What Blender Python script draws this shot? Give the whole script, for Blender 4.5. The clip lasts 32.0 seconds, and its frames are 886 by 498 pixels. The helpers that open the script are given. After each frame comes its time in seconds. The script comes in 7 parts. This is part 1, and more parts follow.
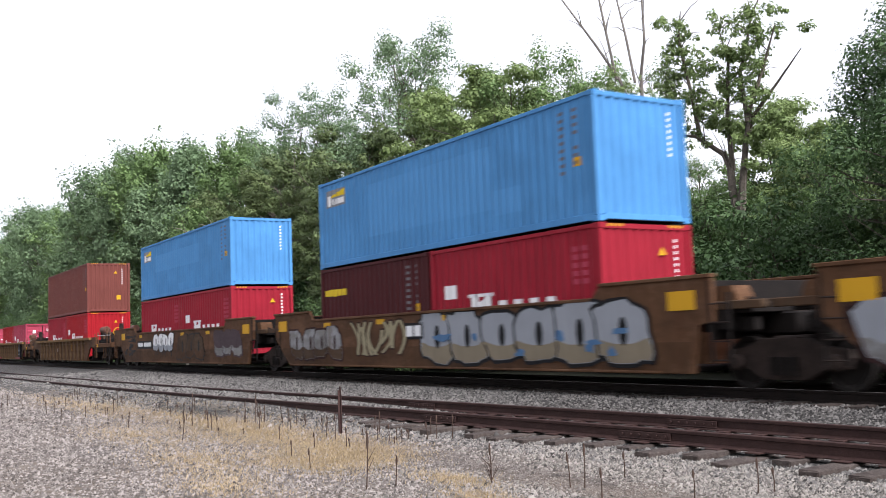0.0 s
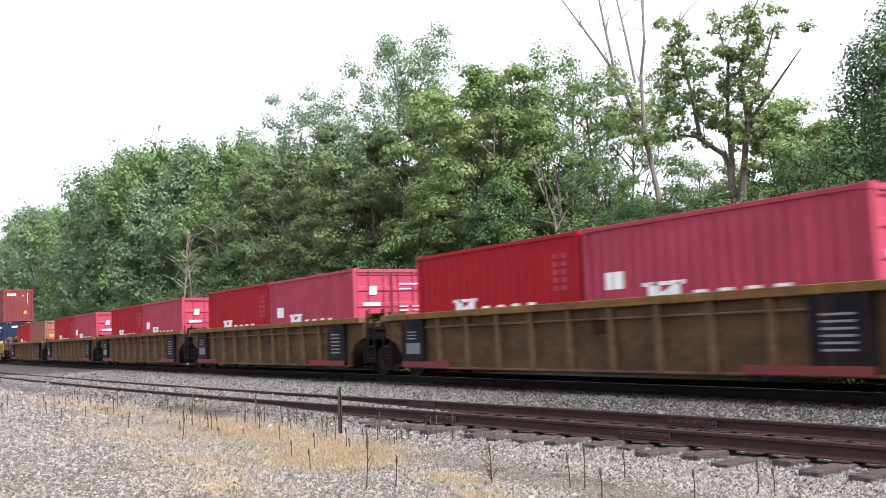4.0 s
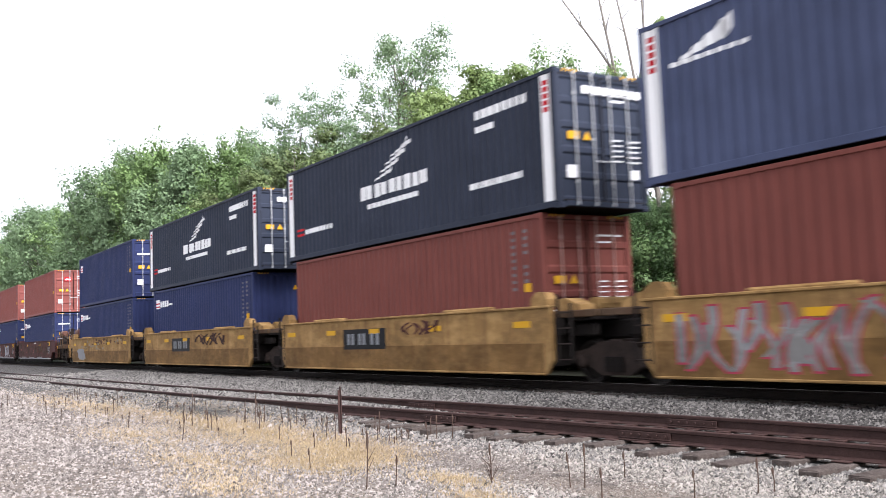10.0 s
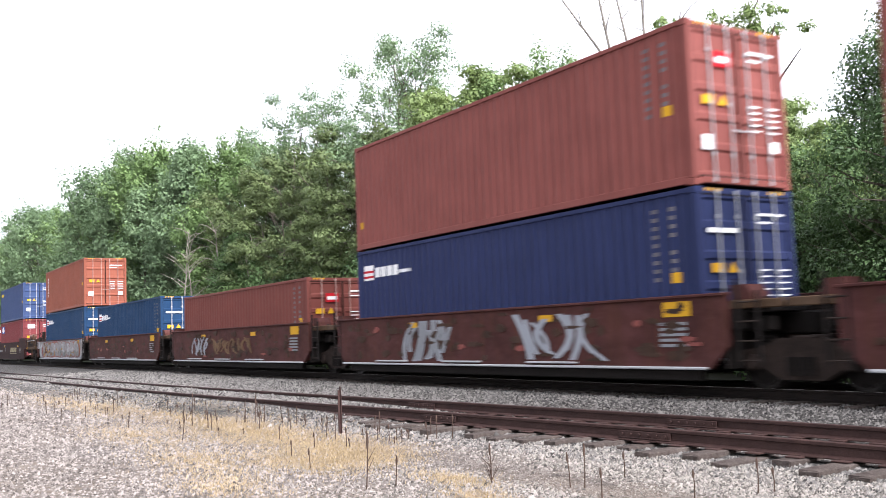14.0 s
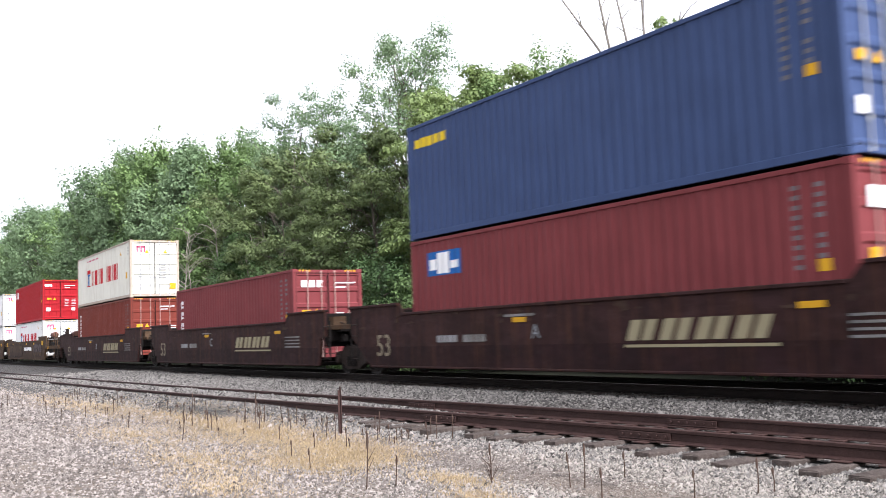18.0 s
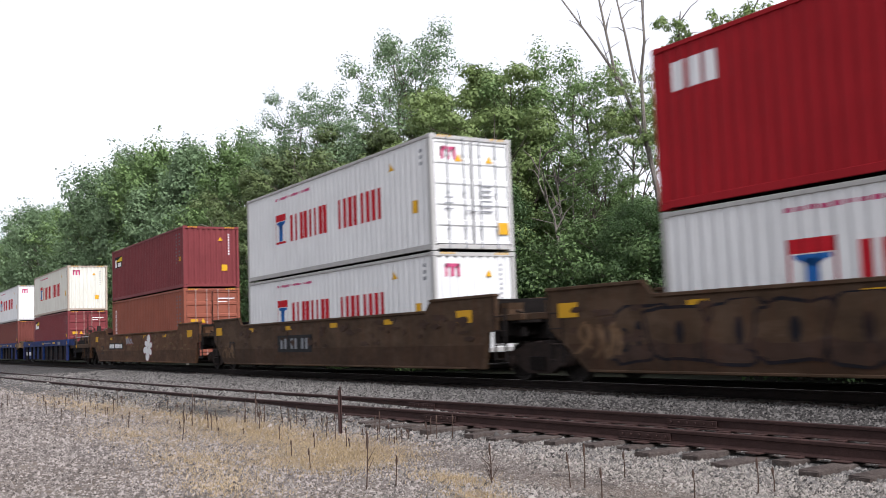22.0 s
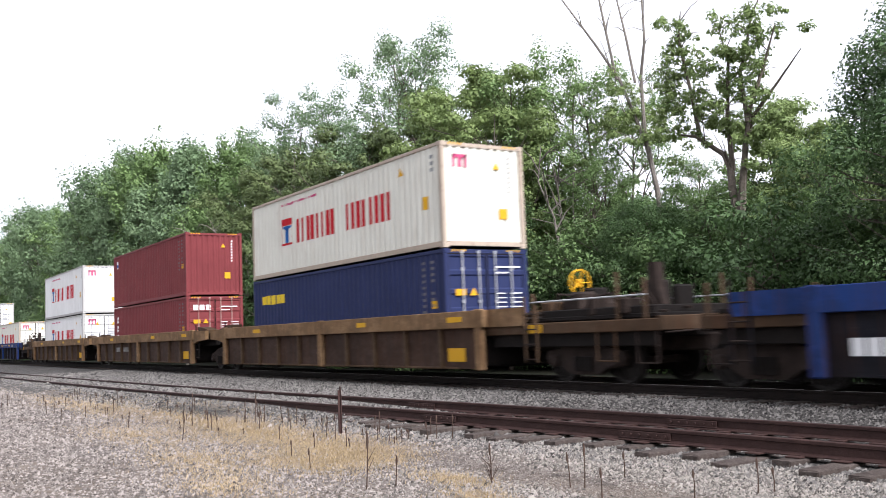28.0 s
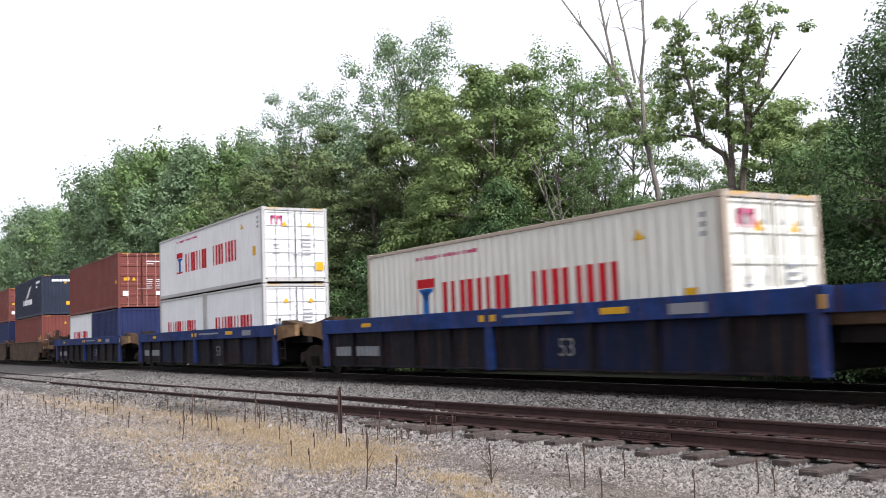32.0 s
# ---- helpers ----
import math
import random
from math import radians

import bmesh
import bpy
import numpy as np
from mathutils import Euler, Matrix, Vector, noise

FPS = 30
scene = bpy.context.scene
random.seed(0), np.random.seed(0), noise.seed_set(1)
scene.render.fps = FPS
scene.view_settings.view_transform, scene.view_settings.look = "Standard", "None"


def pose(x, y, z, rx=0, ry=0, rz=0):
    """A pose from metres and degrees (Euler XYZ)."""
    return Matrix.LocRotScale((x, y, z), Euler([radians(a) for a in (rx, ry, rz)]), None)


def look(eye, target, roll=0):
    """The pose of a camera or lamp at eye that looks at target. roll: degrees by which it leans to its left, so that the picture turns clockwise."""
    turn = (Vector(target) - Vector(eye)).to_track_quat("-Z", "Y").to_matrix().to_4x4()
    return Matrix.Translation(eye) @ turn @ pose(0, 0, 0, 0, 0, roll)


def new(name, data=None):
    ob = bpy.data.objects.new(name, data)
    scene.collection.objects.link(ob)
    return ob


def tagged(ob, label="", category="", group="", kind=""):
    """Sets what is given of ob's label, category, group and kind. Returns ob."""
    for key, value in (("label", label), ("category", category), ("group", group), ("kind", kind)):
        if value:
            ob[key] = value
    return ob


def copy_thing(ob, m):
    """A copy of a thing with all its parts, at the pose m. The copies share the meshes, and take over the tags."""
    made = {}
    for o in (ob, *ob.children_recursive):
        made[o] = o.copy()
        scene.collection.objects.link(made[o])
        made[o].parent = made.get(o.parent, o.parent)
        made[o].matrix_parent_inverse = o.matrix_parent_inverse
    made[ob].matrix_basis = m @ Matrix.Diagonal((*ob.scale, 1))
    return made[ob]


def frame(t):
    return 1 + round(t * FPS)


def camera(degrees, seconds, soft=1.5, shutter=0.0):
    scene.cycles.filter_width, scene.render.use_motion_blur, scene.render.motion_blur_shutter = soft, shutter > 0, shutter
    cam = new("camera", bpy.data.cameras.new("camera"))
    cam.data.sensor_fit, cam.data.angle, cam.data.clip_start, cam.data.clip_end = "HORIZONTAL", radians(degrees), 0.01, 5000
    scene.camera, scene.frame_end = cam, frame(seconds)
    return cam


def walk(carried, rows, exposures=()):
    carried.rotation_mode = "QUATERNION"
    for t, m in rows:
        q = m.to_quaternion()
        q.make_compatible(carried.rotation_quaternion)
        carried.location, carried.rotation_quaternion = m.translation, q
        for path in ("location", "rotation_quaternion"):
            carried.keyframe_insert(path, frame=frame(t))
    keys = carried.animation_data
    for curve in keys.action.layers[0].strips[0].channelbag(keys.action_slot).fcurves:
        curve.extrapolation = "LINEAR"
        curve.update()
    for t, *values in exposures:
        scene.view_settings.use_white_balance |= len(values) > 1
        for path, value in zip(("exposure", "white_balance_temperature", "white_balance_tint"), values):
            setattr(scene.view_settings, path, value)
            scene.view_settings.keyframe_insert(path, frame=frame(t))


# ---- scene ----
EYE = (0.0, 0.0, 1.62)
AIM = (-8.4175, 5.3272, 2.4957)
cam = camera(49.89, 32.0, soft=0.75, shutter=0.27)
walk(cam, [(0.0, look(EYE, AIM, -2.15)), (32.0, look(EYE, AIM, -2.15))],
     exposures=[(t, e, 6120, 15) for t, e in ((0.0, 0.95), (1.0, 1.00), (3.0, 1.33), (6.0, 1.23), (7.0, 1.20), (8.0, 1.20), (9.0, 1.40), (10.0, 1.50), (11.0, 1.52), (14.0, 1.60),
                                              (17.0, 1.38), (19.0, 1.45), (20.0, 0.72), (21.0, 0.98), (22.0, 0.70), (23.0, 0.72), (24.0, 1.15), (25.0, 0.72), (28.0, 1.12), (29.0, 1.02), (30.0, 1.10), (31.0, 0.80), (32.0, 0.92))])

# ---- light: a bright overcast day, the sun veiled, high over the train's head end ----
world = bpy.data.worlds.new("overcast_sky")
scene.world = world
world.use_nodes = True
wn = world.node_tree
sky = wn.nodes.new("ShaderNodeTexSky")
sky.sky_type = "NISHITA"
sky.sun_disc = False
sky.sun_elevation = radians(41)
sky.sun_rotation = radians(83.2)
sky.air_density, sky.dust_density, sky.ozone_density = 1.0, 2.5, 1.0
veil = wn.nodes.new("ShaderNodeHueSaturation")
veil.inputs["Saturation"].default_value = 0.22
wn.links.new(sky.outputs["Color"], veil.inputs["Color"])
cloud = wn.nodes.new("ShaderNodeMix")
cloud.data_type = "RGBA"
cloud.inputs["Factor"].default_value = 0.5
cloud.inputs[7].default_value = (5.3, 5.3, 5.35, 1)
wn.links.new(veil.outputs["Color"], cloud.inputs[6])
wn.links.new(cloud.outputs[2], wn.nodes["Background"].inputs["Color"])
wn.nodes["Background"].inputs["Strength"].default_value = 0.150
sun = new("sun", bpy.data.lights.new("sun", "SUN"))
sun.data.energy = 3.7
sun.data.angle = radians(38)
sun.data.color = (1.0, 0.975, 0.94)
sun.matrix_world = look((0, 0, 0), (-0.84, -0.10, -0.74)) @ Matrix.Identity(4)
sun.location = (60, 0, 50)

# ---- materials ----
def shader(name, rough=0.6, metal=0.0):
    m = bpy.data.materials.new(name)
    m.use_nodes = True
    b = m.node_tree.nodes["Principled BSDF"]
    b.inputs["Roughness"].default_value = rough
    b.inputs["Metallic"].default_value = metal
    b.inputs["Specular IOR Level"].default_value = 0.15
    return m, m.node_tree.nodes, m.node_tree.links, b


def coords(nodes, links, scale=(1, 1, 1), kind="Object"):
    tc = nodes.new("ShaderNodeTexCoord")
    mp = nodes.new("ShaderNodeMapping")
    mp.inputs["Scale"].default_value = scale
    links.new(tc.outputs[kind], mp.inputs["Vector"])
    return mp.outputs["Vector"]


def noise_tex(nodes, links, vec, scale, detail=4.0, rough=0.6):
    n = nodes.new("ShaderNodeTexNoise")
    n.inputs["Scale"].default_value = scale
    n.inputs["Detail"].default_value = detail
    n.inputs["Roughness"].default_value = rough
    links.new(vec, n.inputs["Vector"])
    return n.outputs["Fac"]


def ramp(nodes, links, fac, lo, hi, a=(0, 0, 0, 1), b=(1, 1, 1, 1)):
    r = nodes.new("ShaderNodeValToRGB")
    r.color_ramp.elements[0].position, r.color_ramp.elements[1].position = lo, hi
    r.color_ramp.elements[0].color, r.color_ramp.elements[1].color = a, b
    links.new(fac, r.inputs["Fac"])
    return r.outputs["Color"]


def mixc(nodes, links, fac, a, b, mode="MIX"):
    m = nodes.new("ShaderNodeMix")
    m.data_type, m.blend_type = "RGBA", mode
    for sock, v in ((m.inputs["Factor"], fac), (m.inputs[6], a), (m.inputs[7], b)):
        if isinstance(v, (int, float)):
            sock.default_value = v
        elif isinstance(v, tuple):
            sock.default_value = (*v[:3], 1)
        else:
            links.new(v, sock)
    return m.outputs[2]


def bumped(nodes, links, b, height, strength, distance):
    n = nodes.new("ShaderNodeBump")
    n.inputs["Strength"].default_value, n.inputs["Distance"].default_value = strength, distance
    links.new(height, n.inputs["Height"])
    links.new(n.outputs["Normal"], b.inputs["Normal"])


RUST = (0.075, 0.032, 0.017)


def paint(name, color, rough=0.5, rust=0.3, grime=0.35, chalk=0.2, metal=0.0):
    """Weathered enamel: chalky fading, rain streaks, road grime and rust spots."""
    m, n, l, b = shader(name, rough, metal)
    o = coords(n, l)
    streak = noise_tex(n, l, coords(n, l, (5, 5, 0.35)), 2.2, 5, 0.65)
    blotch = noise_tex(n, l, o, 0.9, 5, 0.6)
    fine = noise_tex(n, l, o, 9.0, 6, 0.7)
    b.inputs["Specular IOR Level"].default_value = 0.07
    light = tuple(min(1, c * (1 + 1.2 * chalk)) for c in color)
    dark = (0.22, 0.13, 0.07) if name.endswith("cream") else tuple(c * 0.45 for c in color)
    col = mixc(n, l, ramp(n, l, blotch, 0.3, 0.75), tuple(color), light)
    if "wagon" in name:
        stain = noise_tex(n, l, coords(n, l, (0.6, 0.6, 1.4), "Object"), 1.7, 6, 0.7)
        col = mixc(n, l, ramp(n, l, stain, 0.47, 0.58), col, tuple(c * k for c, k in zip(color, (1.5, 1.55, 1.65))))
        scuff = n.new("ShaderNodeMath")
        scuff.operation = "MULTIPLY"
        l.new(ramp(n, l, noise_tex(n, l, coords(n, l, (1, 1, 2.2)), 3.1, 7, 0.75), 0.57, 0.66), scuff.inputs[0])
        scuff.inputs[1].default_value = 0.45
        col = mixc(n, l, scuff.outputs[0], col, tuple(1.7 * c + 0.016 for c in color))
        soot = n.new("ShaderNodeMath")
        soot.operation = "MULTIPLY"
        l.new(ramp(n, l, noise_tex(n, l, coords(n, l, (0.8, 0.8, 1.2)), 0.9, 7, 0.72), 0.46, 0.62), soot.inputs[0])
        soot.inputs[1].default_value = 0.62
        col = mixc(n, l, soot.outputs[0], col, tuple(0.42 * c + 0.002 for c in color))
        run_off = n.new("ShaderNodeMath")
        run_off.operation = "MULTIPLY"
        l.new(ramp(n, l, noise_tex(n, l, coords(n, l, (7, 7, 0.25)), 1.3, 6, 0.7), 0.52, 0.64), run_off.inputs[0])
        run_off.inputs[1].default_value = 0.5
        col = mixc(n, l, run_off.outputs[0], col, RUST)
    g = n.new("ShaderNodeMath")
    g.operation = "MULTIPLY"
    l.new(ramp(n, l, streak, 0.48, 0.8), g.inputs[0])
    g.inputs[1].default_value = grime
    col = mixc(n, l, g.outputs[0], col, dark)
    r = n.new("ShaderNodeMath")
    r.operation = "MULTIPLY"
    l.new(ramp(n, l, fine, 0.72 - 0.25 * rust, 0.80 - 0.15 * rust), r.inputs[0])
    r.inputs[1].default_value = min(1.0, rust * 1.3)
    col = mixc(n, l, r.outputs[0], col, RUST)
    l.new(col, b.inputs["Base Color"])
    l.new(ramp(n, l, fine, 0.2, 0.9, (rough - 0.12,) * 3 + (1,), (rough + 0.2,) * 3 + (1,)), b.inputs["Roughness"])
    bumped(n, l, b, fine, 0.12, 0.01)
    return m


def grimy(name, color, other, rough=0.85, scale=3.0, metal=0.0, bump=0.3, island=0.0):
    m, n, l, b = shader(name, rough, metal)
    o = coords(n, l)
    big = noise_tex(n, l, o, scale, 5, 0.65)
    small = noise_tex(n, l, o, scale * 11, 4, 0.7)
    col = mixc(n, l, ramp(n, l, big, 0.35, 0.7), tuple(color), tuple(other))
    col = mixc(n, l, ramp(n, l, small, 0.3, 0.8), col, tuple(c * 0.55 for c in color))
    if island:
        gi = n.new("ShaderNodeNewGeometry")
        col = mixc(n, l, island, col, ramp(n, l, gi.outputs["Random Per Island"], 0, 1, (*[c * 0.4 for c in color], 1), (*other, 1)))
    l.new(col, b.inputs["Base Color"])
    bumped(n, l, b, small, bump, 0.02)
    return m


M = {}
# each: colour, rust, grime, chalk
PAINTS = {
    "blue": ((0.055, 0.170, 0.345), 0.10, 0.30, 0.3), "patch_blue": ((0.070, 0.209, 0.418), 0.05, 0.2, 0.1),
    "maroon_dark": ((0.046, 0.011, 0.012), 0.15, 0.3, 0.2), "red": ((0.195, 0.012, 0.021), 0.06, 0.3, 0.25),
    "red_bright": ((0.227, 0.010, 0.014), 0.05, 0.25, 0.2), "red_faded": ((0.235, 0.034, 0.056), 0.08, 0.3, 0.35),
    "brown_red": ((0.112, 0.036, 0.029), 0.08, 0.25, 0.2), "orange_brown": ((0.172, 0.056, 0.036), 0.10, 0.3, 0.25), "rust_red": ((0.108, 0.024, 0.017), 0.10, 0.3, 0.25), "salmon": ((0.175, 0.066, 0.047), 0.10, 0.3, 0.3),
    "maroon": ((0.120, 0.028, 0.030), 0.10, 0.3, 0.25), "rose_brown": ((0.145, 0.047, 0.040), 0.08, 0.25, 0.25),
    "navy": ((0.0165, 0.022, 0.060), 0.05, 0.25, 0.25), "slate": ((0.019, 0.023, 0.035), 0.06, 0.3, 0.35),
}
PAINTS.update({
    "deep_blue": ((0.0105, 0.030, 0.070), 0.08, 0.3, 0.3), "steel_blue": ((0.0115, 0.0195, 0.042), 0.08, 0.3, 0.3), "indigo": ((0.041, 0.050, 0.090), 0.06, 0.3, 0.3), "royal": ((0.033, 0.051, 0.112), 0.05, 0.25, 0.2),
    "white": ((0.53, 0.532, 0.525), 0.12, 0.32, 0.1), "cream": ((0.49, 0.485, 0.43), 0.30, 0.4, 0.1), "worn_white": ((0.30, 0.295, 0.28), 0.35, 0.4, 0.1), "rusted_white": ((0.30, 0.25, 0.20), 0.6, 0.4, 0.1),
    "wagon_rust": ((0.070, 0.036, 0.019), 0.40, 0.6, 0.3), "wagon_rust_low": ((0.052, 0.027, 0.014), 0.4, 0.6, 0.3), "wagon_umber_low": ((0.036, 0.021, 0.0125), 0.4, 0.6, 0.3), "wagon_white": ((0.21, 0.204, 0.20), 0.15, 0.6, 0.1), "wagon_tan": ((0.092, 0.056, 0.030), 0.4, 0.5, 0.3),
})
PAINTS.update({
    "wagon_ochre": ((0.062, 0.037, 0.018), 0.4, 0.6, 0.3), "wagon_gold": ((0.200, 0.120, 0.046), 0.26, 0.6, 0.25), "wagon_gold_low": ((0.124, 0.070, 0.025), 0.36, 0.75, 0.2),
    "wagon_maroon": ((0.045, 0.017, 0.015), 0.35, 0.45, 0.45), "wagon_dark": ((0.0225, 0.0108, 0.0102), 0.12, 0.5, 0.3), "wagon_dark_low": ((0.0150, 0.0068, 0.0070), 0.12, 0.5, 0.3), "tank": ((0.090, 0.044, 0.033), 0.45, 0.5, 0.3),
    "wagon_umber": ((0.048, 0.030, 0.018), 0.35, 0.6, 0.4), "wagon_brown": ((0.036, 0.022, 0.016), 0.35, 0.6, 0.3), "wagon_chord": ((0.135, 0.082, 0.042), 0.3, 0.6, 0.2), "wagon_navy": ((0.006, 0.010, 0.026), 0.15, 0.5, 0.4), "wagon_blue": ((0.010, 0.024, 0.084), 0.12, 0.5, 0.4),
    "wagon_black": ((0.0075, 0.0075, 0.0095), 0.2, 0.4, 0.5), "wagon_grey": ((0.153, 0.149, 0.144), 0.25, 0.5, 0.2),
    "yellow": ((0.432, 0.237, 0.014), 0.12, 0.3, 0.1), "mark_white": ((0.612, 0.612, 0.612), 0.03, 0.25, 0.0),
})
PAINTS.update({
    "mark_red": ((0.339, 0.012, 0.018), 0.02, 0.15, 0.0), "mark_blue": ((0.016, 0.087, 0.271), 0.02, 0.15, 0.0),
    "mark_black": ((0.008, 0.008, 0.009), 0.02, 0.1, 0.2), "mark_yellow": ((0.517, 0.369, 0.022), 0.02, 0.1, 0.0),
    "mark_grey": ((0.162, 0.168, 0.179), 0.03, 0.3, 0.1), "mark_pink": ((0.335, 0.054, 0.119), 0.02, 0.1, 0.1),
    "graffiti_grey": ((0.195, 0.206, 0.227), 0.08, 0.3, 0.2), "graffiti_blue": ((0.054, 0.108, 0.195), 0.08, 0.3, 0.2),
    "galvanised": ((0.276, 0.282, 0.289), 0.15, 0.3, 0.1), "rod_paint": ((0.260, 0.170, 0.150), 0.15, 0.3, 0.1), "mark_faint": ((0.105, 0.098, 0.104), 0.05, 0.3, 0.1), "mark_cream": ((0.205, 0.182, 0.115), 0.08, 0.3, 0.1), "graffiti_tan": ((0.150, 0.125, 0.088), 0.10, 0.35, 0.2), "graffiti_wine": ((0.040, 0.026, 0.030), 0.10, 0.3, 0.3),
})
for key, (c, ru, gr, ch) in PAINTS.items():
    M[key] = paint("paint_" + key, c, 0.75 if key.startswith("wagon") else 0.6, ru, gr, ch)
M["iron"] = grimy("dark_truck_iron", (0.016, 0.011, 0.009), (0.048, 0.033, 0.027), 0.85, 4)
M["tread"] = grimy("worn_wheel_steel", (0.014, 0.012, 0.011), (0.030, 0.025, 0.022), 0.6, 6, 0.3)
# grimy steel, with the shade beneath and between wagons darkened into the colour
M["under"] = grimy("shaded_grimy_steel", (0.008, 0.0065, 0.006), (0.017, 0.013, 0.011), 0.9, 3)
M["rail"] = grimy("rusty_rail", (0.034, 0.018, 0.016), (0.060, 0.032, 0.027), 0.75, 5)
# rail steel darkened to carry the train's shadow in its colour
M["main_rail"] = grimy("train_shaded_rail", (0.009, 0.0065, 0.0055), (0.018, 0.012, 0.010), 0.85, 5)
M["railhead"] = grimy("polished_railhead", (0.30, 0.28, 0.27), (0.42, 0.40, 0.39), 0.25, 6, 0.9)
M["tie"] = grimy("weathered_tie_wood", (0.040, 0.030, 0.026), (0.13, 0.108, 0.095), 0.9, 5, 0, 0.6)
M["stone"] = grimy("crushed_limestone", (0.078, 0.065, 0.057), (0.315, 0.280, 0.254), 0.95, 0.7, 0, 0.3, 0.80)
M["pebble"] = grimy("pale_pebble", (0.055, 0.050, 0.045), (0.290, 0.266, 0.234), 0.95, 1.2, 0, 0.2, 0.9)
M["ballast_stone"] = grimy("grey_ballast_stone", (0.013, 0.012, 0.011), (0.205, 0.192, 0.178), 0.95, 0.6, 0, 0.3, 0.92)


def ground_mat(name, c1, c2, c3, scale, bump):
    m, n, l, b = shader(name, 0.95)
    o = coords(n, l)
    cell = n.new("ShaderNodeTexVoronoi")
    cell.inputs["Scale"].default_value = scale
    l.new(o, cell.inputs["Vector"])
    big = noise_tex(n, l, o, 0.35, 6, 0.65)
    mid = noise_tex(n, l, o, 2.6, 5, 0.7)
    col = mixc(n, l, ramp(n, l, cell.outputs["Color"], 0.32, 0.68), c1, c2)
    col = mixc(n, l, ramp(n, l, big, 0.38, 0.66), col, mixc(n, l, 0.65, col, c3))
    col = mixc(n, l, ramp(n, l, mid, 0.45, 0.8), col, tuple(c * 0.5 for c in c1))
    l.new(col, b.inputs["Base Color"])
    bumped(n, l, b, cell.outputs["Distance"], bump, 0.03)
    return m


M["ground"] = ground_mat("gravel_ground", (0.062, 0.053, 0.048), (0.165, 0.145, 0.132), (0.158, 0.122, 0.090), 42, 0.9)
M["ballast"] = ground_mat("ballast_bed", (0.022, 0.021, 0.019), (0.092, 0.087, 0.082), (0.055, 0.050, 0.046), 30, 1.0)
# oil-stained ballast, with the shade under the train painted into its near-black colour
M["shaded_oily"] = ground_mat("shaded_oily_ballast", (0.005, 0.0045, 0.004), (0.016, 0.015, 0.014), (0.010, 0.009, 0.008), 30, 1.0)
# leafy earth, darkened in colour for the shade of the trees and train
M["earth"] = ground_mat("shaded_leafy_earth", (0.008, 0.009, 0.005), (0.020, 0.022, 0.011), (0.014, 0.012, 0.008), 6, 0.6)


def leaf_mat(name, dark, light, through_light=0.35):
    m, n, l, b = shader(name, 0.55)
    gi = n.new("ShaderNodeNewGeometry")
    oi = n.new("ShaderNodeObjectInfo")
    o = coords(n, l)
    patch = noise_tex(n, l, o, 0.45, 3, 0.6)
    col = mixc(n, l, ramp(n, l, gi.outputs["Random Per Island"], 0, 1, (0.22, 0.22, 0.22, 1), (0.78, 0.78, 0.78, 1)), tuple(dark), tuple(light))
    col = mixc(n, l, ramp(n, l, patch, 0.36, 0.62), col, mixc(n, l, 0.75, col, tuple(c * 1.12 for c in light)))
    col = mixc(n, l, ramp(n, l, oi.outputs["Random"], 0, 1, (0.0, 0.0, 0.0, 1), (0.32, 0.32, 0.32, 1)), col, tuple(c * 0.95 for c in dark))
    l.new(col, b.inputs["Base Color"])
    b.inputs["Specular IOR Level"].default_value = 0.25
    tr = n.new("ShaderNodeBsdfTranslucent")
    l.new(col, tr.inputs["Color"])
    mx = n.new("ShaderNodeMixShader")
    mx.inputs[0].default_value = through_light
    l.new(b.outputs[0], mx.inputs[1])
    l.new(tr.outputs[0], mx.inputs[2])
    l.new(mx.outputs[0], n["Material Output"].inputs["Surface"])
    return m


M["leaf_mid"] = leaf_mat("leaf_mid_green", (0.070, 0.124, 0.038), (0.170, 0.252, 0.094), 0.26)
M["leaf_light"] = leaf_mat("leaf_light_green", (0.088, 0.134, 0.040), (0.185, 0.245, 0.086), 0.28)
M["leaf_olive"] = leaf_mat("leaf_olive_green", (0.060, 0.088, 0.031), (0.142, 0.184, 0.072), 0.24)
# these two greens are darkened to hold the shade of the understory
M["leaf_shaded"] = leaf_mat("leaf_shaded_green", (0.042, 0.078, 0.026), (0.108, 0.168, 0.058), 0.22)
M["leaf_dark_shaded"] = leaf_mat("leaf_dark_shaded_green", (0.024, 0.052, 0.017), (0.070, 0.122, 0.042), 0.18)
M["leaf_blue"] = leaf_mat("leaf_blue_green", (0.074, 0.122, 0.062), (0.178, 0.256, 0.130), 0.26)
M["bark"] = grimy("grey_bark", (0.085, 0.070, 0.055), (0.19, 0.165, 0.14), 0.95, 6, 0, 0.8)
M["deadwood"] = grimy("bleached_dead_wood", (0.13, 0.115, 0.10), (0.26, 0.235, 0.205), 0.95, 6, 0, 0.6)
M["palewood"] = grimy("sun_bleached_wood", (0.20, 0.175, 0.15), (0.36, 0.33, 0.29), 0.95, 6, 0, 0.6)
M["straw"] = leaf_mat("dry_straw", (0.200, 0.144, 0.080), (0.41, 0.315, 0.185), 0.25)
M["weed"] = grimy("dead_weed_stalk", (0.050, 0.032, 0.025), (0.105, 0.068, 0.052), 0.95, 9)


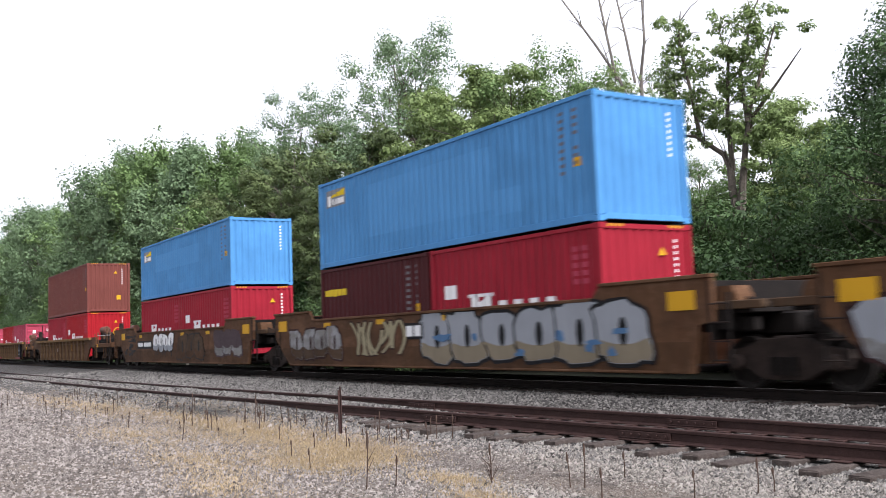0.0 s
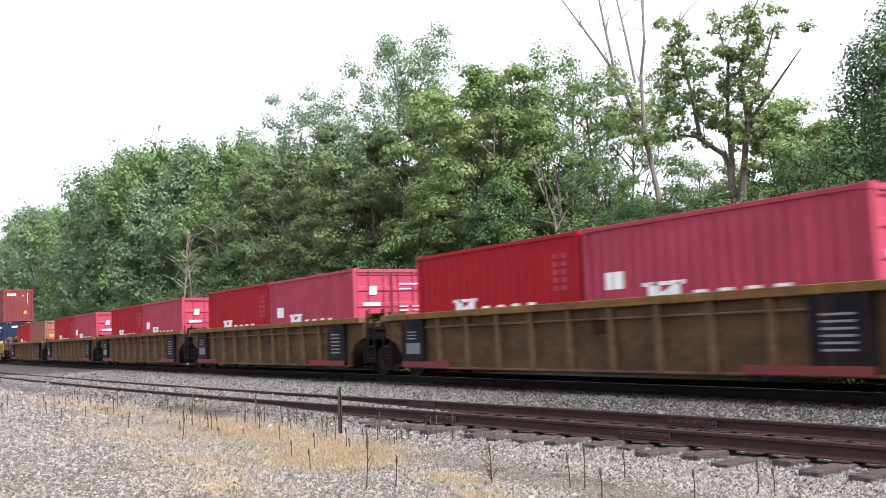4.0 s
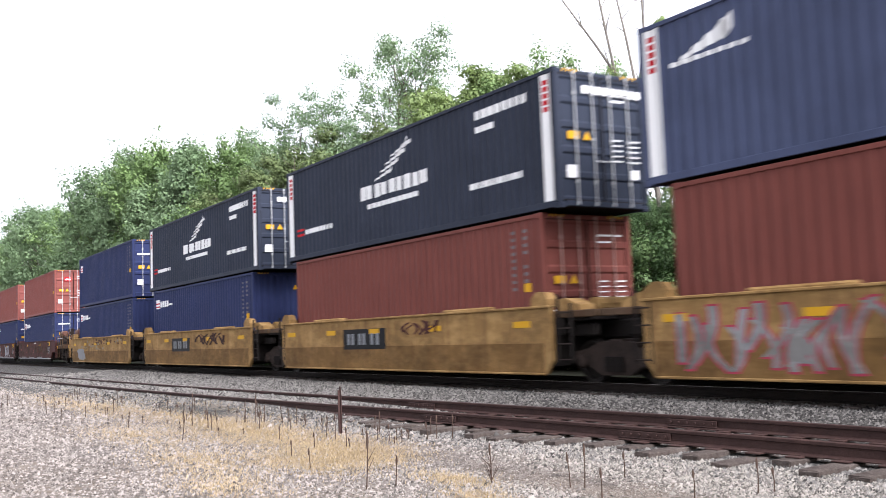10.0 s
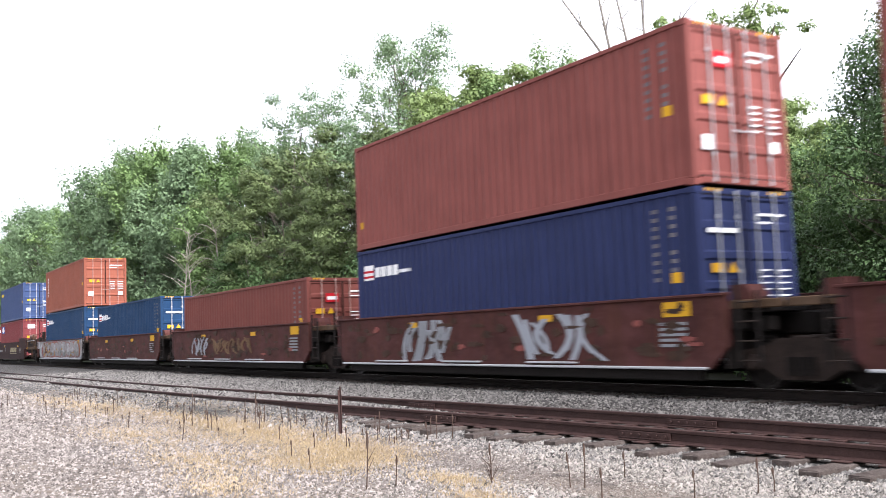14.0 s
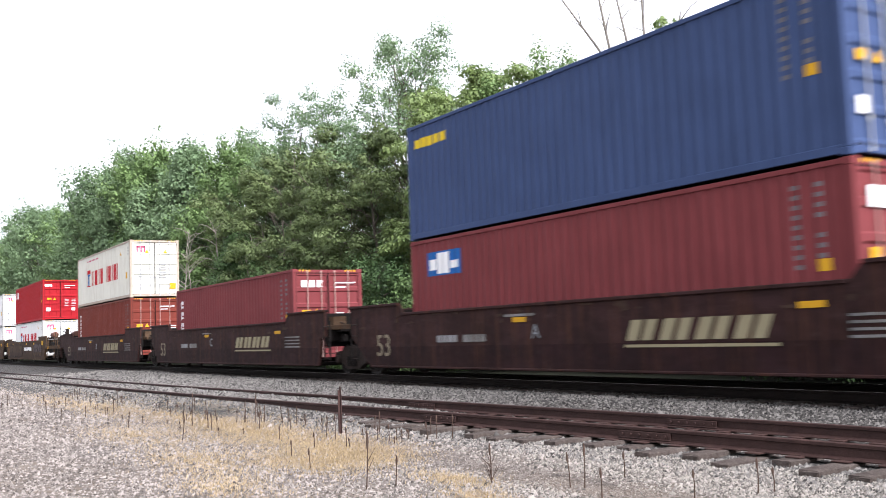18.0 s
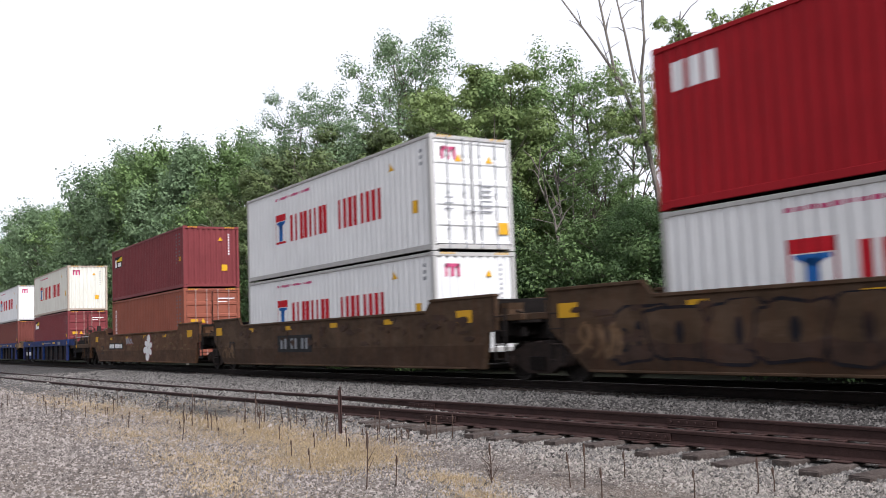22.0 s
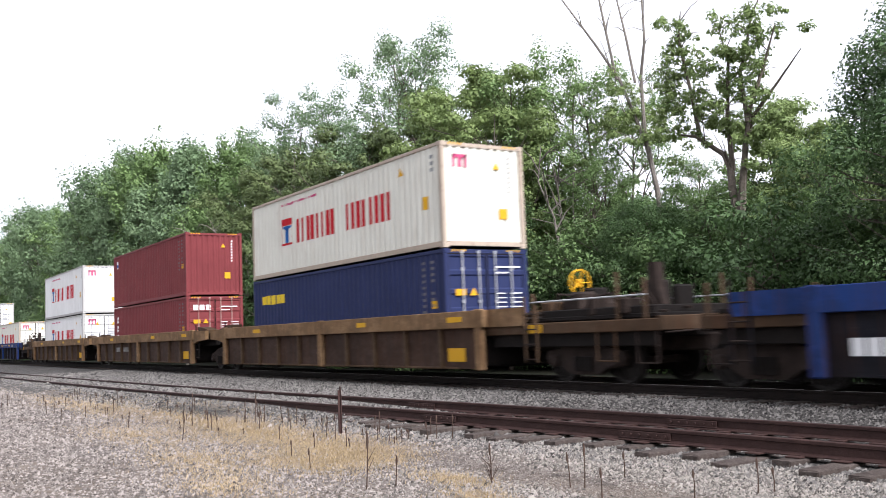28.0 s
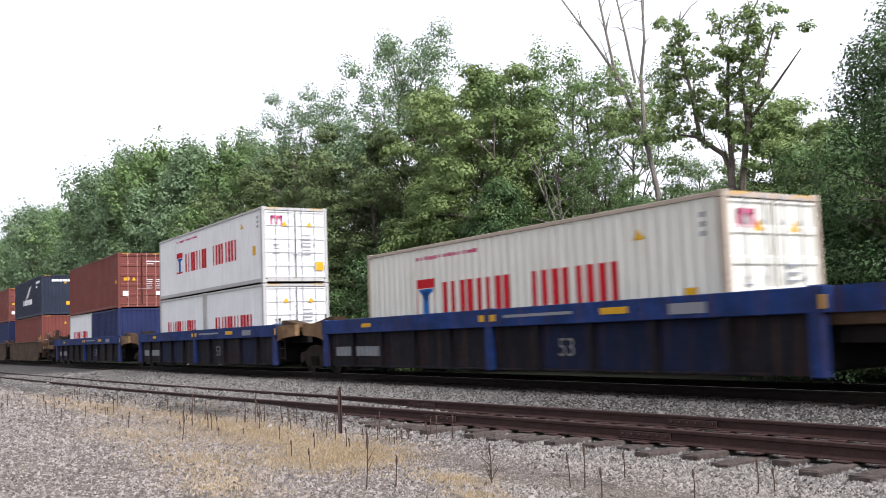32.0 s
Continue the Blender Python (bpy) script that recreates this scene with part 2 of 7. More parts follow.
# ---- mesh helpers ----
class Shape:
    """Gathers vertices and faces of one part."""

    def __init__(self):
        self.v, self.f = [], []

    def add(self, vs, fs):
        k = len(self.v)
        self.v.extend(vs)
        self.f.extend([tuple(i + k for i in q) for q in fs])
        return self

    def box(self, x0, x1, y0, y1, z0, z1, c=0.0):
        """A box; c: the width of its chamfered edges."""
        if not c:
            vs = [(x, y, z) for z in (z0, z1) for y in (y0, y1) for x in (x0, x1)]
            return self.add(vs, [(0, 2, 3, 1), (4, 5, 7, 6), (0, 1, 5, 4), (2, 6, 7, 3), (0, 4, 6, 2), (1, 3, 7, 5)])
        bm = bmesh.new()
        bmesh.ops.create_cube(bm, size=1)
        for w in bm.verts:
            w.co = (x1 if w.co.x > 0 else x0, y1 if w.co.y > 0 else y0, z1 if w.co.z > 0 else z0)
        bmesh.ops.bevel(bm, geom=bm.edges[:], offset=c, segments=1, affect="EDGES")
        bm.verts.index_update()
        vs, fs = [tuple(w.co) for w in bm.verts], [tuple(w.index for w in q.verts) for q in bm.faces]
        bm.free()
        return self.add(vs, fs)

    def plate(self, outline, y0, y1):
        """An outline of (x, z), anticlockwise seen from -y, given thickness from y0 to y1."""
        n = len(outline)
        vs = [(x, y0, z) for x, z in outline] + [(x, y1, z) for x, z in outline]
        fs = [tuple(range(n)), tuple(range(2 * n - 1, n - 1, -1))]
        fs += [(i, n + i, n + (i + 1) % n, (i + 1) % n) for i in range(n)]
        return self.add(vs, fs)

    def slab(self, outline, x0, x1):
        """An outline of (y, z) run from x0 to x1."""
        n = len(outline)
        vs = [(x0, y, z) for y, z in outline] + [(x1, y, z) for y, z in outline]
        fs = [tuple(range(n - 1, -1, -1)), tuple(range(n, 2 * n))]
        fs += [((i + 1) % n, n + (i + 1) % n, n + i, i)[::-1] for i in range(n)]
        return self.add(vs, fs)

    def tube(self, pts, radii, n=6):
        """A tapered tube along points."""
        rings = []
        for i, q in enumerate(pts):
            a, b2 = Vector(pts[max(i - 1, 0)]), Vector(pts[min(i + 1, len(pts) - 1)])
            d = (b2 - a).normalized() if (b2 - a).length > 1e-6 else Vector((0, 0, 1))
            s = d.orthogonal().normalized()
            if i:
                s = (prev - d * prev.dot(d))
                s = s.normalized() if s.length > 1e-4 else d.orthogonal().normalized()
            prev = s
            w = d.cross(s)
            r = radii[i] if isinstance(radii, (list, tuple)) else radii
            rings.append([tuple(Vector(q) + (s * math.cos(2 * math.pi * k / n) + w * math.sin(2 * math.pi * k / n)) * r) for k in range(n)])
        vs = [q for ring in rings for q in ring]
        fs = [(i * n + k, i * n + (k + 1) % n, (i + 1) * n + (k + 1) % n, (i + 1) * n + k) for i in range(len(pts) - 1) for k in range(n)]
        fs += [tuple(range(n - 1, -1, -1)), tuple(range((len(pts) - 1) * n, len(pts) * n))]
        return self.add(vs, fs)

    def disc(self, x, y0, y1, z, profile, n=24):
        """A body turned round the y axis: profile is (radius, share of the way from y0 to y1)."""
        vs = [(x + r * math.cos(2 * math.pi * k / n), y0 + (y1 - y0) * s, z + r * math.sin(2 * math.pi * k / n)) for r, s in profile for k in range(n)]
        m = len(profile)
        fs = [(i * n + k, i * n + (k + 1) % n, (i + 1) * n + (k + 1) % n, (i + 1) * n + k) for i in range(m - 1) for k in range(n)]
        fs += [tuple(range(n - 1, -1, -1)), tuple(range((m - 1) * n, m * n))]
        return self.add(vs, fs)

    def mesh(self, name):
        me = bpy.data.meshes.new(name)
        me.from_pydata(self.v, [], self.f)
        me.update()
        return me


KEPT = {}


def kept(key, make):
    """The mesh of that key, made once and shared by alike parts."""
    if key not in KEPT:
        KEPT[key] = make().mesh(str(key[0]))
        KEPT[key].materials.append(None)
    return KEPT[key]


def part(name, me, material, parent, label="", at=None):
    ob = new(name, me)
    if not me.materials:
        me.materials.append(None)
    ob.material_slots[0].link = "OBJECT"
    ob.material_slots[0].material = M[material]
    ob.parent = parent
    if at is not None:
        ob.matrix_basis = at
    if label:
        ob["label"] = label
    return ob


def thing(name, at, label, category, group="", kind=""):
    ob = new(name)
    ob.empty_display_size = 0.3
    ob.matrix_basis = at
    return tagged(ob, label, category, group, kind)

# ---- the ground, the two tracks and their ballast ----
RAIL = 0.54      # main line, top of rail
MAIN_Y = 13.27   # main line, centre


def siding_y(x):
    """Centre of the siding, which draws nearer to the main line to the east."""
    k = [(-400, 2.0), (-120, 5.2), (-60, 6.70), (-48, 6.95), (-36, 7.31), (-29, 7.60), (-24, 7.88), (-20.5, 8.11), (-17, 8.43), (-14, 8.73), (-12, 8.88), (-9, 9.10), (-7, 9.22), (-5, 9.30), (4, 9.6), (40, 11.0)]
    for (a, p), (b, q) in zip(k, k[1:]):
        if x <= b:
            return p + (q - p) * (x - a) / (b - a)
    return k[-1][1]


def smooth(a, b, x):
    t = min(1, max(0, (x - a) / (b - a)))
    return t * t * (3 - 2 * t)


def ground_z(x, y):
    """Height of the ground sheet: gravel yard, the siding's low bed, the main line's raised bed, the wood behind."""
    s = siding_y(x)
    z = -0.02 + 0.155 * smooth(s - 3.0, s - 1.15, y)
    z += 0.14 * smooth(s - 1.7, s - 0.9, y) * (1 - smooth(-21, -12, x)) + 0.03 * smooth(s - 1.0, s - 0.6, y)
    z += (0.175 - 0.14 * (1 - smooth(-21, -12, x))) * smooth(max(s + 0.95, MAIN_Y - 2.8), max(s + 1.3, MAIN_Y - 1.6), y)
    z -= 0.34 * smooth(MAIN_Y + 1.8, MAIN_Y + 3.6, y)
    z += 0.02 * noise.noise(Vector((x * 0.35, y * 0.35, 0)))
    if y > 19:
        z += 0.5 * noise.noise(Vector((x * 0.05, y * 0.05, 3))) * smooth(19, 30, y)
    return z


def sheet(name, xs, ys, material, label, skirt=False):
    vs = [(x, y, ground_z(x, y)) for y in ys for x in xs]
    n = len(xs)
    fs = [(j * n + i, j * n + i + 1, (j + 1) * n + i + 1, (j + 1) * n + i) for j in range(len(ys) - 1) for i in range(n - 1)]
    me = bpy.data.meshes.new(name)
    me.from_pydata(vs, [], fs)
    me.materials.append(M[material])
    for q in me.polygons:
        q.use_smooth = True
    return me


def steps(*runs):
    out = []
    for a, b, d in runs:
        n = max(1, round((b - a) / d))
        out += [a + (b - a) * i / n for i in range(n)]
    return out + [runs[-1][1]]


gx = steps((-2500, -700, 450), (-700, -120, 40), (-120, -50, 5), (-50, 2, 0.8), (2, 60, 8), (60, 2500, 500))
gy = steps((-2500, -100, 600), (-100, -4, 16), (-4, 7, 0.9), (7, 16, 0.3), (16, 40, 3), (40, 200, 40), (200, 2500, 500))
ground_me = sheet("ground", gx, gy, "ground", "")
ground_me.materials.append(M["ballast"])
ground_me.materials.append(M["earth"])
# the strip beneath the train, its shade held in the colour
ground_me.materials.append(M["shaded_oily"])
for q in ground_me.polygons:
    c = q.center
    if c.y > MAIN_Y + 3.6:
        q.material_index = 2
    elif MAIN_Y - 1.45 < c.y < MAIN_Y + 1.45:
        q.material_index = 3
    elif c.y > siding_y(c.x) - 1.75:
        q.material_index = 1
tagged(new("ground", ground_me), "pale gravel yard rising to grey ballast beds", "ground", kind="structure")


def rail_profile(y, top):
    """Outline (y, z) of a flat-bottomed rail."""
    h = 0.17
    return [(y - 0.07, top - h), (y + 0.07, top - h), (y + 0.07, top - h + 0.012), (y + 0.012, top - h + 0.035), (y + 0.010, top - 0.050),
            (y + 0.035, top - 0.040), (y + 0.036, top - 0.008), (y + 0.028, top), (y - 0.028, top), (y - 0.036, top - 0.008),
            (y - 0.035, top - 0.040), (y - 0.010, top - 0.050), (y - 0.012, top - h + 0.035), (y - 0.07, top - h + 0.012)]


def rail_mesh(offset, top, xs, centre):
    sh = Shape()
    n = 14
    vs = []
    for x in xs:
        vs += [(x, y, z) for y, z in rail_profile(centre(x) + offset, top)]
    fs = [(i * n + k, i * n + (k + 1) % n, (i + 1) * n + (k + 1) % n, (i + 1) * n + k)[::-1] for i in range(len(xs) - 1) for k in range(n)]
    fs += [tuple(range(n)), tuple(range(len(vs) - 1, len(vs) - n - 1, -1))]
    return sh.add(vs, fs).mesh("rail")


SIDING_TOP = 0.37
main_track = thing("main_track", pose(0, 0, 0), "main line railway track with worn bright railheads on grey ballast", "railway track", kind="structure")
siding = thing("siding_track", pose(0, 0, 0), "rusty disused siding track with weathered wooden ties", "railway track", kind="structure")
for off in (-0.7525, 0.7525):
    part("rail", rail_mesh(off, RAIL, [-700, -300, -100, 30, 80], lambda x: MAIN_Y), "main_rail", main_track)
    head = Shape().box(-700, 80, MAIN_Y + off - 0.026, MAIN_Y + off + 0.026, RAIL - 0.002, RAIL + 0.003)
    part("running_surface", head.mesh("running_surface"), "railhead", main_track, "bright wheel-polished strip")
    part("rail", rail_mesh(off * 0.96, SIDING_TOP, steps((-400, -60, 40), (-60, 4, 1.0)), siding_y), "rail", siding)


def tie_mesh(seed):
    rnd = random.Random(seed)
    bm = bmesh.new()
    bmesh.ops.create_cube(bm, size=1)
    for w in bm.verts:
        w.co = (w.co.x * 0.22, w.co.y * 2.6, w.co.z * 0.17)
    bmesh.ops.bevel(bm, geom=bm.edges[:], offset=0.012, segments=1, affect="EDGES")
    for w in bm.verts:
        w.co += Vector((rnd.uniform(-1, 1), rnd.uniform(-1, 1), rnd.uniform(-1, 1))) * 0.010
    me = bpy.data.meshes.new("tie")
    bm.to_mesh(me)
    bm.free()
    me.materials.append(None)
    return me


TIES = [tie_mesh(k) for k in range(6)]
tie_rnd = random.Random(11)
plate_me = Shape().box(-0.09, 0.09, -0.17, 0.17, 0, 0.016, 0.004).mesh("tie_plate")
plate_me.materials.append(None)
x = -5.0
while x > -60:
    y = siding_y(x)
    turn = math.degrees(math.atan2(siding_y(x + 0.5) - siding_y(x - 0.5), 1.0))
    part("tie", TIES[tie_rnd.randrange(6)], "tie", siding, at=pose(x, y + tie_rnd.uniform(-0.22, 0.22), 0.108 + tie_rnd.uniform(-0.025, 0.004), 0, tie_rnd.uniform(-1, 1), turn + tie_rnd.uniform(-2, 2)))
    if x > -32:
        for off in (-0.722, 0.722):
            part("tie_plate", plate_me, "rail", siding, at=pose(x, y + off, 0.191, 0, 0, turn))
    x -= 0.53 + tie_rnd.uniform(-0.03, 0.03)
far_ties = Shape()
while x > -140:
    far_ties.box(x - 0.11, x + 0.11, siding_y(x) - 1.3, siding_y(x) + 1.3, 0.03, 0.17)
    x -= 0.54
part("distant_ties", far_ties.mesh("distant_ties"), "tie", siding)["kind"] = "stuff"
main_ties = Shape()
x = -4.0
while x > -150:
    main_ties.box(x - 0.11, x + 0.11, MAIN_Y - 1.3, MAIN_Y + 1.3, RAIL - 0.33, RAIL - 0.165)
    x -= 0.55
part("ties", main_ties.mesh("ties"), "tie", main_track)["kind"] = "stuff"
# joint bars, the bolted fishplates of the siding
for x, off in ((-13.0, -0.722), (-8.75, -0.722), (-9.3, 0.722), (-15.6, 0.722), (-21.0, -0.722), (-22.6, 0.722)):
    turn = math.degrees(math.atan2(siding_y(x + 0.5) - siding_y(x - 0.5), 1.0))
    for side in (-1, 1):
        bar = part("joint_bar", kept(("joint_bar",), lambda: Shape().box(-0.42, 0.42, -0.011, 0.011, 0.035, 0.118, 0.006).box(-0.42, 0.42, -0.022, 0.022, 0.026, 0.042, 0.004)),
                   "rail", siding, at=pose(x, siding_y(x) + off + side * 0.032, SIDING_TOP - 0.17, 0, 0, turn))
        for k in range(6):
            part("bolt", kept(("bolt",), lambda: Shape().disc(0, -0.014, 0.014, 0, [(0.016, 0), (0.016, 1)], 6)), "rail", bar, at=pose(-0.35 + 0.14 * k, side * 0.018, 0.078))

# ---- containers ----
CW = 2.438
PITCH, DEPTH = 0.278, 0.033


def corr(x, pitch=PITCH, depth=DEPTH):
    """Depth of the side's corrugation at x."""
    t = (x / pitch) % 1.0
    if t < 0.25:
        return 0.0
    if t < 0.5:
        return depth * (t - 0.25) / 0.25
    if t < 0.75:
        return depth
    return depth * (1 - (t - 0.75) / 0.25)


def breaks(a, b, pitch=PITCH):
    out, k = [a], math.floor(a / pitch * 4)
    while k * pitch / 4 < b:
        if k * pitch / 4 > a + 1e-4:
            out.append(k * pitch / 4)
        k += 1
    return out + [b]


def side_panel(L, H, sign):
    xs = breaks(-L / 2 + 0.14, L / 2 - 0.14)
    sh = Shape()
    vs = []
    for x in xs:
        y = sign * (CW / 2 - 0.012 - corr(x))
        vs += [(x, y, 0.15), (x, y, H - 0.07)]
    fs = [(2 * i, 2 * i + 2, 2 * i + 3, 2 * i + 1)[::(-1 if sign > 0 else 1)] for i in range(len(xs) - 1)]
    return sh.add(vs, fs)


def end_wall(L, H, sign):
    ys = breaks(-CW / 2 + 0.12, CW / 2 - 0.12, 0.24)
    vs = []
    for y in ys:
        x = sign * (L / 2 - 0.015 - corr(y, 0.24, 0.045))
        vs += [(x, y, 0.15), (x, y, H - 0.09)]
    fs = [(2 * i, 2 * i + 2, 2 * i + 3, 2 * i + 1)[::(1 if sign > 0 else -1)] for i in range(len(ys) - 1)]
    return Shape().add(vs, fs)


def roof_panel(L, H):
    xs = breaks(-L / 2 + 0.1, L / 2 - 0.1, 0.42)
    vs = []
    for x in xs:
        z = H - 0.012 - corr(x, 0.42, 0.018)
        vs += [(x, -CW / 2 + 0.05, z), (x, CW / 2 - 0.05, z)]
    return Shape().add(vs, [(2 * i, 2 * i + 2, 2 * i + 3, 2 * i + 1) for i in range(len(xs) - 1)])


def door_leaf(L, H, sign, side):
    """One door leaf with pressed horizontal panels. side: -1 towards -y, 1 towards +y."""
    y0, y1 = (-CW / 2 + 0.10, -0.012) if side < 0 else (0.012, CW / 2 - 0.10)
    z0, z1 = 0.17, H - 0.13
    prof = [(z0, 0.0)]
    n = 5
    for k in range(n):
        a = z0 + (z1 - z0) * (k + 0.10) / n
        b = z0 + (z1 - z0) * (k + 0.90) / n
        prof += [(a, 0.0), (a + 0.04, 0.034), (b - 0.04, 0.034), (b, 0.0)]
    prof.append((z1, 0.0))
    vs = []
    for z, d in prof:
        vs += [(sign * (L / 2 - 0.020 - d), y0 + 0.05, z), (sign * (L / 2 - 0.020 - d), y1 - 0.05, z)]
    fs = [(2 * i, 2 * i + 1, 2 * i + 3, 2 * i + 2)[::sign] for i in range(len(prof) - 1)]
    sh = Shape().add(vs, fs)
    for a, b in ((y0, y0 + 0.05), (y1 - 0.05, y1)):
        xa, xb = sorted((sign * (L / 2 - 0.060), sign * (L / 2 - 0.014)))
        sh.box(xa, xb, a, b, z0, z1)
    return sh


def door_gasket(L, H, side):
    """The rubber strip round one leaf of the leading doors."""
    y0, y1 = (-CW / 2 + 0.10, -0.012) if side < 0 else (0.012, CW / 2 - 0.10)
    x0, x1 = L / 2 - 0.030, L / 2 - 0.009
    return Shape().box(x0, x1, y0, y0 + 0.016, 0.17, H - 0.13).box(x0, x1, y1 - 0.016, y1, 0.17, H - 0.13).box(x0, x1, y0 + 0.016, y1 - 0.016, 0.155, 0.175).box(x0, x1, y0 + 0.016, y1 - 0.016, H - 0.135, H - 0.115)


def lock_rod(L, H, sign):
    xa = sign * (L / 2 + 0.008)
    sh = Shape().tube([(xa, 0, 0.09), (xa, 0, H - 0.06)], 0.017, 8)
    for z in (0.10, 0.55, H * 0.5, H - 0.5, H - 0.08):
        x0, x1 = sorted((sign * (L / 2 - 0.016), sign * (L / 2 + 0.018)))
        sh.box(x0, x1, -0.035, 0.035, z - 0.035, z + 0.035, 0.006)
    return sh


def rod_handle(L, H, sign):
    x = sign * (L / 2 + 0.018)
    return Shape().tube([(x, 0, 1.0), (x, 0.18, 0.98), (x, 0.42, 1.0)], 0.014, 6)


def surface_strips(L, strips, lift=0.004, sign=-1):
    """Paint that lies on a corrugated side: strips (x0, x1, low0, high0, low1, high1)."""
    sh = Shape()
    for x0, x1, a0, b0, a1, b1 in strips:
        xs = breaks(x0, x1)
        vs = []
        for x in xs:
            t = (x - x0) / (x1 - x0)
            y = sign * (CW / 2 - 0.012 - corr(x) + lift)
            vs += [(x, y, a0 + (a1 - a0) * t), (x, y, b0 + (b1 - b0) * t)]
        sh.add(vs, [(2 * i, 2 * i + 2, 2 * i + 3, 2 * i + 1) for i in range(len(xs) - 1)])
    return sh


def rect(x0, x1, a, b):
    return (x0, x1, a, b, a, b)


def words(x0, x1, a, b, n, fill=0.72, slant=0.0, seed=0, jag=0.0):
    """A row of plain blocks in the rhythm of writing."""
    rnd = random.Random(seed)
    w = (x1 - x0) / n
    out = []
    for k in range(n):
        s = x0 + k * w
        lo, hi = a + rnd.uniform(0, jag), b - rnd.uniform(0, jag)
        out.append((s, s + w * fill, lo, hi - slant, lo, hi))
    return out


def leaning(s, bar, lean, a, b):
    """A bar whose foot starts at s and whose top is shifted by lean."""
    h = b - a
    if abs(lean) < bar:
        return [rect(s, s + bar, a, b)]
    if lean > 0:
        return [(s, s + bar, a, a, a, a + h * bar / lean), (s + bar, s + lean, a, a + h * bar / lean, b - h * bar / lean, b), (s + lean, s + lean + bar, b - h * bar / lean, b, b, b)]
    k = -lean
    return [(s - k, s - k + bar, b, b, b - h * bar / k, b), (s - k + bar, s, b - h * bar / k, b, a, a + h * bar / k), (s, s + bar, a, a + h * bar / k, a, a)]


def glyphs(x0, x1, a, b, n, seed=0):
    """n plain emblems of two heavy upright bars each, in place of painted lettering."""
    w = (x1 - x0) / n
    return [leaning(x0 + k * w, w * 0.29, 0, a, b) + leaning(x0 + k * w + w * 0.46, w * 0.29, 0, a, b) for k in range(n)]


def end_plates(L, rects, sign=1, lift=0.006):
    """Stickers and stencils on an end: rects (y0, y1, z0, z1)."""
    sh = Shape()
    for y0, y1, z0, z1 in rects:
        xa, xb = sorted((sign * (L / 2 - 0.016), sign * (L / 2 - 0.014 + lift)))
        sh.box(xa, xb, y0, y1, z0, z1)
    return sh


def triangle_plate(L, y, z, s, sign=1):
    x = sign * (L / 2 - 0.006)
    x2 = sign * (L / 2 - 0.016)
    vs = [(x, y - s, z), (x, y + s, z), (x, y, z + 1.7 * s), (x2, y - s, z), (x2, y + s, z), (x2, y, z + 1.7 * s)]
    return Shape().add(vs, [(0, 1, 2), (3, 5, 4), (0, 3, 4, 1), (1, 4, 5, 2), (2, 5, 3, 0)])


TRAIN = []   # (thing, its place in the train, height): all that rolls with the train


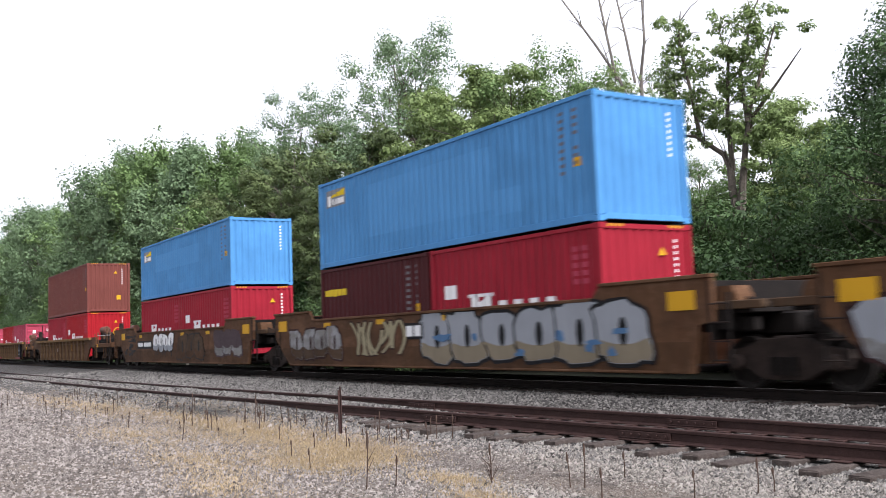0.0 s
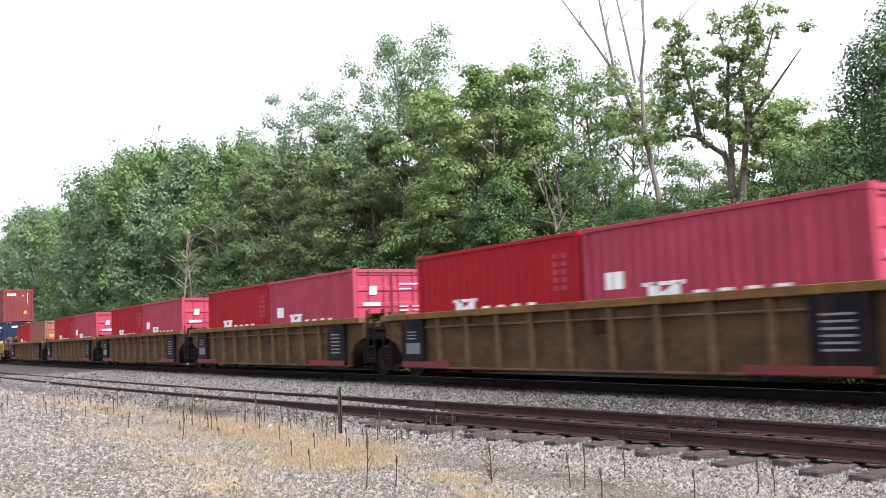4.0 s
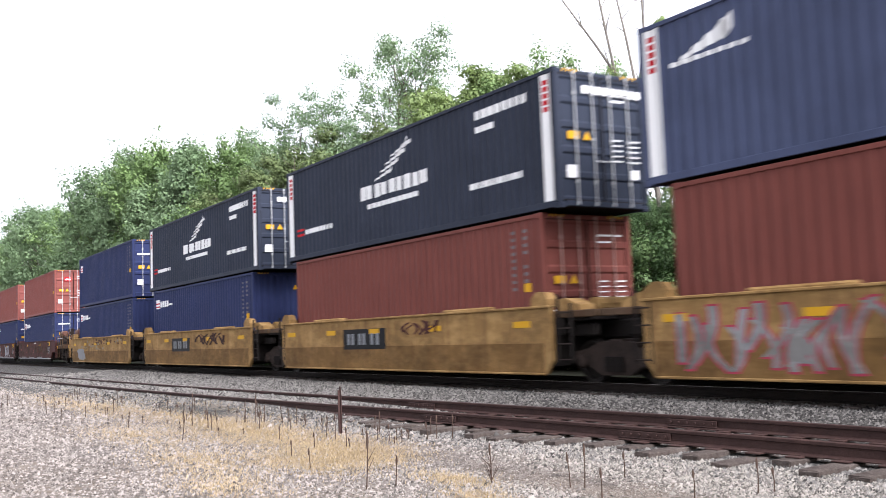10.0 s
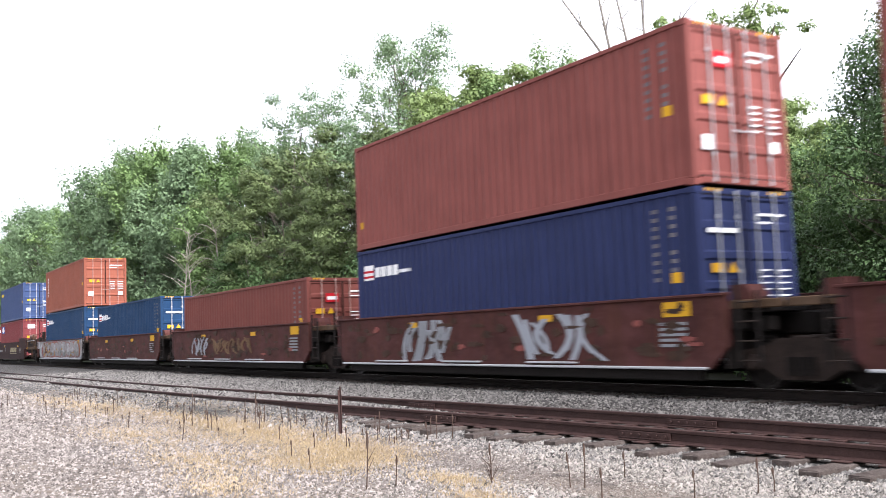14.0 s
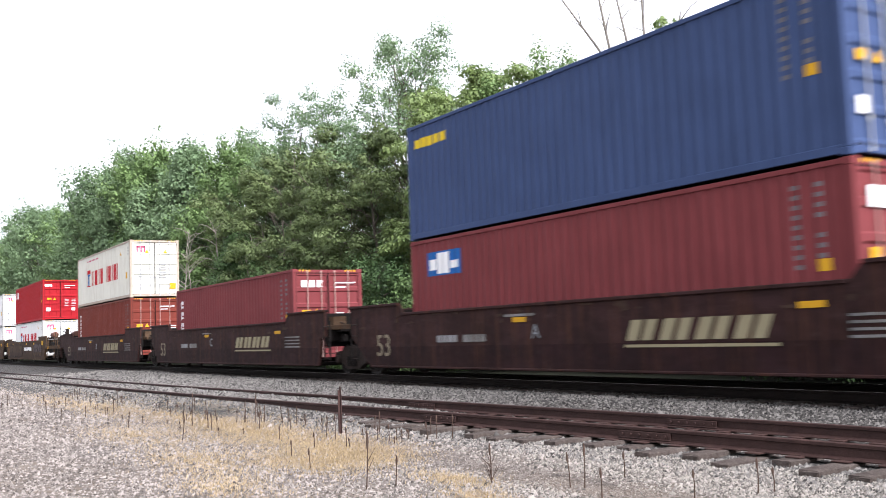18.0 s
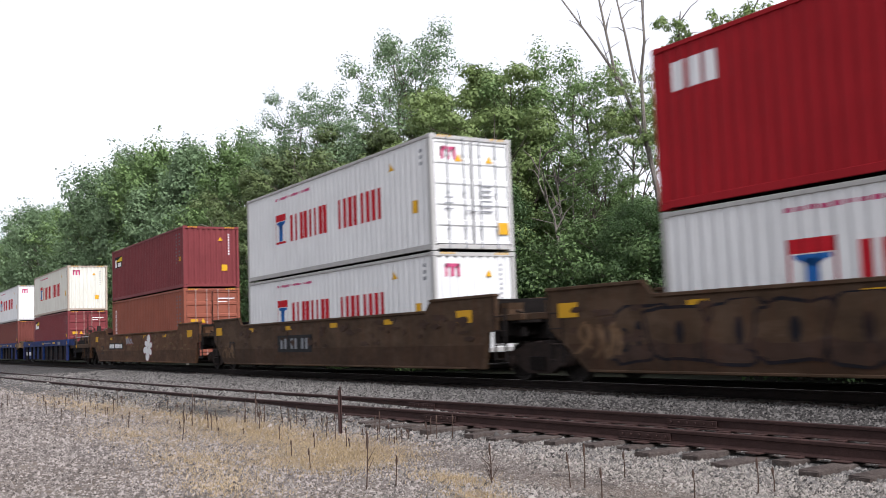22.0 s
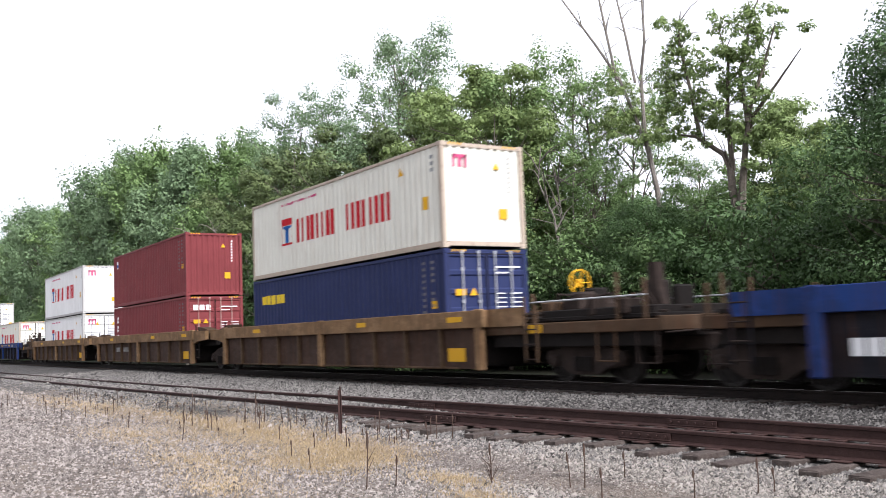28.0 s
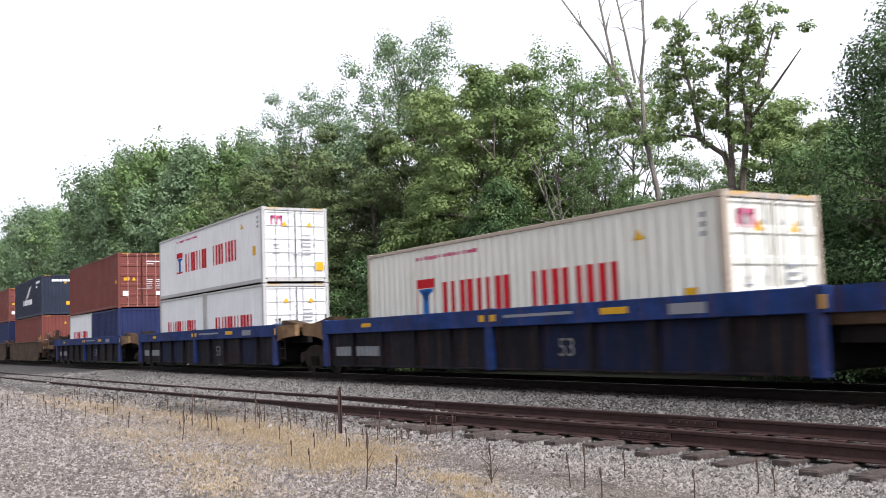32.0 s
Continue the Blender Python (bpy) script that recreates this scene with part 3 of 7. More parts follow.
def container(x0, z, L, H, color, doors, label, marks=(), rail_color=None, posts=None, group="shipping containers"):
    """A shipping container centred at x0 in the train with its foot at z. doors: doors at the leading end."""
    c = thing("shipping_container", pose(x0, MAIN_Y, z), label, "shipping container", group)
    TRAIN.append((c, x0, z))
    key = (round(L, 2), round(H, 2))
    part("side_panel", kept(("side_panel", key, -1), lambda: side_panel(L, H, -1)), color, c)
    part("side_panel", kept(("side_panel", key, 1), lambda: side_panel(L, H, 1)), color, c)
    part("roof_panel", kept(("roof_panel", key), lambda: roof_panel(L, H)), color, c)
    rc = rail_color or color
    rod_ink = {"white": "galvanised", "cream": "galvanised", "red_bright": "red_bright", "red_faded": "red_faded", "rose_brown": "galvanised", "navy": "galvanised", "steel_blue": "galvanised", "deep_blue": "galvanised", "slate": "galvanised", "royal": "galvanised"}.get(color, "rod_paint")
    for s in (-1, 1):
        a, b = sorted((s * (CW / 2 - 0.06), s * CW / 2))
        part("top_rail", kept(("top_rail", key, s), lambda: Shape().box(-L / 2 + 0.16, L / 2 - 0.16, a, b, H - 0.095, H - 0.012, 0.008)), rc, c)
        part("bottom_rail", kept(("bottom_rail", key, s), lambda: Shape().box(-L / 2 + 0.16, L / 2 - 0.16, a, b, 0.030, 0.165, 0.008)), rc, c)
        for e in (-1, 1):
            xa, xb = sorted((e * (L / 2 - 0.15), e * (L / 2 - 0.004)))
            p = part("corner_post", kept(("corner_post", key, s, e), lambda: Shape().box(xa, xb, min(a, b) - (0.05 if s > 0 else 0), max(a, b) + (0.05 if s < 0 else 0), 0.118, H - 0.118, 0.01)), posts or rc, c)
            for lo in (0, H - 0.118):
                part("corner_casting", kept(("corner_casting", key, s, e, lo > 0), lambda: Shape().box(*sorted((e * (L / 2 - 0.178), e * L / 2)), *sorted((s * (CW / 2 - 0.162), s * (CW / 2 + 0.002))), lo, lo + 0.118, 0.008)), rc, c)
    part("floor", kept(("floor", key), lambda: Shape().box(-L / 2 + 0.1, L / 2 - 0.1, -CW / 2 + 0.06, CW / 2 - 0.06, 0.06, 0.15)), "under", c, "dark underside")
    for e in (-1, 1):
        x0e, x1e = sorted((e * (L / 2 - 0.10), e * (L / 2 - 0.006)))
        part("end_header", kept(("end_header", key, e), lambda: Shape().box(x0e, x1e, -CW / 2 + 0.16, CW / 2 - 0.16, H - 0.12, H - 0.02, 0.008)), rc, c)
        part("end_sill", kept(("end_sill", key, e), lambda: Shape().box(x0e, x1e, -CW / 2 + 0.16, CW / 2 - 0.16, 0.042, 0.16, 0.008)), rc, c)
        if (e > 0) == bool(doors):
            for s in (-1, 1):
                d = part("door", kept(("door", key, e, s), lambda: door_leaf(L, H, e, s)), color, c)
                if e > 0:
                    part("door_gasket", kept(("door_gasket", key, s), lambda: door_gasket(L, H, s)), "under", d, "black rubber gasket")
                    for yy in (0.24, 0.72):
                        rod = part("lock_rod", kept(("lock_rod", key, e), lambda: lock_rod(L, H, e)), rod_ink, d, "steel lock rod", at=pose(0, s * yy, 0))
                    part("rod_handle", kept(("rod_handle", key, e), lambda: rod_handle(L, H, e)), rod_ink, d, at=pose(0, s * 0.24 - (0.42 if s > 0 else 0), 0))
        else:
            part("end_wall", kept(("end_wall", key, e), lambda: end_wall(L, H, e)), color, c)
    for name, mesh_key, make, mat, lab in marks:
        mark = part(name, kept((name, mesh_key, key), make), mat, c, lab)
        if name in ("number_marking", "stencil_marking", "fine_marking", "hazard_marking", "emblem_marking", "red_marking", "number_plate_bar"):
            mark["kind"] = "stuff"
    return c

# ---- well wagons and their trucks ----
HW = 1.52   # half the width of a wagon body
WAGON_OUTLINES = {
    # smooth sides with raised ends, for long boxes
    "smooth53": [(-7.95, 0.26), (8.62, 0.26), (8.75, 0.70), (8.80, 1.05), (9.1, 1.10), (9.1, 1.82), (6.45, 1.84), (6.2, 1.58), (-6.2, 1.58), (-6.45, 1.84), (-9.1, 1.82), (-9.1, 1.10), (-8.7, 0.82)],
    "smooth40": [(-6.55, 0.20), (6.55, 0.20), (6.75, 0.45), (6.75, 1.51), (-6.75, 1.51), (-6.75, 0.45)],
    "flange40": [(-6.55, 0.34), (6.55, 0.34), (6.95, 0.70), (6.95, 1.52), (-6.95, 1.52), (-6.95, 0.70)],
}
WAGON_OUTLINES.update({
    # ribbed sides, arched over the trucks
    "ribbed40": [(-6.4, 0.26), (6.4, 0.26), (6.52, 0.55), (6.8, 0.85), (7.3, 1.02), (7.3, 1.42), (-7.3, 1.42), (-7.3, 1.02), (-6.8, 0.85), (-6.52, 0.55)],
    "ribbed53": [(-8.1, 0.26), (8.1, 0.26), (8.1, 1.22), (-8.1, 1.22)],
    "single53": [(-7.5, 0.26), (7.5, 0.26), (7.7, 0.55), (8.1, 0.9), (8.6, 1.05), (8.6, 1.40), (-8.6, 1.40), (-8.6, 1.05), (-8.1, 0.9), (-7.7, 0.55)],
})
BODY_END = {"smooth53": 9.1, "smooth40": 6.75, "flange40": 6.95, "ribbed40": 7.3, "ribbed53": 8.1, "single53": 8.6}
TRUCK_SPOTS = []


def wagon_side(kind, s):
    y0, y1 = sorted((s * HW, s * (HW - 0.09)))
    return Shape().plate(WAGON_OUTLINES[kind], y0, y1)


def well_wagon(x0, kind, color, ahead, behind, label, trim=None, low=None, chord=None, rib=None):
    """A well wagon centred at x0. ahead, behind: half the way to a unit that shares the truck, or 0 at the end of a set."""
    w = thing("well_wagon", pose(x0, MAIN_Y, RAIL), label, "well wagon", "articulated well wagons")
    TRAIN.append((w, x0, RAIL))
    e = BODY_END[kind]
    trim = trim or color
    chord = chord or trim
    for s in (-1, 1):
        side = part("side_wall", kept(("wagon_side", kind, s), lambda: wagon_side(kind, s)), color, w)
        y0, y1 = sorted((s * (HW - 0.12), s * (HW + 0.045)))
        if kind == "smooth53":
            for xa, xb, z in ((-6.2, 6.2, 1.58), (6.45, 9.12, 1.835), (-9.12, -6.45, 1.835)):
                part("top_chord", kept(("top_chord", kind, s, xa), lambda: Shape().box(xa, xb, y0, y1, z - 0.03, z + 0.035, 0.01)), trim, w)
            part("side_sill", kept(("side_sill", kind, s), lambda: Shape().box(-7.9, 7.9, y0, y1, 0.252, 0.30, 0.01)), trim, w)
            ya, yb = sorted((s * HW, s * (HW + 0.010)))
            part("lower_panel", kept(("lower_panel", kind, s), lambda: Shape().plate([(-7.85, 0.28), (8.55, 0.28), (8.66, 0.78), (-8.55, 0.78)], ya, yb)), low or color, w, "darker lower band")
        elif kind == "smooth40":
            part("top_chord", kept(("top_chord", kind, s), lambda: Shape().box(-6.75, 6.75, y0, y1, 1.49, 1.54, 0.01)), trim, w)
            ya, yb = sorted((s * HW, s * (HW + 0.010)))
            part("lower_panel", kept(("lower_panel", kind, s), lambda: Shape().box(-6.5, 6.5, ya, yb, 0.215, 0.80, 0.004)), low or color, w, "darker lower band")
            part("side_sill", kept(("side_sill", kind, s), lambda: Shape().box(-6.5, 6.5, y0, y1, 0.17, 0.215, 0.01)), trim, w)
            for xa in (-6.55, 6.3):
                part("corner_bracket", kept(("corner_bracket", kind, s, xa), lambda: Shape().plate([(xa - 0.15, 1.50), (xa + 0.40, 1.50), (xa + 0.40, 1.66), (xa + 0.28, 1.80), (xa + 0.05, 1.82), (xa - 0.15, 1.68)], *sorted((s * (HW - 0.22), s * (HW + 0.02))))), trim, w)
            for xa in (-4.6, 2.6):
                part("loading_guide", kept(("loading_guide", kind, s, xa), lambda: Shape().box(xa, xa + 1.9, *sorted((s * (HW - 0.28), s * (HW - 0.10))), 1.50, 1.60, 0.03)), trim, w)
        elif kind == "flange40":
            part("top_chord", kept(("top_chord", kind, s), lambda: Shape().box(-6.95, 6.95, y0, y1, 1.50, 1.55, 0.01)), trim, w)
            ya, yb = sorted((s * (HW - 0.10), s * (HW + 0.10)))
            part("side_sill", kept(("side_sill", kind, s), lambda: Shape().box(-6.5, 6.5, ya, yb, 0.33, 0.375, 0.01)), "galvanised", w, "bright worn sill edge")
            part("sill_beam", kept(("sill_beam", kind, s), lambda: Shape().box(-6.3, 6.3, *sorted((s * (HW - 0.2), s * (HW - 0.04))), 0.14, 0.32, 0.02)), "under", w)
            for xa in (-4.6, -1.4, 1.8):
                part("step_plate", kept(("step_plate", s, xa), lambda: Shape().box(xa, xa + 1.5, ya, yb, 0.41, 0.445, 0.008)), "galvanised", w)
        else:
            top = {"ribbed40": (1.42, 1.57, 7.35), "ribbed53": (1.16, 1.54, 8.3), "single53": (1.40, 1.55, 8.65)}[kind]
            part("top_chord", kept(("top_chord", kind, s), lambda: Shape().box(-top[2], top[2], *sorted((s * (HW - 0.14), s * (HW + 0.135))), top[0], top[1], 0.012)), chord, w)
            part("side_sill", kept(("side_sill", kind, s), lambda: Shape().box(-e + 0.9, e - 0.9, *sorted((s * (HW - 0.12), s * (HW + 0.05))), 0.25, 0.30, 0.01)), trim, w)
            gap = 1.17 if kind == "ribbed40" else 1.62 if kind == "ribbed53" else 1.10
            n = int((e - 1.0) / gap)
            for k in range(-n, n + 1):
                ya, yb = sorted((s * HW, s * (HW + 0.11)))
                part("rib", kept(("rib", kind, s), lambda: Shape().plate([(-0.05, 0.27), (0.05, 0.27), (0.05, top[0]), (-0.05, top[0])], ya, yb)), rib or trim, side, at=pose(k * gap, 0, 0))
            if kind in ("ribbed40", "single53"):
                part("guide_rod", kept(("guide_rod", kind, s), lambda: Shape().tube([(-e + 1.2, s * (HW + 0.06), 1.22), (e - 1.2, s * (HW + 0.06), 1.22)], 0.022, 6)), rib or trim, w)
            if kind == "ribbed53":
                for xa in (-8.1, 0.0, 8.1):
                    part("stake_post", kept(("stake_post", kind, s, xa), lambda: Shape().box(xa - 0.12, xa + 0.12, *sorted((s * HW, s * (HW + 0.145))), 0.24, 1.56, 0.02)), chord, w)
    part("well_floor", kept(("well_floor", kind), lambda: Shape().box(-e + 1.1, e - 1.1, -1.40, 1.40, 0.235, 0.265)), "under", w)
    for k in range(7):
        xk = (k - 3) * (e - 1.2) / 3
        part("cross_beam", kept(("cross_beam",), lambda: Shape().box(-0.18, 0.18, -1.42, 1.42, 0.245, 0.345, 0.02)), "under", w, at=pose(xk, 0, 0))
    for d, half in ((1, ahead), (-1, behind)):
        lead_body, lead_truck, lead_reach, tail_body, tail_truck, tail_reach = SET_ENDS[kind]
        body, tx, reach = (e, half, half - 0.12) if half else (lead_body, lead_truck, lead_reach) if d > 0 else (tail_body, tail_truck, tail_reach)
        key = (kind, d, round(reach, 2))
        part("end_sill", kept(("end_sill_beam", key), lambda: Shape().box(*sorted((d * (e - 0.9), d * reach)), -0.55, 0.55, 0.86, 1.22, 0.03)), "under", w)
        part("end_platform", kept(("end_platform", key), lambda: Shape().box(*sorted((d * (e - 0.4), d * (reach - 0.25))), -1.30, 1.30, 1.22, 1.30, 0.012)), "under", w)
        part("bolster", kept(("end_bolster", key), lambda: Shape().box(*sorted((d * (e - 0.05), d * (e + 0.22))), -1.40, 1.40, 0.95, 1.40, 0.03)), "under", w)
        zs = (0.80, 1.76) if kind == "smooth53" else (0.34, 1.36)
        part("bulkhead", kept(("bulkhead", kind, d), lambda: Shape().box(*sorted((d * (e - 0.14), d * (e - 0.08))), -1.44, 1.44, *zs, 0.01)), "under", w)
        if kind == "smooth53":
            part("hood_plate", kept(("hood_plate", d), lambda: Shape().box(*sorted((d * 8.35, d * 8.41)), 0.40, 1.43, 0.30, 0.80, 0.01)), "under", w)
        if body > e + 0.05:
            top = {"smooth53": 1.82, "ribbed53": 1.54, "single53": 1.55, "ribbed40": 1.57}.get(kind, 1.50)
            foot = 0.76 if kind in ("smooth40", "flange40") and d > 0 else 1.16 if kind == "ribbed53" else 1.02
            for s in (-1, 1):
                ya, yb = sorted((s * HW, s * (HW - 0.07)))
                part("end_cheek", kept(("end_cheek", key, s), lambda: Shape().plate([(d * e, foot), (d * (body - 0.08), foot), (d * body, foot + 0.10), (d * body, top), (d * e, top)][::d], ya, yb)), chord if kind == "ribbed53" else color, w)
        lx = d * (body + 0.02) if not half else d * (e - 0.05 if kind == "smooth53" else e + 0.22)
        lad = part("ladder", kept(("ladder", key), lambda: Shape().box(lx - 0.02, lx + 0.02, -HW - 0.01, -HW + 0.03, 0.42, 1.75).box(lx + 0.36, lx + 0.40, -HW - 0.01, -HW + 0.03, 0.42, 1.55)), "under" if half else trim, w)
        for k in range(4):
            part("rung", kept(("rung", key), lambda: Shape().tube([(lx - 0.01, -HW + 0.0, 0), (lx + 0.39, -HW + 0.0, 0)], 0.014, 6)), "iron", lad, at=pose(0, 0, 0.48 + 0.30 * k))
        if half:
            joint_gear(w, kind, d, e, reach, trim, key)
        else:
            TRUCK_SPOTS.append(x0 + d * tx)
            end_gear(w, kind, d, e, body, reach, trim, key)
        if half and d > 0:
            TRUCK_SPOTS.append(x0 + half)
            if kind in ("smooth40", "ribbed40"):
                part("air_reservoir", kept(("air_reservoir", key), lambda: Shape().tube([(reach - 0.6, -0.9, 1.50), (reach - 0.6, 0.2, 1.50)], 0.17, 12)), trim, w)
    return w


# bodies, trucks and buffer beams at the outer ends of a set: leading, then trailing
SET_ENDS = {
    "smooth53": (9.30, 10.70, 13.10, 10.20, 9.60, 10.45), "single53": (9.50, 10.50, 12.90, 10.20, 9.75, 10.65), "ribbed53": (9.60, 10.90, 13.40, 9.70, 9.45, 10.40),
    "ribbed40": (7.86, 8.40, 10.55, 8.05, 7.90, 9.65), "smooth40": (8.15, 8.90, 10.05, 7.70, 7.90, 9.50), "flange40": (8.15, 9.00, 10.20, 7.80, 7.70, 8.60),
}


def joint_gear(w, kind, d, e, reach, trim, key):
    """Arms and casting where two units share a truck."""
    for yy in (-1.12, 0.95):
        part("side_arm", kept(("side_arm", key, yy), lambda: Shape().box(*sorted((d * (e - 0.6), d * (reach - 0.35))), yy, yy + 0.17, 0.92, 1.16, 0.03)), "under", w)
    for yy in (-1.42, 1.28):
        part("walkway_beam", kept(("walkway_beam", key, yy), lambda: Shape().box(*sorted((d * (e - 0.02), d * (reach + 0.05))), yy, yy + 0.14, 1.28, 1.42, 0.015)), "wagon_umber", w)
    trim = "wagon_umber" if trim in ("wagon_dark", "wagon_black") else trim
    for yy in (-1.36, 0.96):
        part("bearing_arm", kept(("bearing_arm", key, yy), lambda: Shape().plate([(d * (e - 0.02), 1.30), (d * (reach - 0.45), 1.30), (d * (reach - 0.50), 1.52), (d * (e + 0.28), 1.66), (d * (e - 0.02), 1.66)][::d], yy, yy + 0.40)), trim, w)
    if kind == "ribbed53":
        for s in (-1, 1):
            part("chord_extension", kept(("chord_extension", d, s), lambda: Shape().plate([(d * 8.3, 1.0), (d * 8.75, 1.10), (d * 9.72, 1.16), (d * 9.72, 1.50), (d * 8.3, 1.50)][::d], *sorted((s * (HW - 0.05), s * (HW + 0.09))))), trim if trim != "wagon_umber" else "wagon_chord", w)
    if kind in ("ribbed40", "single53"):
        part("arch_plate", kept(("arch_plate", kind, d), lambda: Shape().box(*sorted((d * (e - 1.02), d * (e - 0.96))), -1.43, 1.43, 0.26, 1.05, 0.01)), "under", w)
    part("articulation_casting", kept(("articulation", key), lambda: Shape().tube([(d * (reach - 0.5), 0, 0.78), (d * (reach - 0.5), 0, 1.42)], [0.42, 0.34], 12)), "iron", w)
    part("brake_pipe", kept(("brake_pipe", key), lambda: Shape().tube([(d * (e - 0.1), -1.2, 1.42), (d * (e + 0.25), -1.15, 1.50), (d * (reach - 0.2), -1.0, 1.36)], 0.025, 6)), "iron", w)


def end_gear(w, kind, d, e, body, reach, trim, key):
    """The open end of a set: beams, posts, tanks, valves, steps, hoses and coupler."""
    rust = "wagon_umber" if trim in ("wagon_dark", "wagon_black", "wagon_maroon", "wagon_umber") else "wagon_rust"
    for yy in (-1.46, 1.30):
        part("side_beam", kept(("side_beam", key, yy), lambda: Shape().box(*sorted((d * (e - 0.1), d * (reach - 0.05))), yy, yy + 0.16, 0.98, 1.20, 0.015)), rust, w)
        # dark filler added to block the bright background seen below the deck
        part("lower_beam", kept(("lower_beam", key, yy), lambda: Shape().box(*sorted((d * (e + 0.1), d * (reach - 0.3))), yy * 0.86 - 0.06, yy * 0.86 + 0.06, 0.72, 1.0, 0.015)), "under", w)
        spots = [body + 0.15, reach - 1.15, reach - 0.45] if reach - body > 1.5 else [reach - 0.12]
        for k, xx in enumerate(spots):
            tall = (0.62, 0.88, 0.74)[k] if len(spots) > 1 else 0.55
            part("beam_post", kept(("beam_post", yy, tall), lambda: Shape().box(-0.032, 0.032, yy + 0.05, yy + 0.11, 1.18, 1.18 + tall, 0.010)), rust, w, at=pose(d * xx, 0, 0))
        if len(spots) > 1:
            part("hand_rail", kept(("hand_rail", key, yy), lambda: Shape().tube([(d * (body + 0.1), yy + 0.06, 1.62), (d * (reach - 0.4), yy + 0.06, 1.62)], 0.018, 6)), "galvanised", w)
            part("step_frame", kept(("step_frame", key, yy, 1), lambda: Shape().tube([(d * (reach - 1.7), yy + 0.03, 1.0), (d * (reach - 1.7), yy + 0.03, 0.45), (d * (reach - 1.2), yy + 0.03, 0.45), (d * (reach - 1.2), yy + 0.03, 1.0)], 0.024, 6)), rust, w)
        part("step_frame", kept(("step_frame", key, yy), lambda: Shape().tube([(d * (reach - 0.65), yy + 0.04, 1.0), (d * (reach - 0.65), yy + 0.04, 0.42), (d * (reach - 0.15), yy + 0.04, 0.42), (d * (reach - 0.15), yy + 0.04, 1.0)], 0.022, 6)), "iron", w)
    part("end_beam", kept(("end_beam", key), lambda: Shape().box(*sorted((d * (reach - 0.12), d * reach)), -1.44, 1.44, 0.98, 1.24, 0.015)), rust, w)
    part("draft_gear", kept(("draft_gear", key), lambda: Shape().box(*sorted((d * (e - 0.4), d * (reach + 0.1))), -0.34, 0.34, 0.60, 0.92, 0.04)), "iron", w)
    part("coupler", kept(("coupler", key), lambda: Shape().box(*sorted((d * (reach - 0.1), d * (reach + 0.42))), -0.14, 0.14, 0.72, 1.0, 0.03)), "iron", w)
    part("air_hose", kept(("air_hose", d, round(reach, 2)), lambda: Shape().tube([(d * reach, -0.32, 0.80), (d * (reach + 0.12), -0.34, 0.55), (d * (reach + 0.28), -0.30, 0.42), (d * (reach + 0.40), -0.22, 0.50)], 0.026, 6)), "under", w)
    part("uncoupling_lever", kept(("uncoupling_lever", key), lambda: Shape().tube([(d * (reach + 0.04), -1.4, 0.95), (d * (reach + 0.06), -0.5, 0.98), (d * (reach + 0.3), -0.1, 1.02)], 0.016, 6)), "iron", w)
    if d < 0 and reach - body < 1.0 and kind != "smooth53":
        return
    if d < 0 and reach - body < 1.0:
        part("air_reservoir", kept(("air_reservoir", key), lambda: Shape().tube([(d * (e + 0.1), -0.7, 1.90), (d * (e + 0.8), -0.7, 1.90)], [0.16, 0.16], 20)), "tank", w, "rusty pale air tank")
        part("tank_cradle", kept(("tank_cradle", key), lambda: Shape().box(*sorted((d * (e + 0.15), d * (e + 0.65))), -0.85, 0.6, 1.28, 1.76, 0.03)), "under", w)
        return
    if kind != "ribbed53":
        part("air_reservoir", kept(("air_reservoir", key), lambda: Shape().tube([(d * (body - 0.62), -0.95, 1.93), (d * (body - 0.56), -0.95, 1.93), (d * (body + 0.36), -0.95, 1.93), (d * (body + 0.42), -0.95, 1.93)], [0.12, 0.19, 0.19, 0.12], 22)), "tank", w, "rusty pale air tank")
    for xx in (body - 0.4, body + 0.2) if kind != "ribbed53" else ():
        part("tank_bracket", kept(("tank_bracket",), lambda: Shape().box(-0.03, 0.03, -1.12, -0.78, 1.26, 1.80, 0.008)), "iron", w, at=pose(d * xx, 0, 0))
    part("brake_cylinder", kept(("brake_cylinder", key), lambda: Shape().tube([(d * (body + 0.75), -0.95, 1.50), (d * (body + 0.75), 0.35, 1.50)], [0.20, 0.20], 12)), "iron", w)
    part("valve_box", kept(("valve_box", key), lambda: Shape().box(*sorted((d * (body + 1.0), d * (body + 1.35))), -1.15, -0.70, 1.30, 1.78, 0.05)), "iron", w)
    part("relay_box", kept(("relay_box", key), lambda: Shape().box(*sorted((d * (body + 0.15), d * (body + 0.5))), -1.2, -0.8, 1.30, 1.62, 0.03)), rust, w)
    part("warning_plate", kept(("warning_plate", key), lambda: Shape().box(*sorted((d * (body + 0.1), d * (body + 0.5))), -1.475, -1.462, 1.0, 1.17)), "yellow", w, "yellow plate")
    for k, zz in enumerate((1.34, 1.40)):
        part("brake_pipe", kept(("brake_pipe", key, k), lambda: Shape().tube([(d * (e - 0.2), -1.2 + 0.5 * k, zz), (d * (body + 0.8), -1.25 + 0.5 * k, zz + 0.04), (d * (reach - 0.2), -1.1 + 0.6 * k, zz - 0.02)], 0.03, 6)), "iron", w)
    span = reach - body
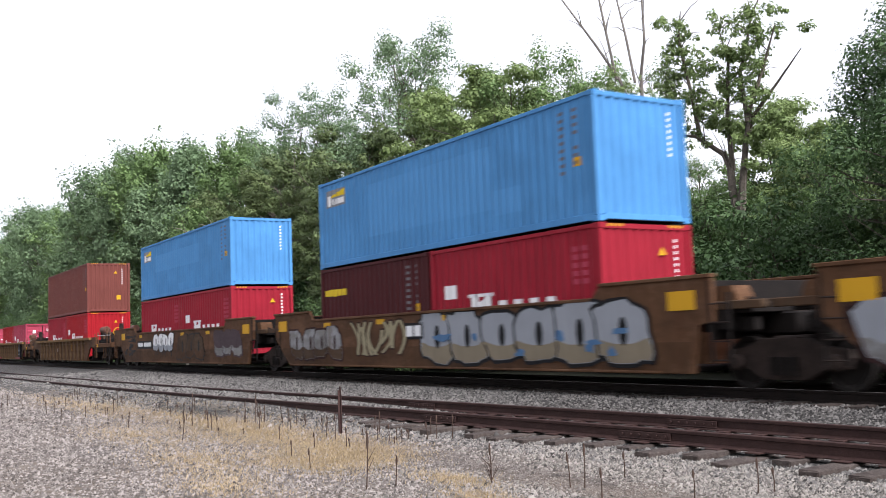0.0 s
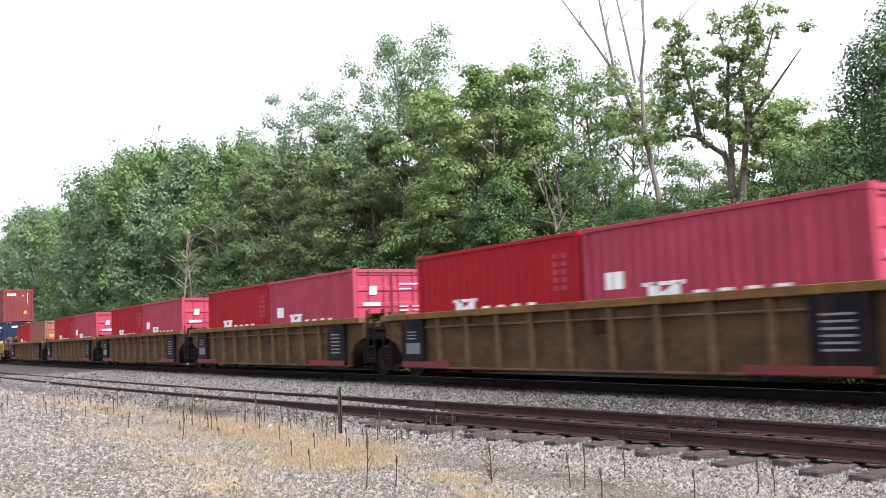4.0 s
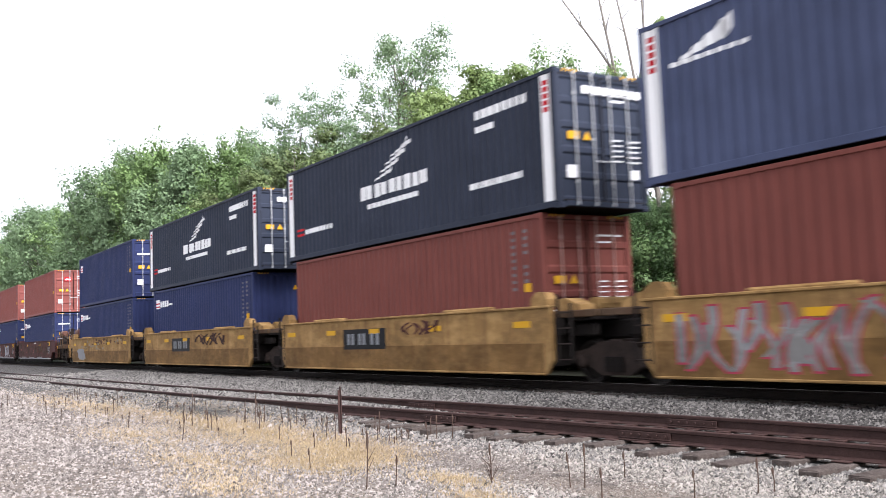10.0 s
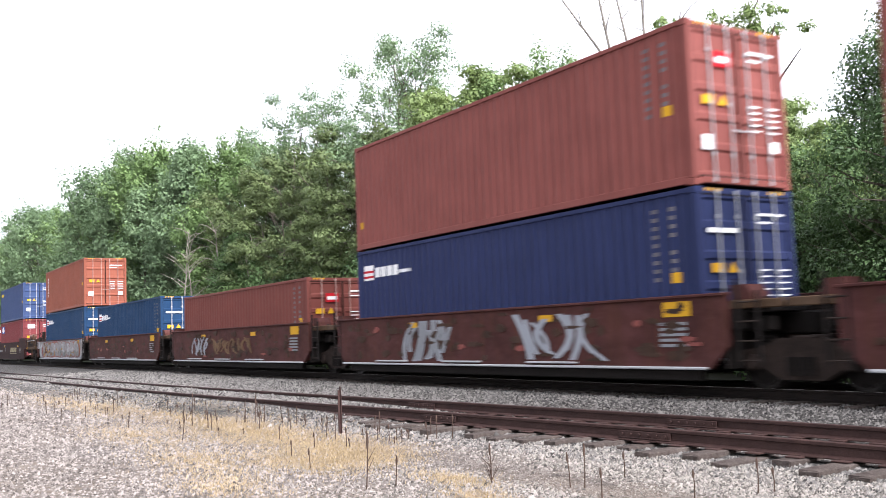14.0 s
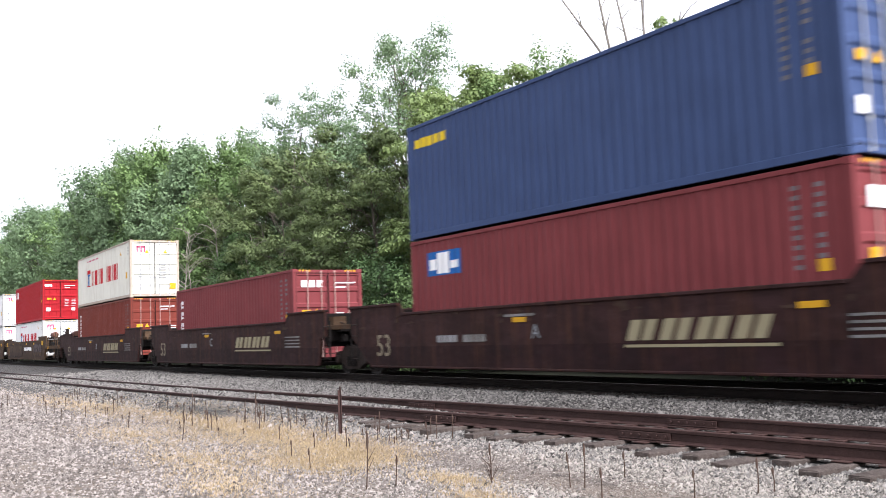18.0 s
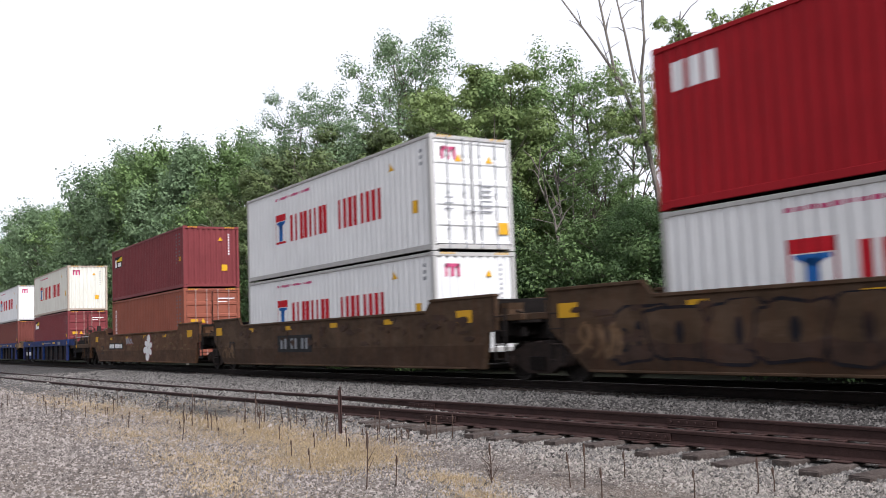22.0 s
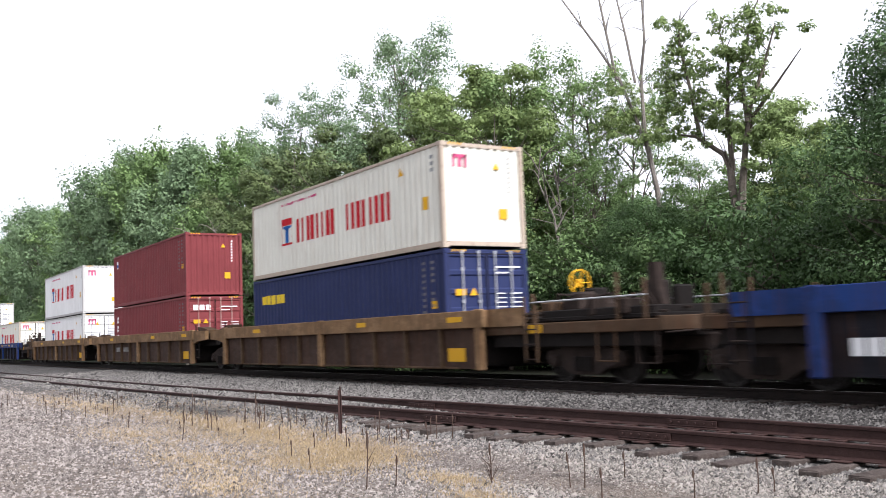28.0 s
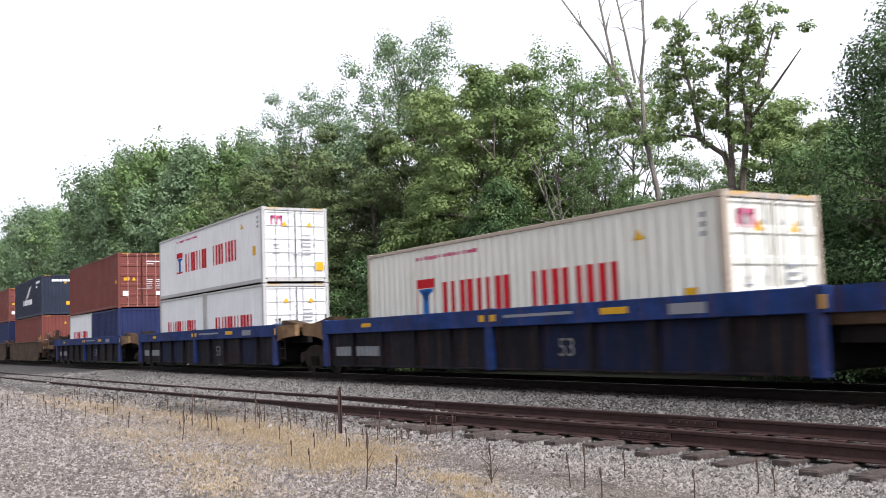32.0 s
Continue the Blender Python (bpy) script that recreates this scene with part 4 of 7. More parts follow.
    for k, (f, y, w2, z1) in enumerate(((0.30, -0.55, 0.30, 1.86), (0.48, -1.10, 0.20, 1.66), (0.55, 0.20, 0.35, 1.95), (0.72, -1.15, 0.24, 1.60), (0.86, -0.35, 0.20, 1.80))):
        part("equipment_box", kept(("equipment_box", key, k), lambda: Shape().box(*sorted((d * (body + span * f - w2 / 2), d * (body + span * f + w2 / 2))), y - 0.22, y + 0.22, 1.28, z1, 0.04)), "iron" if k % 2 else "under", w)
    for k in range(3):
        part("brake_hose", kept(("brake_hose", key, k), lambda: Shape().tube([(d * (body + span * (0.15 + 0.25 * k)), -1.2, 1.30), (d * (body + span * (0.22 + 0.25 * k)), -1.25, 1.75 - 0.1 * k), (d * (body + span * (0.32 + 0.25 * k)), -1.1, 1.70), (d * (body + span * (0.38 + 0.25 * k)), -1.0, 1.30)], 0.028, 6)), "iron", w)
    part("deck_box", kept(("deck_box", key), lambda: Shape().box(*sorted((d * (body + 0.3), d * (reach - 0.35))), -1.28, 1.20, 1.28, 1.44, 0.02)), "under", w)
    part("brake_stand", kept(("brake_stand", key), lambda: Shape().plate([(d * (reach - 1.05), 1.28), (d * (reach - 0.55), 1.28), (d * (reach - 0.70), 1.75), (d * (reach - 0.72), 2.22), (d * (reach - 0.92), 2.22), (d * (reach - 0.96), 1.75)][::d], -0.80, -0.62)), "iron", w)
    if d > 0:
        part("brake_wheel", kept(("brake_wheel", kind), lambda: brake_wheel({"ribbed53": 10.85, "single53": 11.95}.get(kind, reach - 0.35), -0.22 if kind == "single53" else 0.0)), "yellow" if kind in ("single53", "ribbed53") and trim != "wagon_black" else "iron", w)


def brake_wheel(reach, drop=0.0):
    sh = Shape()
    n = 14
    ring = [(reach - 0.35, -0.75 + 0.26 * math.cos(2 * math.pi * k / n), 1.98 + drop + 0.26 * math.sin(2 * math.pi * k / n)) for k in range(n + 1)]
    sh.tube(ring, 0.022, 5)
    for k in range(5):
        a = 2 * math.pi * k / 5
        sh.tube([(reach - 0.35, -0.75, 1.98 + drop), (reach - 0.35, -0.75 + 0.26 * math.cos(a), 1.98 + drop + 0.26 * math.sin(a))], 0.014, 5)
    sh.box(reach - 0.45, reach - 0.36, -0.85, -0.65, 1.88 + drop, 2.05 + drop, 0.02)
    return sh


def wheel_shape(s):
    prof = [(0.0, 0), (0.10, 0.0), (0.14, 0.2), (0.33, 0.42), (0.36, 0.1), (0.42, 0.08), (0.425, 0.85), (0.46, 0.9), (0.46, 1.0), (0.36, 0.98), (0.33, 0.62), (0.14, 0.75), (0.09, 1.0)]
    a, b = s * 0.83, s * 0.69
    sh = Shape().disc(0, a, b, 0, prof[1:], 22)
    return sh


WHEELSETS = []


def wheel_truck(x0):
    t = thing("wheel_truck", pose(x0, MAIN_Y, RAIL), "dark grimy cast-steel freight truck with two wheelsets on the rail", "railway truck", "wheel trucks")
    TRAIN.append((t, x0, RAIL))
    for s in (-1, 1):
        y0, y1 = sorted((s * 0.93, s * 1.08))
        out = [(-1.15, 0.50), (-1.05, 0.34), (-0.72, 0.34), (-0.38, 0.17), (0.38, 0.17), (0.72, 0.34), (1.05, 0.34), (1.15, 0.50), (1.10, 0.62), (0.70, 0.68), (0.42, 0.80), (-0.42, 0.80), (-0.70, 0.68), (-1.10, 0.62)]
        sf = part("side_frame", kept(("side_frame", s), lambda: Shape().plate(out, y0, y1)), "iron", t)
        for k in (-0.18, 0.0, 0.18):
            part("spring", kept(("spring", s), lambda: Shape().tube([(0, s * 1.10, 0.24), (0, s * 1.10, 0.52)], [0.07, 0.07], 8)), "under", sf, at=pose(k, 0, 0))
        for k in (-0.89, 0.89):
            part("bearing_cap", kept(("bearing_cap", s), lambda: Shape().disc(0, s * 1.06, s * 1.16, 0.43, [(0.13, 0), (0.13, 0.7), (0.09, 1.0)], 14)), "iron", sf, at=pose(k, 0, 0))
    part("bolster", kept(("truck_bolster",), lambda: Shape().box(-0.20, 0.20, -1.05, 1.05, 0.52, 0.84, 0.03)), "iron", t)
    for k in (-0.89, 0.89):
        ws = part("wheelset", kept(("wheelset",), lambda: Shape().tube([(0, -1.0, 0), (0, 1.0, 0)], 0.075, 10)), "iron", t, at=pose(k, 0, 0.42))
        for s in (-1, 1):
            part("wheel", kept(("wheel", s), lambda: wheel_shape(s)), "tread", ws, "worn steel wheel")
        WHEELSETS.append((ws, x0 + k, k))


# ---- the train, from its head end to its tail ----
STD, HC, L40, L20, L45 = 2.55, 2.88, 12.42, 6.16, 13.68


def load(x0, zt, bottom, top, hbot=None, htop=None):
    """The boxes of one unit. zt: foot of the upper box. bottom: one or two specs; top: a spec or None. A spec: (colour, doors, label, style)."""
    hb = hbot or (HC if zt > 3.75 else STD)
    zb = zt - hb - 0.02
    if len(bottom) == 2:
        for k, sp in enumerate(bottom):
            box(x0 + (-3.13 if k == 0 else 3.13), zb, L20, hb, *sp)
    else:
        box(x0, zb, L40, hb, *bottom[0])
    if top:
        box(x0, zt, L45 if top[3] in ("swoosh", "swoosh_low") else L40, htop or HC, *top)


def box(x0, z, L, H, color, doors, label, style):
    marks = STYLES[style](L, H, doors) if style in STYLES else []
    marks = [(n, (style, k, doors), mk, mat, lab) for k, (n, mk, mat, lab) in enumerate(marks)]
    c = container(x0, z, L, H, color, doors, label, marks, {"cream": "rusted_white", "white": "worn_white"}.get(color))
    return c


STYLES = {}


# ---- what is painted on the boxes, in plain shapes ----
def u(L, a):
    return -L / 2 + a


def face_y(f):
    """Across an end: 0 at the side next to the yard, 1 at the far side."""
    return -CW / 2 + CW * f


def columns(L, H, gap=1.10):
    """Two columns of stencilled bars near the leading end, and a placard."""
    a = L / 2 - gap
    bars = []
    for k in range(9):
        z = H * 0.90 - k * 0.15
        bars += [rect(a, a + 0.16, z - 0.07, z)] + ([rect(a + 0.42, a + 0.56, z - 0.07, z)] if k not in (4, 8) else [])
    return [("number_marking", lambda: surface_strips(L, bars), "mark_faint", "small stencilled bars"),
            ("placard", lambda: surface_strips(L, [rect(a + 0.40, a + 0.62, H * 0.43 + 0.04, H * 0.43 + 0.22)]), "yellow", "")]


def end_marks(L, H, doors, white=False):
    ink = "mark_grey" if white else "mark_white"
    out = []
    if doors and white:
        rows = [(face_y(0.60), face_y(0.74), 1.62 - k * 0.13, 1.655 - k * 0.13) for k in range(6)] + [(face_y(0.16), face_y(0.26), 1.30 - k * 0.14, 1.33 - k * 0.14) for k in range(3)]
        out.append(("stencil_marking", lambda: end_plates(L, rows), ink, "rows of small stencilled bars"))
        out.append(("placard", lambda: end_plates(L, [(face_y(0.80), face_y(0.93), 0.42, 0.72)]), "yellow", "yellow placard"))
        for f in (0.34, 0.72):
            out.append(("warning_triangle", lambda f=f: triangle_plate(L, face_y(f), H - 0.66, 0.11), "yellow", ""))
    elif doors:
        rows = [(face_y(0.60), face_y(0.60 + 0.30), H - 0.46, H - 0.42), (face_y(0.60), face_y(0.76), H - 0.60, H - 0.565)]
        for k in range(5):
            rows.append((face_y(0.60), face_y(0.72), 1.45 - k * 0.11, 1.475 - k * 0.11))
            rows.append((face_y(0.78), face_y(0.92), 1.45 - k * 0.11, 1.475 - k * 0.11))
        out.append(("stencil_marking", lambda: end_plates(L, rows), ink, "rows of small stencilled bars"))
        out.append(("placard", lambda: end_plates(L, [(face_y(0.12), face_y(0.24), 1.42, 1.58)]), "yellow", "yellow placard"))
        out.append(("placard", lambda: end_plates(L, [(face_y(0.10), face_y(0.22), 0.62, 0.88)]), "mark_white", ""))
        out.append(("placard", lambda: end_plates(L, [(face_y(0.80), face_y(0.90), 0.66, 0.86)]), "mark_white", ""))
        out.append(("warning_triangle", lambda: triangle_plate(L, face_y(0.33), 1.42, 0.11), "yellow", ""))
    else:
        col = [(face_y(0.80), face_y(0.824), H * 0.86 - k * 0.12, H * 0.86 - k * 0.12 + 0.06) for k in range(8)]
        out.append(("number_marking", lambda: end_plates(L, col), ink, "column of small stencilled bars"))
        out.append(("placard", lambda: end_plates(L, [(face_y(0.68), face_y(0.78), 0.72, 0.98)]), "yellow", "yellow placard"))
        out.append(("warning_triangle", lambda: triangle_plate(L, face_y(0.66), H - 0.62, 0.10), "yellow", ""))
    stripes = []
    for s in (0, 1):
        for k in range(4):
            y = face_y(0.09 + 0.045 * k) if s == 0 else face_y(0.75 + 0.045 * k)
            stripes.append((y, y + 0.05, H - 0.075, H - 0.02))
    out.append(("hazard_marking", lambda: end_plates(L, stripes, 1, 0.014), "yellow", "yellow hazard stripes"))
    return out


def plain(L, H, doors):
    return columns(L, H) + end_marks(L, H, doors)


def white_blocks(panel):
    def make(L, H, doors):
        big = [rect(u(L, 1.72), u(L, 2.02), 0.82, 1.40), (u(L, 2.02), u(L, 2.46), 0.98, 1.22, 1.12, 1.40), rect(u(L, 1.55), u(L, 2.6), 1.34, 1.41)]
        small = words(u(L, 2.75), u(L, 4.95), 0.82, 1.22, 4, 0.62)
        out = [("emblem_block", lambda: surface_strips(L, big), "mark_white", "large white emblem"), ("emblem_marking", lambda: surface_strips(L, small), "mark_white", "")]
        if panel:
            out.append(("white_panel", lambda: surface_strips(L, [rect(u(L, 0.62), u(L, 1.10), 1.34, 1.66)]), "mark_white", "white panel"))
        a = L / 2 - 0.85
        out.append(("number_marking", lambda: surface_strips(L, [rect(a + d, a + d + 0.14, 2.05 - k * 0.16, 2.15 - k * 0.16) for k in range(5) for d in (0, 0.28)]), "red_faded", ""))
        if doors:
            out.append(("white_emblem", lambda: end_plates(L, [(face_y(0.13), face_y(0.34), H - 1.06, H - 0.96), (face_y(0.20), face_y(0.30), H - 0.74, H - 0.50)]), "mark_white", "white emblem"))
            return out + [m for m in end_marks(L, H, doors) if m[2] != "yellow"]
        return out + end_marks(L, H, doors)
    return make


def big_red(L, H, doors):
    k = H / 2.88
    a, b = 1.08 * k, 2.04 * k
    red = [rect(u(L, 2.55), u(L, 3.42), a, a + 0.07), rect(u(L, 2.55), u(L, 3.42), b - 0.22, b), rect(u(L, 2.55), u(L, 2.62), a, b), rect(u(L, 3.35), u(L, 3.42), a, b)]
    signs = glyphs(u(L, 3.78), u(L, 6.62), 1.08 * k, 1.92 * k, 4, 2) + glyphs(u(L, 7.20), u(L, 10.02), 1.08 * k, 1.92 * k, 4, 5)
    blue = [(u(L, 2.68), u(L, 2.98), b - 0.30, b - 0.24, a + 0.42, b - 0.24), (u(L, 2.98), u(L, 3.30), a + 0.42, b - 0.24, b - 0.30, b - 0.24), rect(u(L, 2.88), u(L, 3.08), a + 0.08, b - 0.3)]
    small = words(u(L, 2.55), u(L, 5.3), 2.50 * k, 2.60 * k, 13, 0.7, seed=3, jag=0.02)
    side = L / 2 - 1.0
    out = [("red_emblem", lambda: surface_strips(L, red), "mark_red", "large red emblem bars"), ("blue_emblem", lambda: surface_strips(L, blue, 0.007), "mark_blue", "blue emblem"),
           ("fine_marking", lambda: surface_strips(L, small), "mark_pink", ""), ("placard", lambda: surface_strips(L, [rect(side, side + 0.30, 1.0, 1.32)]), "yellow", "yellow placard"),
           ("number_marking", lambda: surface_strips(L, [rect(L / 2 - 0.55, L / 2 - 0.45, H * 0.86 - j * 0.16, H * 0.86 - j * 0.16 + 0.09) for j in range(3)]), "mark_grey", ""),
           ("warning_triangle", lambda: surface_strips(L, [(u(L, 10.25), u(L, 10.40), H * 0.78, H * 0.78 + 0.01, H * 0.78, H * 0.78 + 0.22), (u(L, 10.40), u(L, 10.55), H * 0.78, H * 0.78 + 0.22, H * 0.78, H * 0.78 + 0.01)]), "yellow", "")]
    out += [("red_emblem", lambda g=g: surface_strips(L, g), "mark_red", "large red leaning bars") for g in signs]
    out.append(("red_badge", lambda: end_plates(L, [(face_y(0.13), face_y(0.16), H - 0.62, H - 0.30), (face_y(0.28), face_y(0.31), H - 0.62, H - 0.30), (face_y(0.13), face_y(0.31), H - 0.38, H - 0.30), (face_y(0.20), face_y(0.24), H - 0.62, H - 0.38)]), "mark_pink", "red square badge"))
    return out + end_marks(L, H, doors, True)


def swoosh(L, H, doors):
    w = [(u(L, 1.0), u(L, 2.0), 2.05, 2.10, 2.20, 2.50), (u(L, 1.9), u(L, 2.15), 2.15, 2.50, 2.30, 2.58)] + words(u(L, 0.75), u(L, 2.5), 1.98, 2.06, 7, 0.8)
    return [("white_emblem", lambda: surface_strips(L, w), "mark_white", "small white wing emblem")] + posts45(L, H) + end_marks(L, H, doors)


def posts45(L, H):
    tr = words(u(L, 10.8), u(L, 12.75), 2.36, 2.56, 8, 0.85) + words(u(L, 10.8), u(L, 11.5), 2.06, 2.20, 3, 0.85)
    return [("white_post_paint", lambda: surface_strips(L, [rect(u(L, 0.16), u(L, 0.50), 0.16, H - 0.10)], 0.012), "mark_white", "white corner post"),
            ("white_post_paint", lambda: surface_strips(L, [rect(L / 2 - 0.50, L / 2 - 0.16, 0.16, H - 0.10)], 0.012), "mark_white", "white corner post"),
            ("red_marking", lambda: surface_strips(L, [rect(L / 2 - 0.40, L / 2 - 0.26, 2.0 + k * 0.14, 2.10 + k * 0.14) for k in range(5)] + [rect(u(L, 0.25), u(L, 0.40), 2.0 + k * 0.14, 2.10 + k * 0.14) for k in range(5)], 0.016), "mark_red", ""),
            ("number_marking", lambda: surface_strips(L, tr), "mark_white", "white bars"),
            ("number_plate_bar", lambda: end_plates(L, [(face_y(0.30 + 0.075 * k), face_y(0.36 + 0.075 * k), H - 0.48, H - 0.32) for k in range(9)]), "mark_white", "")]


def swoosh_low(L, H, doors):
    w = []
    for k in range(4):
        w.append((u(L, 5.9 + 0.32 * k), u(L, 6.9 + 0.32 * k), 1.72 + 0.17 * k, 1.76 + 0.17 * k, 1.86 + 0.19 * k, 1.96 + 0.19 * k))
    w.append((u(L, 7.2), u(L, 7.75), 2.20, 2.28, 2.55, 2.62))
    w += words(u(L, 5.05), u(L, 8.7), 1.28, 1.66, 9, 0.78, 0.0, 4, 0.03) + words(u(L, 5.5), u(L, 8.2), 1.02, 1.15, 10, 0.8)
    w += words(u(L, 1.35), u(L, 3.3), 0.78, 0.92, 8, 0.85) + words(u(L, 10.5), u(L, 12.5), 0.80, 0.94, 11, 0.85)
    red = [rect(u(L, 0.75), u(L, 1.25), 0.75, 0.83), rect(u(L, 0.75), u(L, 1.25), 0.91, 0.98)]
    return [("white_emblem", lambda: surface_strips(L, w), "mark_white", "large white wing emblem"), ("red_marking", lambda: surface_strips(L, red), "mark_red", "")] + posts45(L, H) + end_marks(L, H, doors)


def swoosh40(L, H, doors):
    w = []
    for k in range(4):
        w.append((u(L, 5.2 + 0.4 * k), u(L, 6.6 + 0.4 * k), 1.42 + 0.20 * k, 1.47 + 0.20 * k, 1.58 + 0.22 * k, 1.70 + 0.22 * k))
    w += words(u(L, 4.2), u(L, 8.3), 0.95, 1.38, 9, 0.78, 0.0, 4, 0.03) + words(u(L, 9.9), u(L, 11.6), 2.36, 2.54, 7, 0.85) + words(u(L, 9.9), u(L, 10.5), 2.08, 2.2, 3, 0.85)
    return [("white_emblem", lambda: surface_strips(L, w), "mark_white", "large white wing emblem"),
            ("number_plate_bar", lambda: end_plates(L, [(face_y(0.28 + 0.075 * k), face_y(0.34 + 0.075 * k), H - 0.48, H - 0.32) for k in range(9)]), "mark_white", "white bars")] + end_marks(L, H, doors)


def stripes(words_too):
    def make(L, H, doors):
        w = [rect(u(L, 0.35), u(L, 0.85), H - 0.82, H - 0.42)]
        r = [rect(u(L, 0.35), u(L, 0.85), H - 0.76, H - 0.70), rect(u(L, 0.35), u(L, 0.85), H - 0.62, H - 0.56)]
        if words_too:
            w += words(u(L, 1.0), u(L, 2.2), H - 0.76, H - 0.50, 4, 0.9) + words(u(L, 2.2), u(L, 2.9), H - 0.72, H - 0.64, 4, 0.85)
        out = [("white_emblem", lambda: surface_strips(L, w), "mark_white", "white emblem"), ("red_stripes", lambda: surface_strips(L, r, 0.007), "mark_red", "red stripes")]
        if doors:
            out.append(("white_emblem", lambda: end_plates(L, [(face_y(0.10), face_y(0.40), H - 0.78, H - 0.70)]), "mark_white", ""))
        return out + columns(L, H) + end_marks(L, H, doors)
    return make


def red_badge(L, H, doors):
    out = [("placard", lambda: surface_strips(L, [rect(u(L, 0.2), u(L, 0.4), 0.6, 0.78)]), "yellow", "")]
    out.append(("red_badge", lambda: end_plates(L, [(face_y(0.26), face_y(0.44), H - 0.78, H - 0.50)]), "mark_red", "red badge"))
    out.append(("white_bar", lambda: end_plates(L, [(face_y(0.28), face_y(0.42), H - 0.70, H - 0.60)], 1, 0.010), "mark_white", ""))
    return out + columns(L, H) + end_marks(L, H, doors)


def column_left(n):
    def make(L, H, doors):
        w = []
        for k in range(n):
            z = H - 0.48 - k * (1.35 / n)
            w += [rect(u(L, 0.50), u(L, 0.84), z - 0.85 / n, z - 0.62 / n), rect(u(L, 0.50), u(L, 0.60), z - 1.0 / n, z), rect(u(L, 0.72), u(L, 0.84), z - 0.45 / n, z)]
        out = [("white_emblem", lambda: surface_strips(L, w), "mark_white", "upright white emblem")]
        if n == 3:
            out.append(("white_emblem", lambda: end_plates(L, [(face_y(0.12 + 0.11 * k), face_y(0.20 + 0.11 * k), H - 0.58, H - 0.36) for k in range(3)]), "mark_white", "white emblem"))
        return out + columns(L, H) + end_marks(L, H, doors)
    return make


def blue_panel(L, H, doors):
    return [("blue_panel", lambda: surface_strips(L, [rect(u(L, 0.75), u(L, 2.2), H - 0.92, H - 0.34)]), "mark_blue", "blue panel"),
            ("white_emblem", lambda: surface_strips(L, [rect(u(L, 1.22), u(L, 1.72), H - 0.88, H - 0.38), rect(u(L, 0.82), u(L, 1.15), H - 0.78, H - 0.52), rect(u(L, 1.80), u(L, 2.12), H - 0.78, H - 0.60)], 0.007), "mark_white", "white shapes"),
            ("green_badge", lambda: end_plates(L, [(face_y(0.14), face_y(0.36), H - 0.72, H - 0.40)]), "mark_white", "white badge")] + columns(L, H) + end_marks(L, H, doors)


def blocks(ink, a, b, z0, z1, n, lead=None):
    def make(L, H, doors):
        out = [("emblem_marking", lambda: surface_strips(L, words(u(L, a), u(L, b), H - z0, H - z1, n, 0.82, 0, 6, 0.03)), ink, "emblem bars")]
        if lead:
            out.append(("emblem_square", lambda: surface_strips(L, [rect(u(L, a - 0.5), u(L, a - 0.08), H - z0, H - z1)]), lead, ""))
            out.append(("fine_marking", lambda: surface_strips(L, words(u(L, a), u(L, b), H - z0 - 0.24, H - z0 - 0.14, 6, 0.8)), "mark_white", ""))
        return out + columns(L, H) + end_marks(L, H, doors)
    return make


def corner_bars(L, H, doors):
    w = [rect(u(L, 0.45 + 0.35 * k), u(L, 0.72 + 0.35 * k), H - 0.85, H - 0.34) for k in range(3)]
    return [("white_emblem", lambda: surface_strips(L, w), "mark_white", "white emblem"), ("white_emblem", lambda: end_plates(L, [(face_y(0.06), face_y(0.26), H - 0.50, H - 0.34)]), "mark_white", "")] + columns(L, H) + end_marks(L, H, doors)


def sign_yellow(L, H, doors):
    return [("black_panel", lambda: surface_strips(L, [rect(u(L, 0.50), u(L, 1.95), H - 0.92, H - 0.36)]), "mark_black", "black sign panel"),
            ("yellow_wedge", lambda: surface_strips(L, [(u(L, 0.75), u(L, 1.90), H - 0.62, H - 0.58, H - 0.62, H - 0.40)], 0.007), "mark_yellow", "yellow wedge"),
            ("white_emblem", lambda: surface_strips(L, [rect(u(L, 0.55), u(L, 0.80), H - 0.90, H - 0.50)] + words(u(L, 0.85), u(L, 1.90), H - 0.88, H - 0.68, 5, 0.75), 0.007), "mark_white", "")] + columns(L, H) + end_marks(L, H, doors)


def badge_white(L, H, doors):
    c, r = u(L, 4.45), 0.36
    disc = []
    for k in range(10):
        a, b = -r + 2 * r * k / 10, -r + 2 * r * (k + 1) / 10
        ha, hb = math.sqrt(max(0, r * r - a * a)), math.sqrt(max(0, r * r - b * b))
        disc.append((c + a, c + b, H - 0.80 - ha, H - 0.80 + ha, H - 0.80 - hb, H - 0.80 + hb))
    return [("round_badge", lambda: surface_strips(L, disc), "mark_white", "white round badge"), ("badge_core", lambda: surface_strips(L, [rect(c - 0.12, c + 0.12, H - 0.95, H - 0.66)], 0.007), "mark_grey", ""),
            ("emblem_marking", lambda: surface_strips(L, words(u(L, 3.3), u(L, 5.6), H - 1.62, H - 1.36, 6, 0.8)), "mark_white", "white emblem bars")] + columns(L, H) + end_marks(L, H, doors)


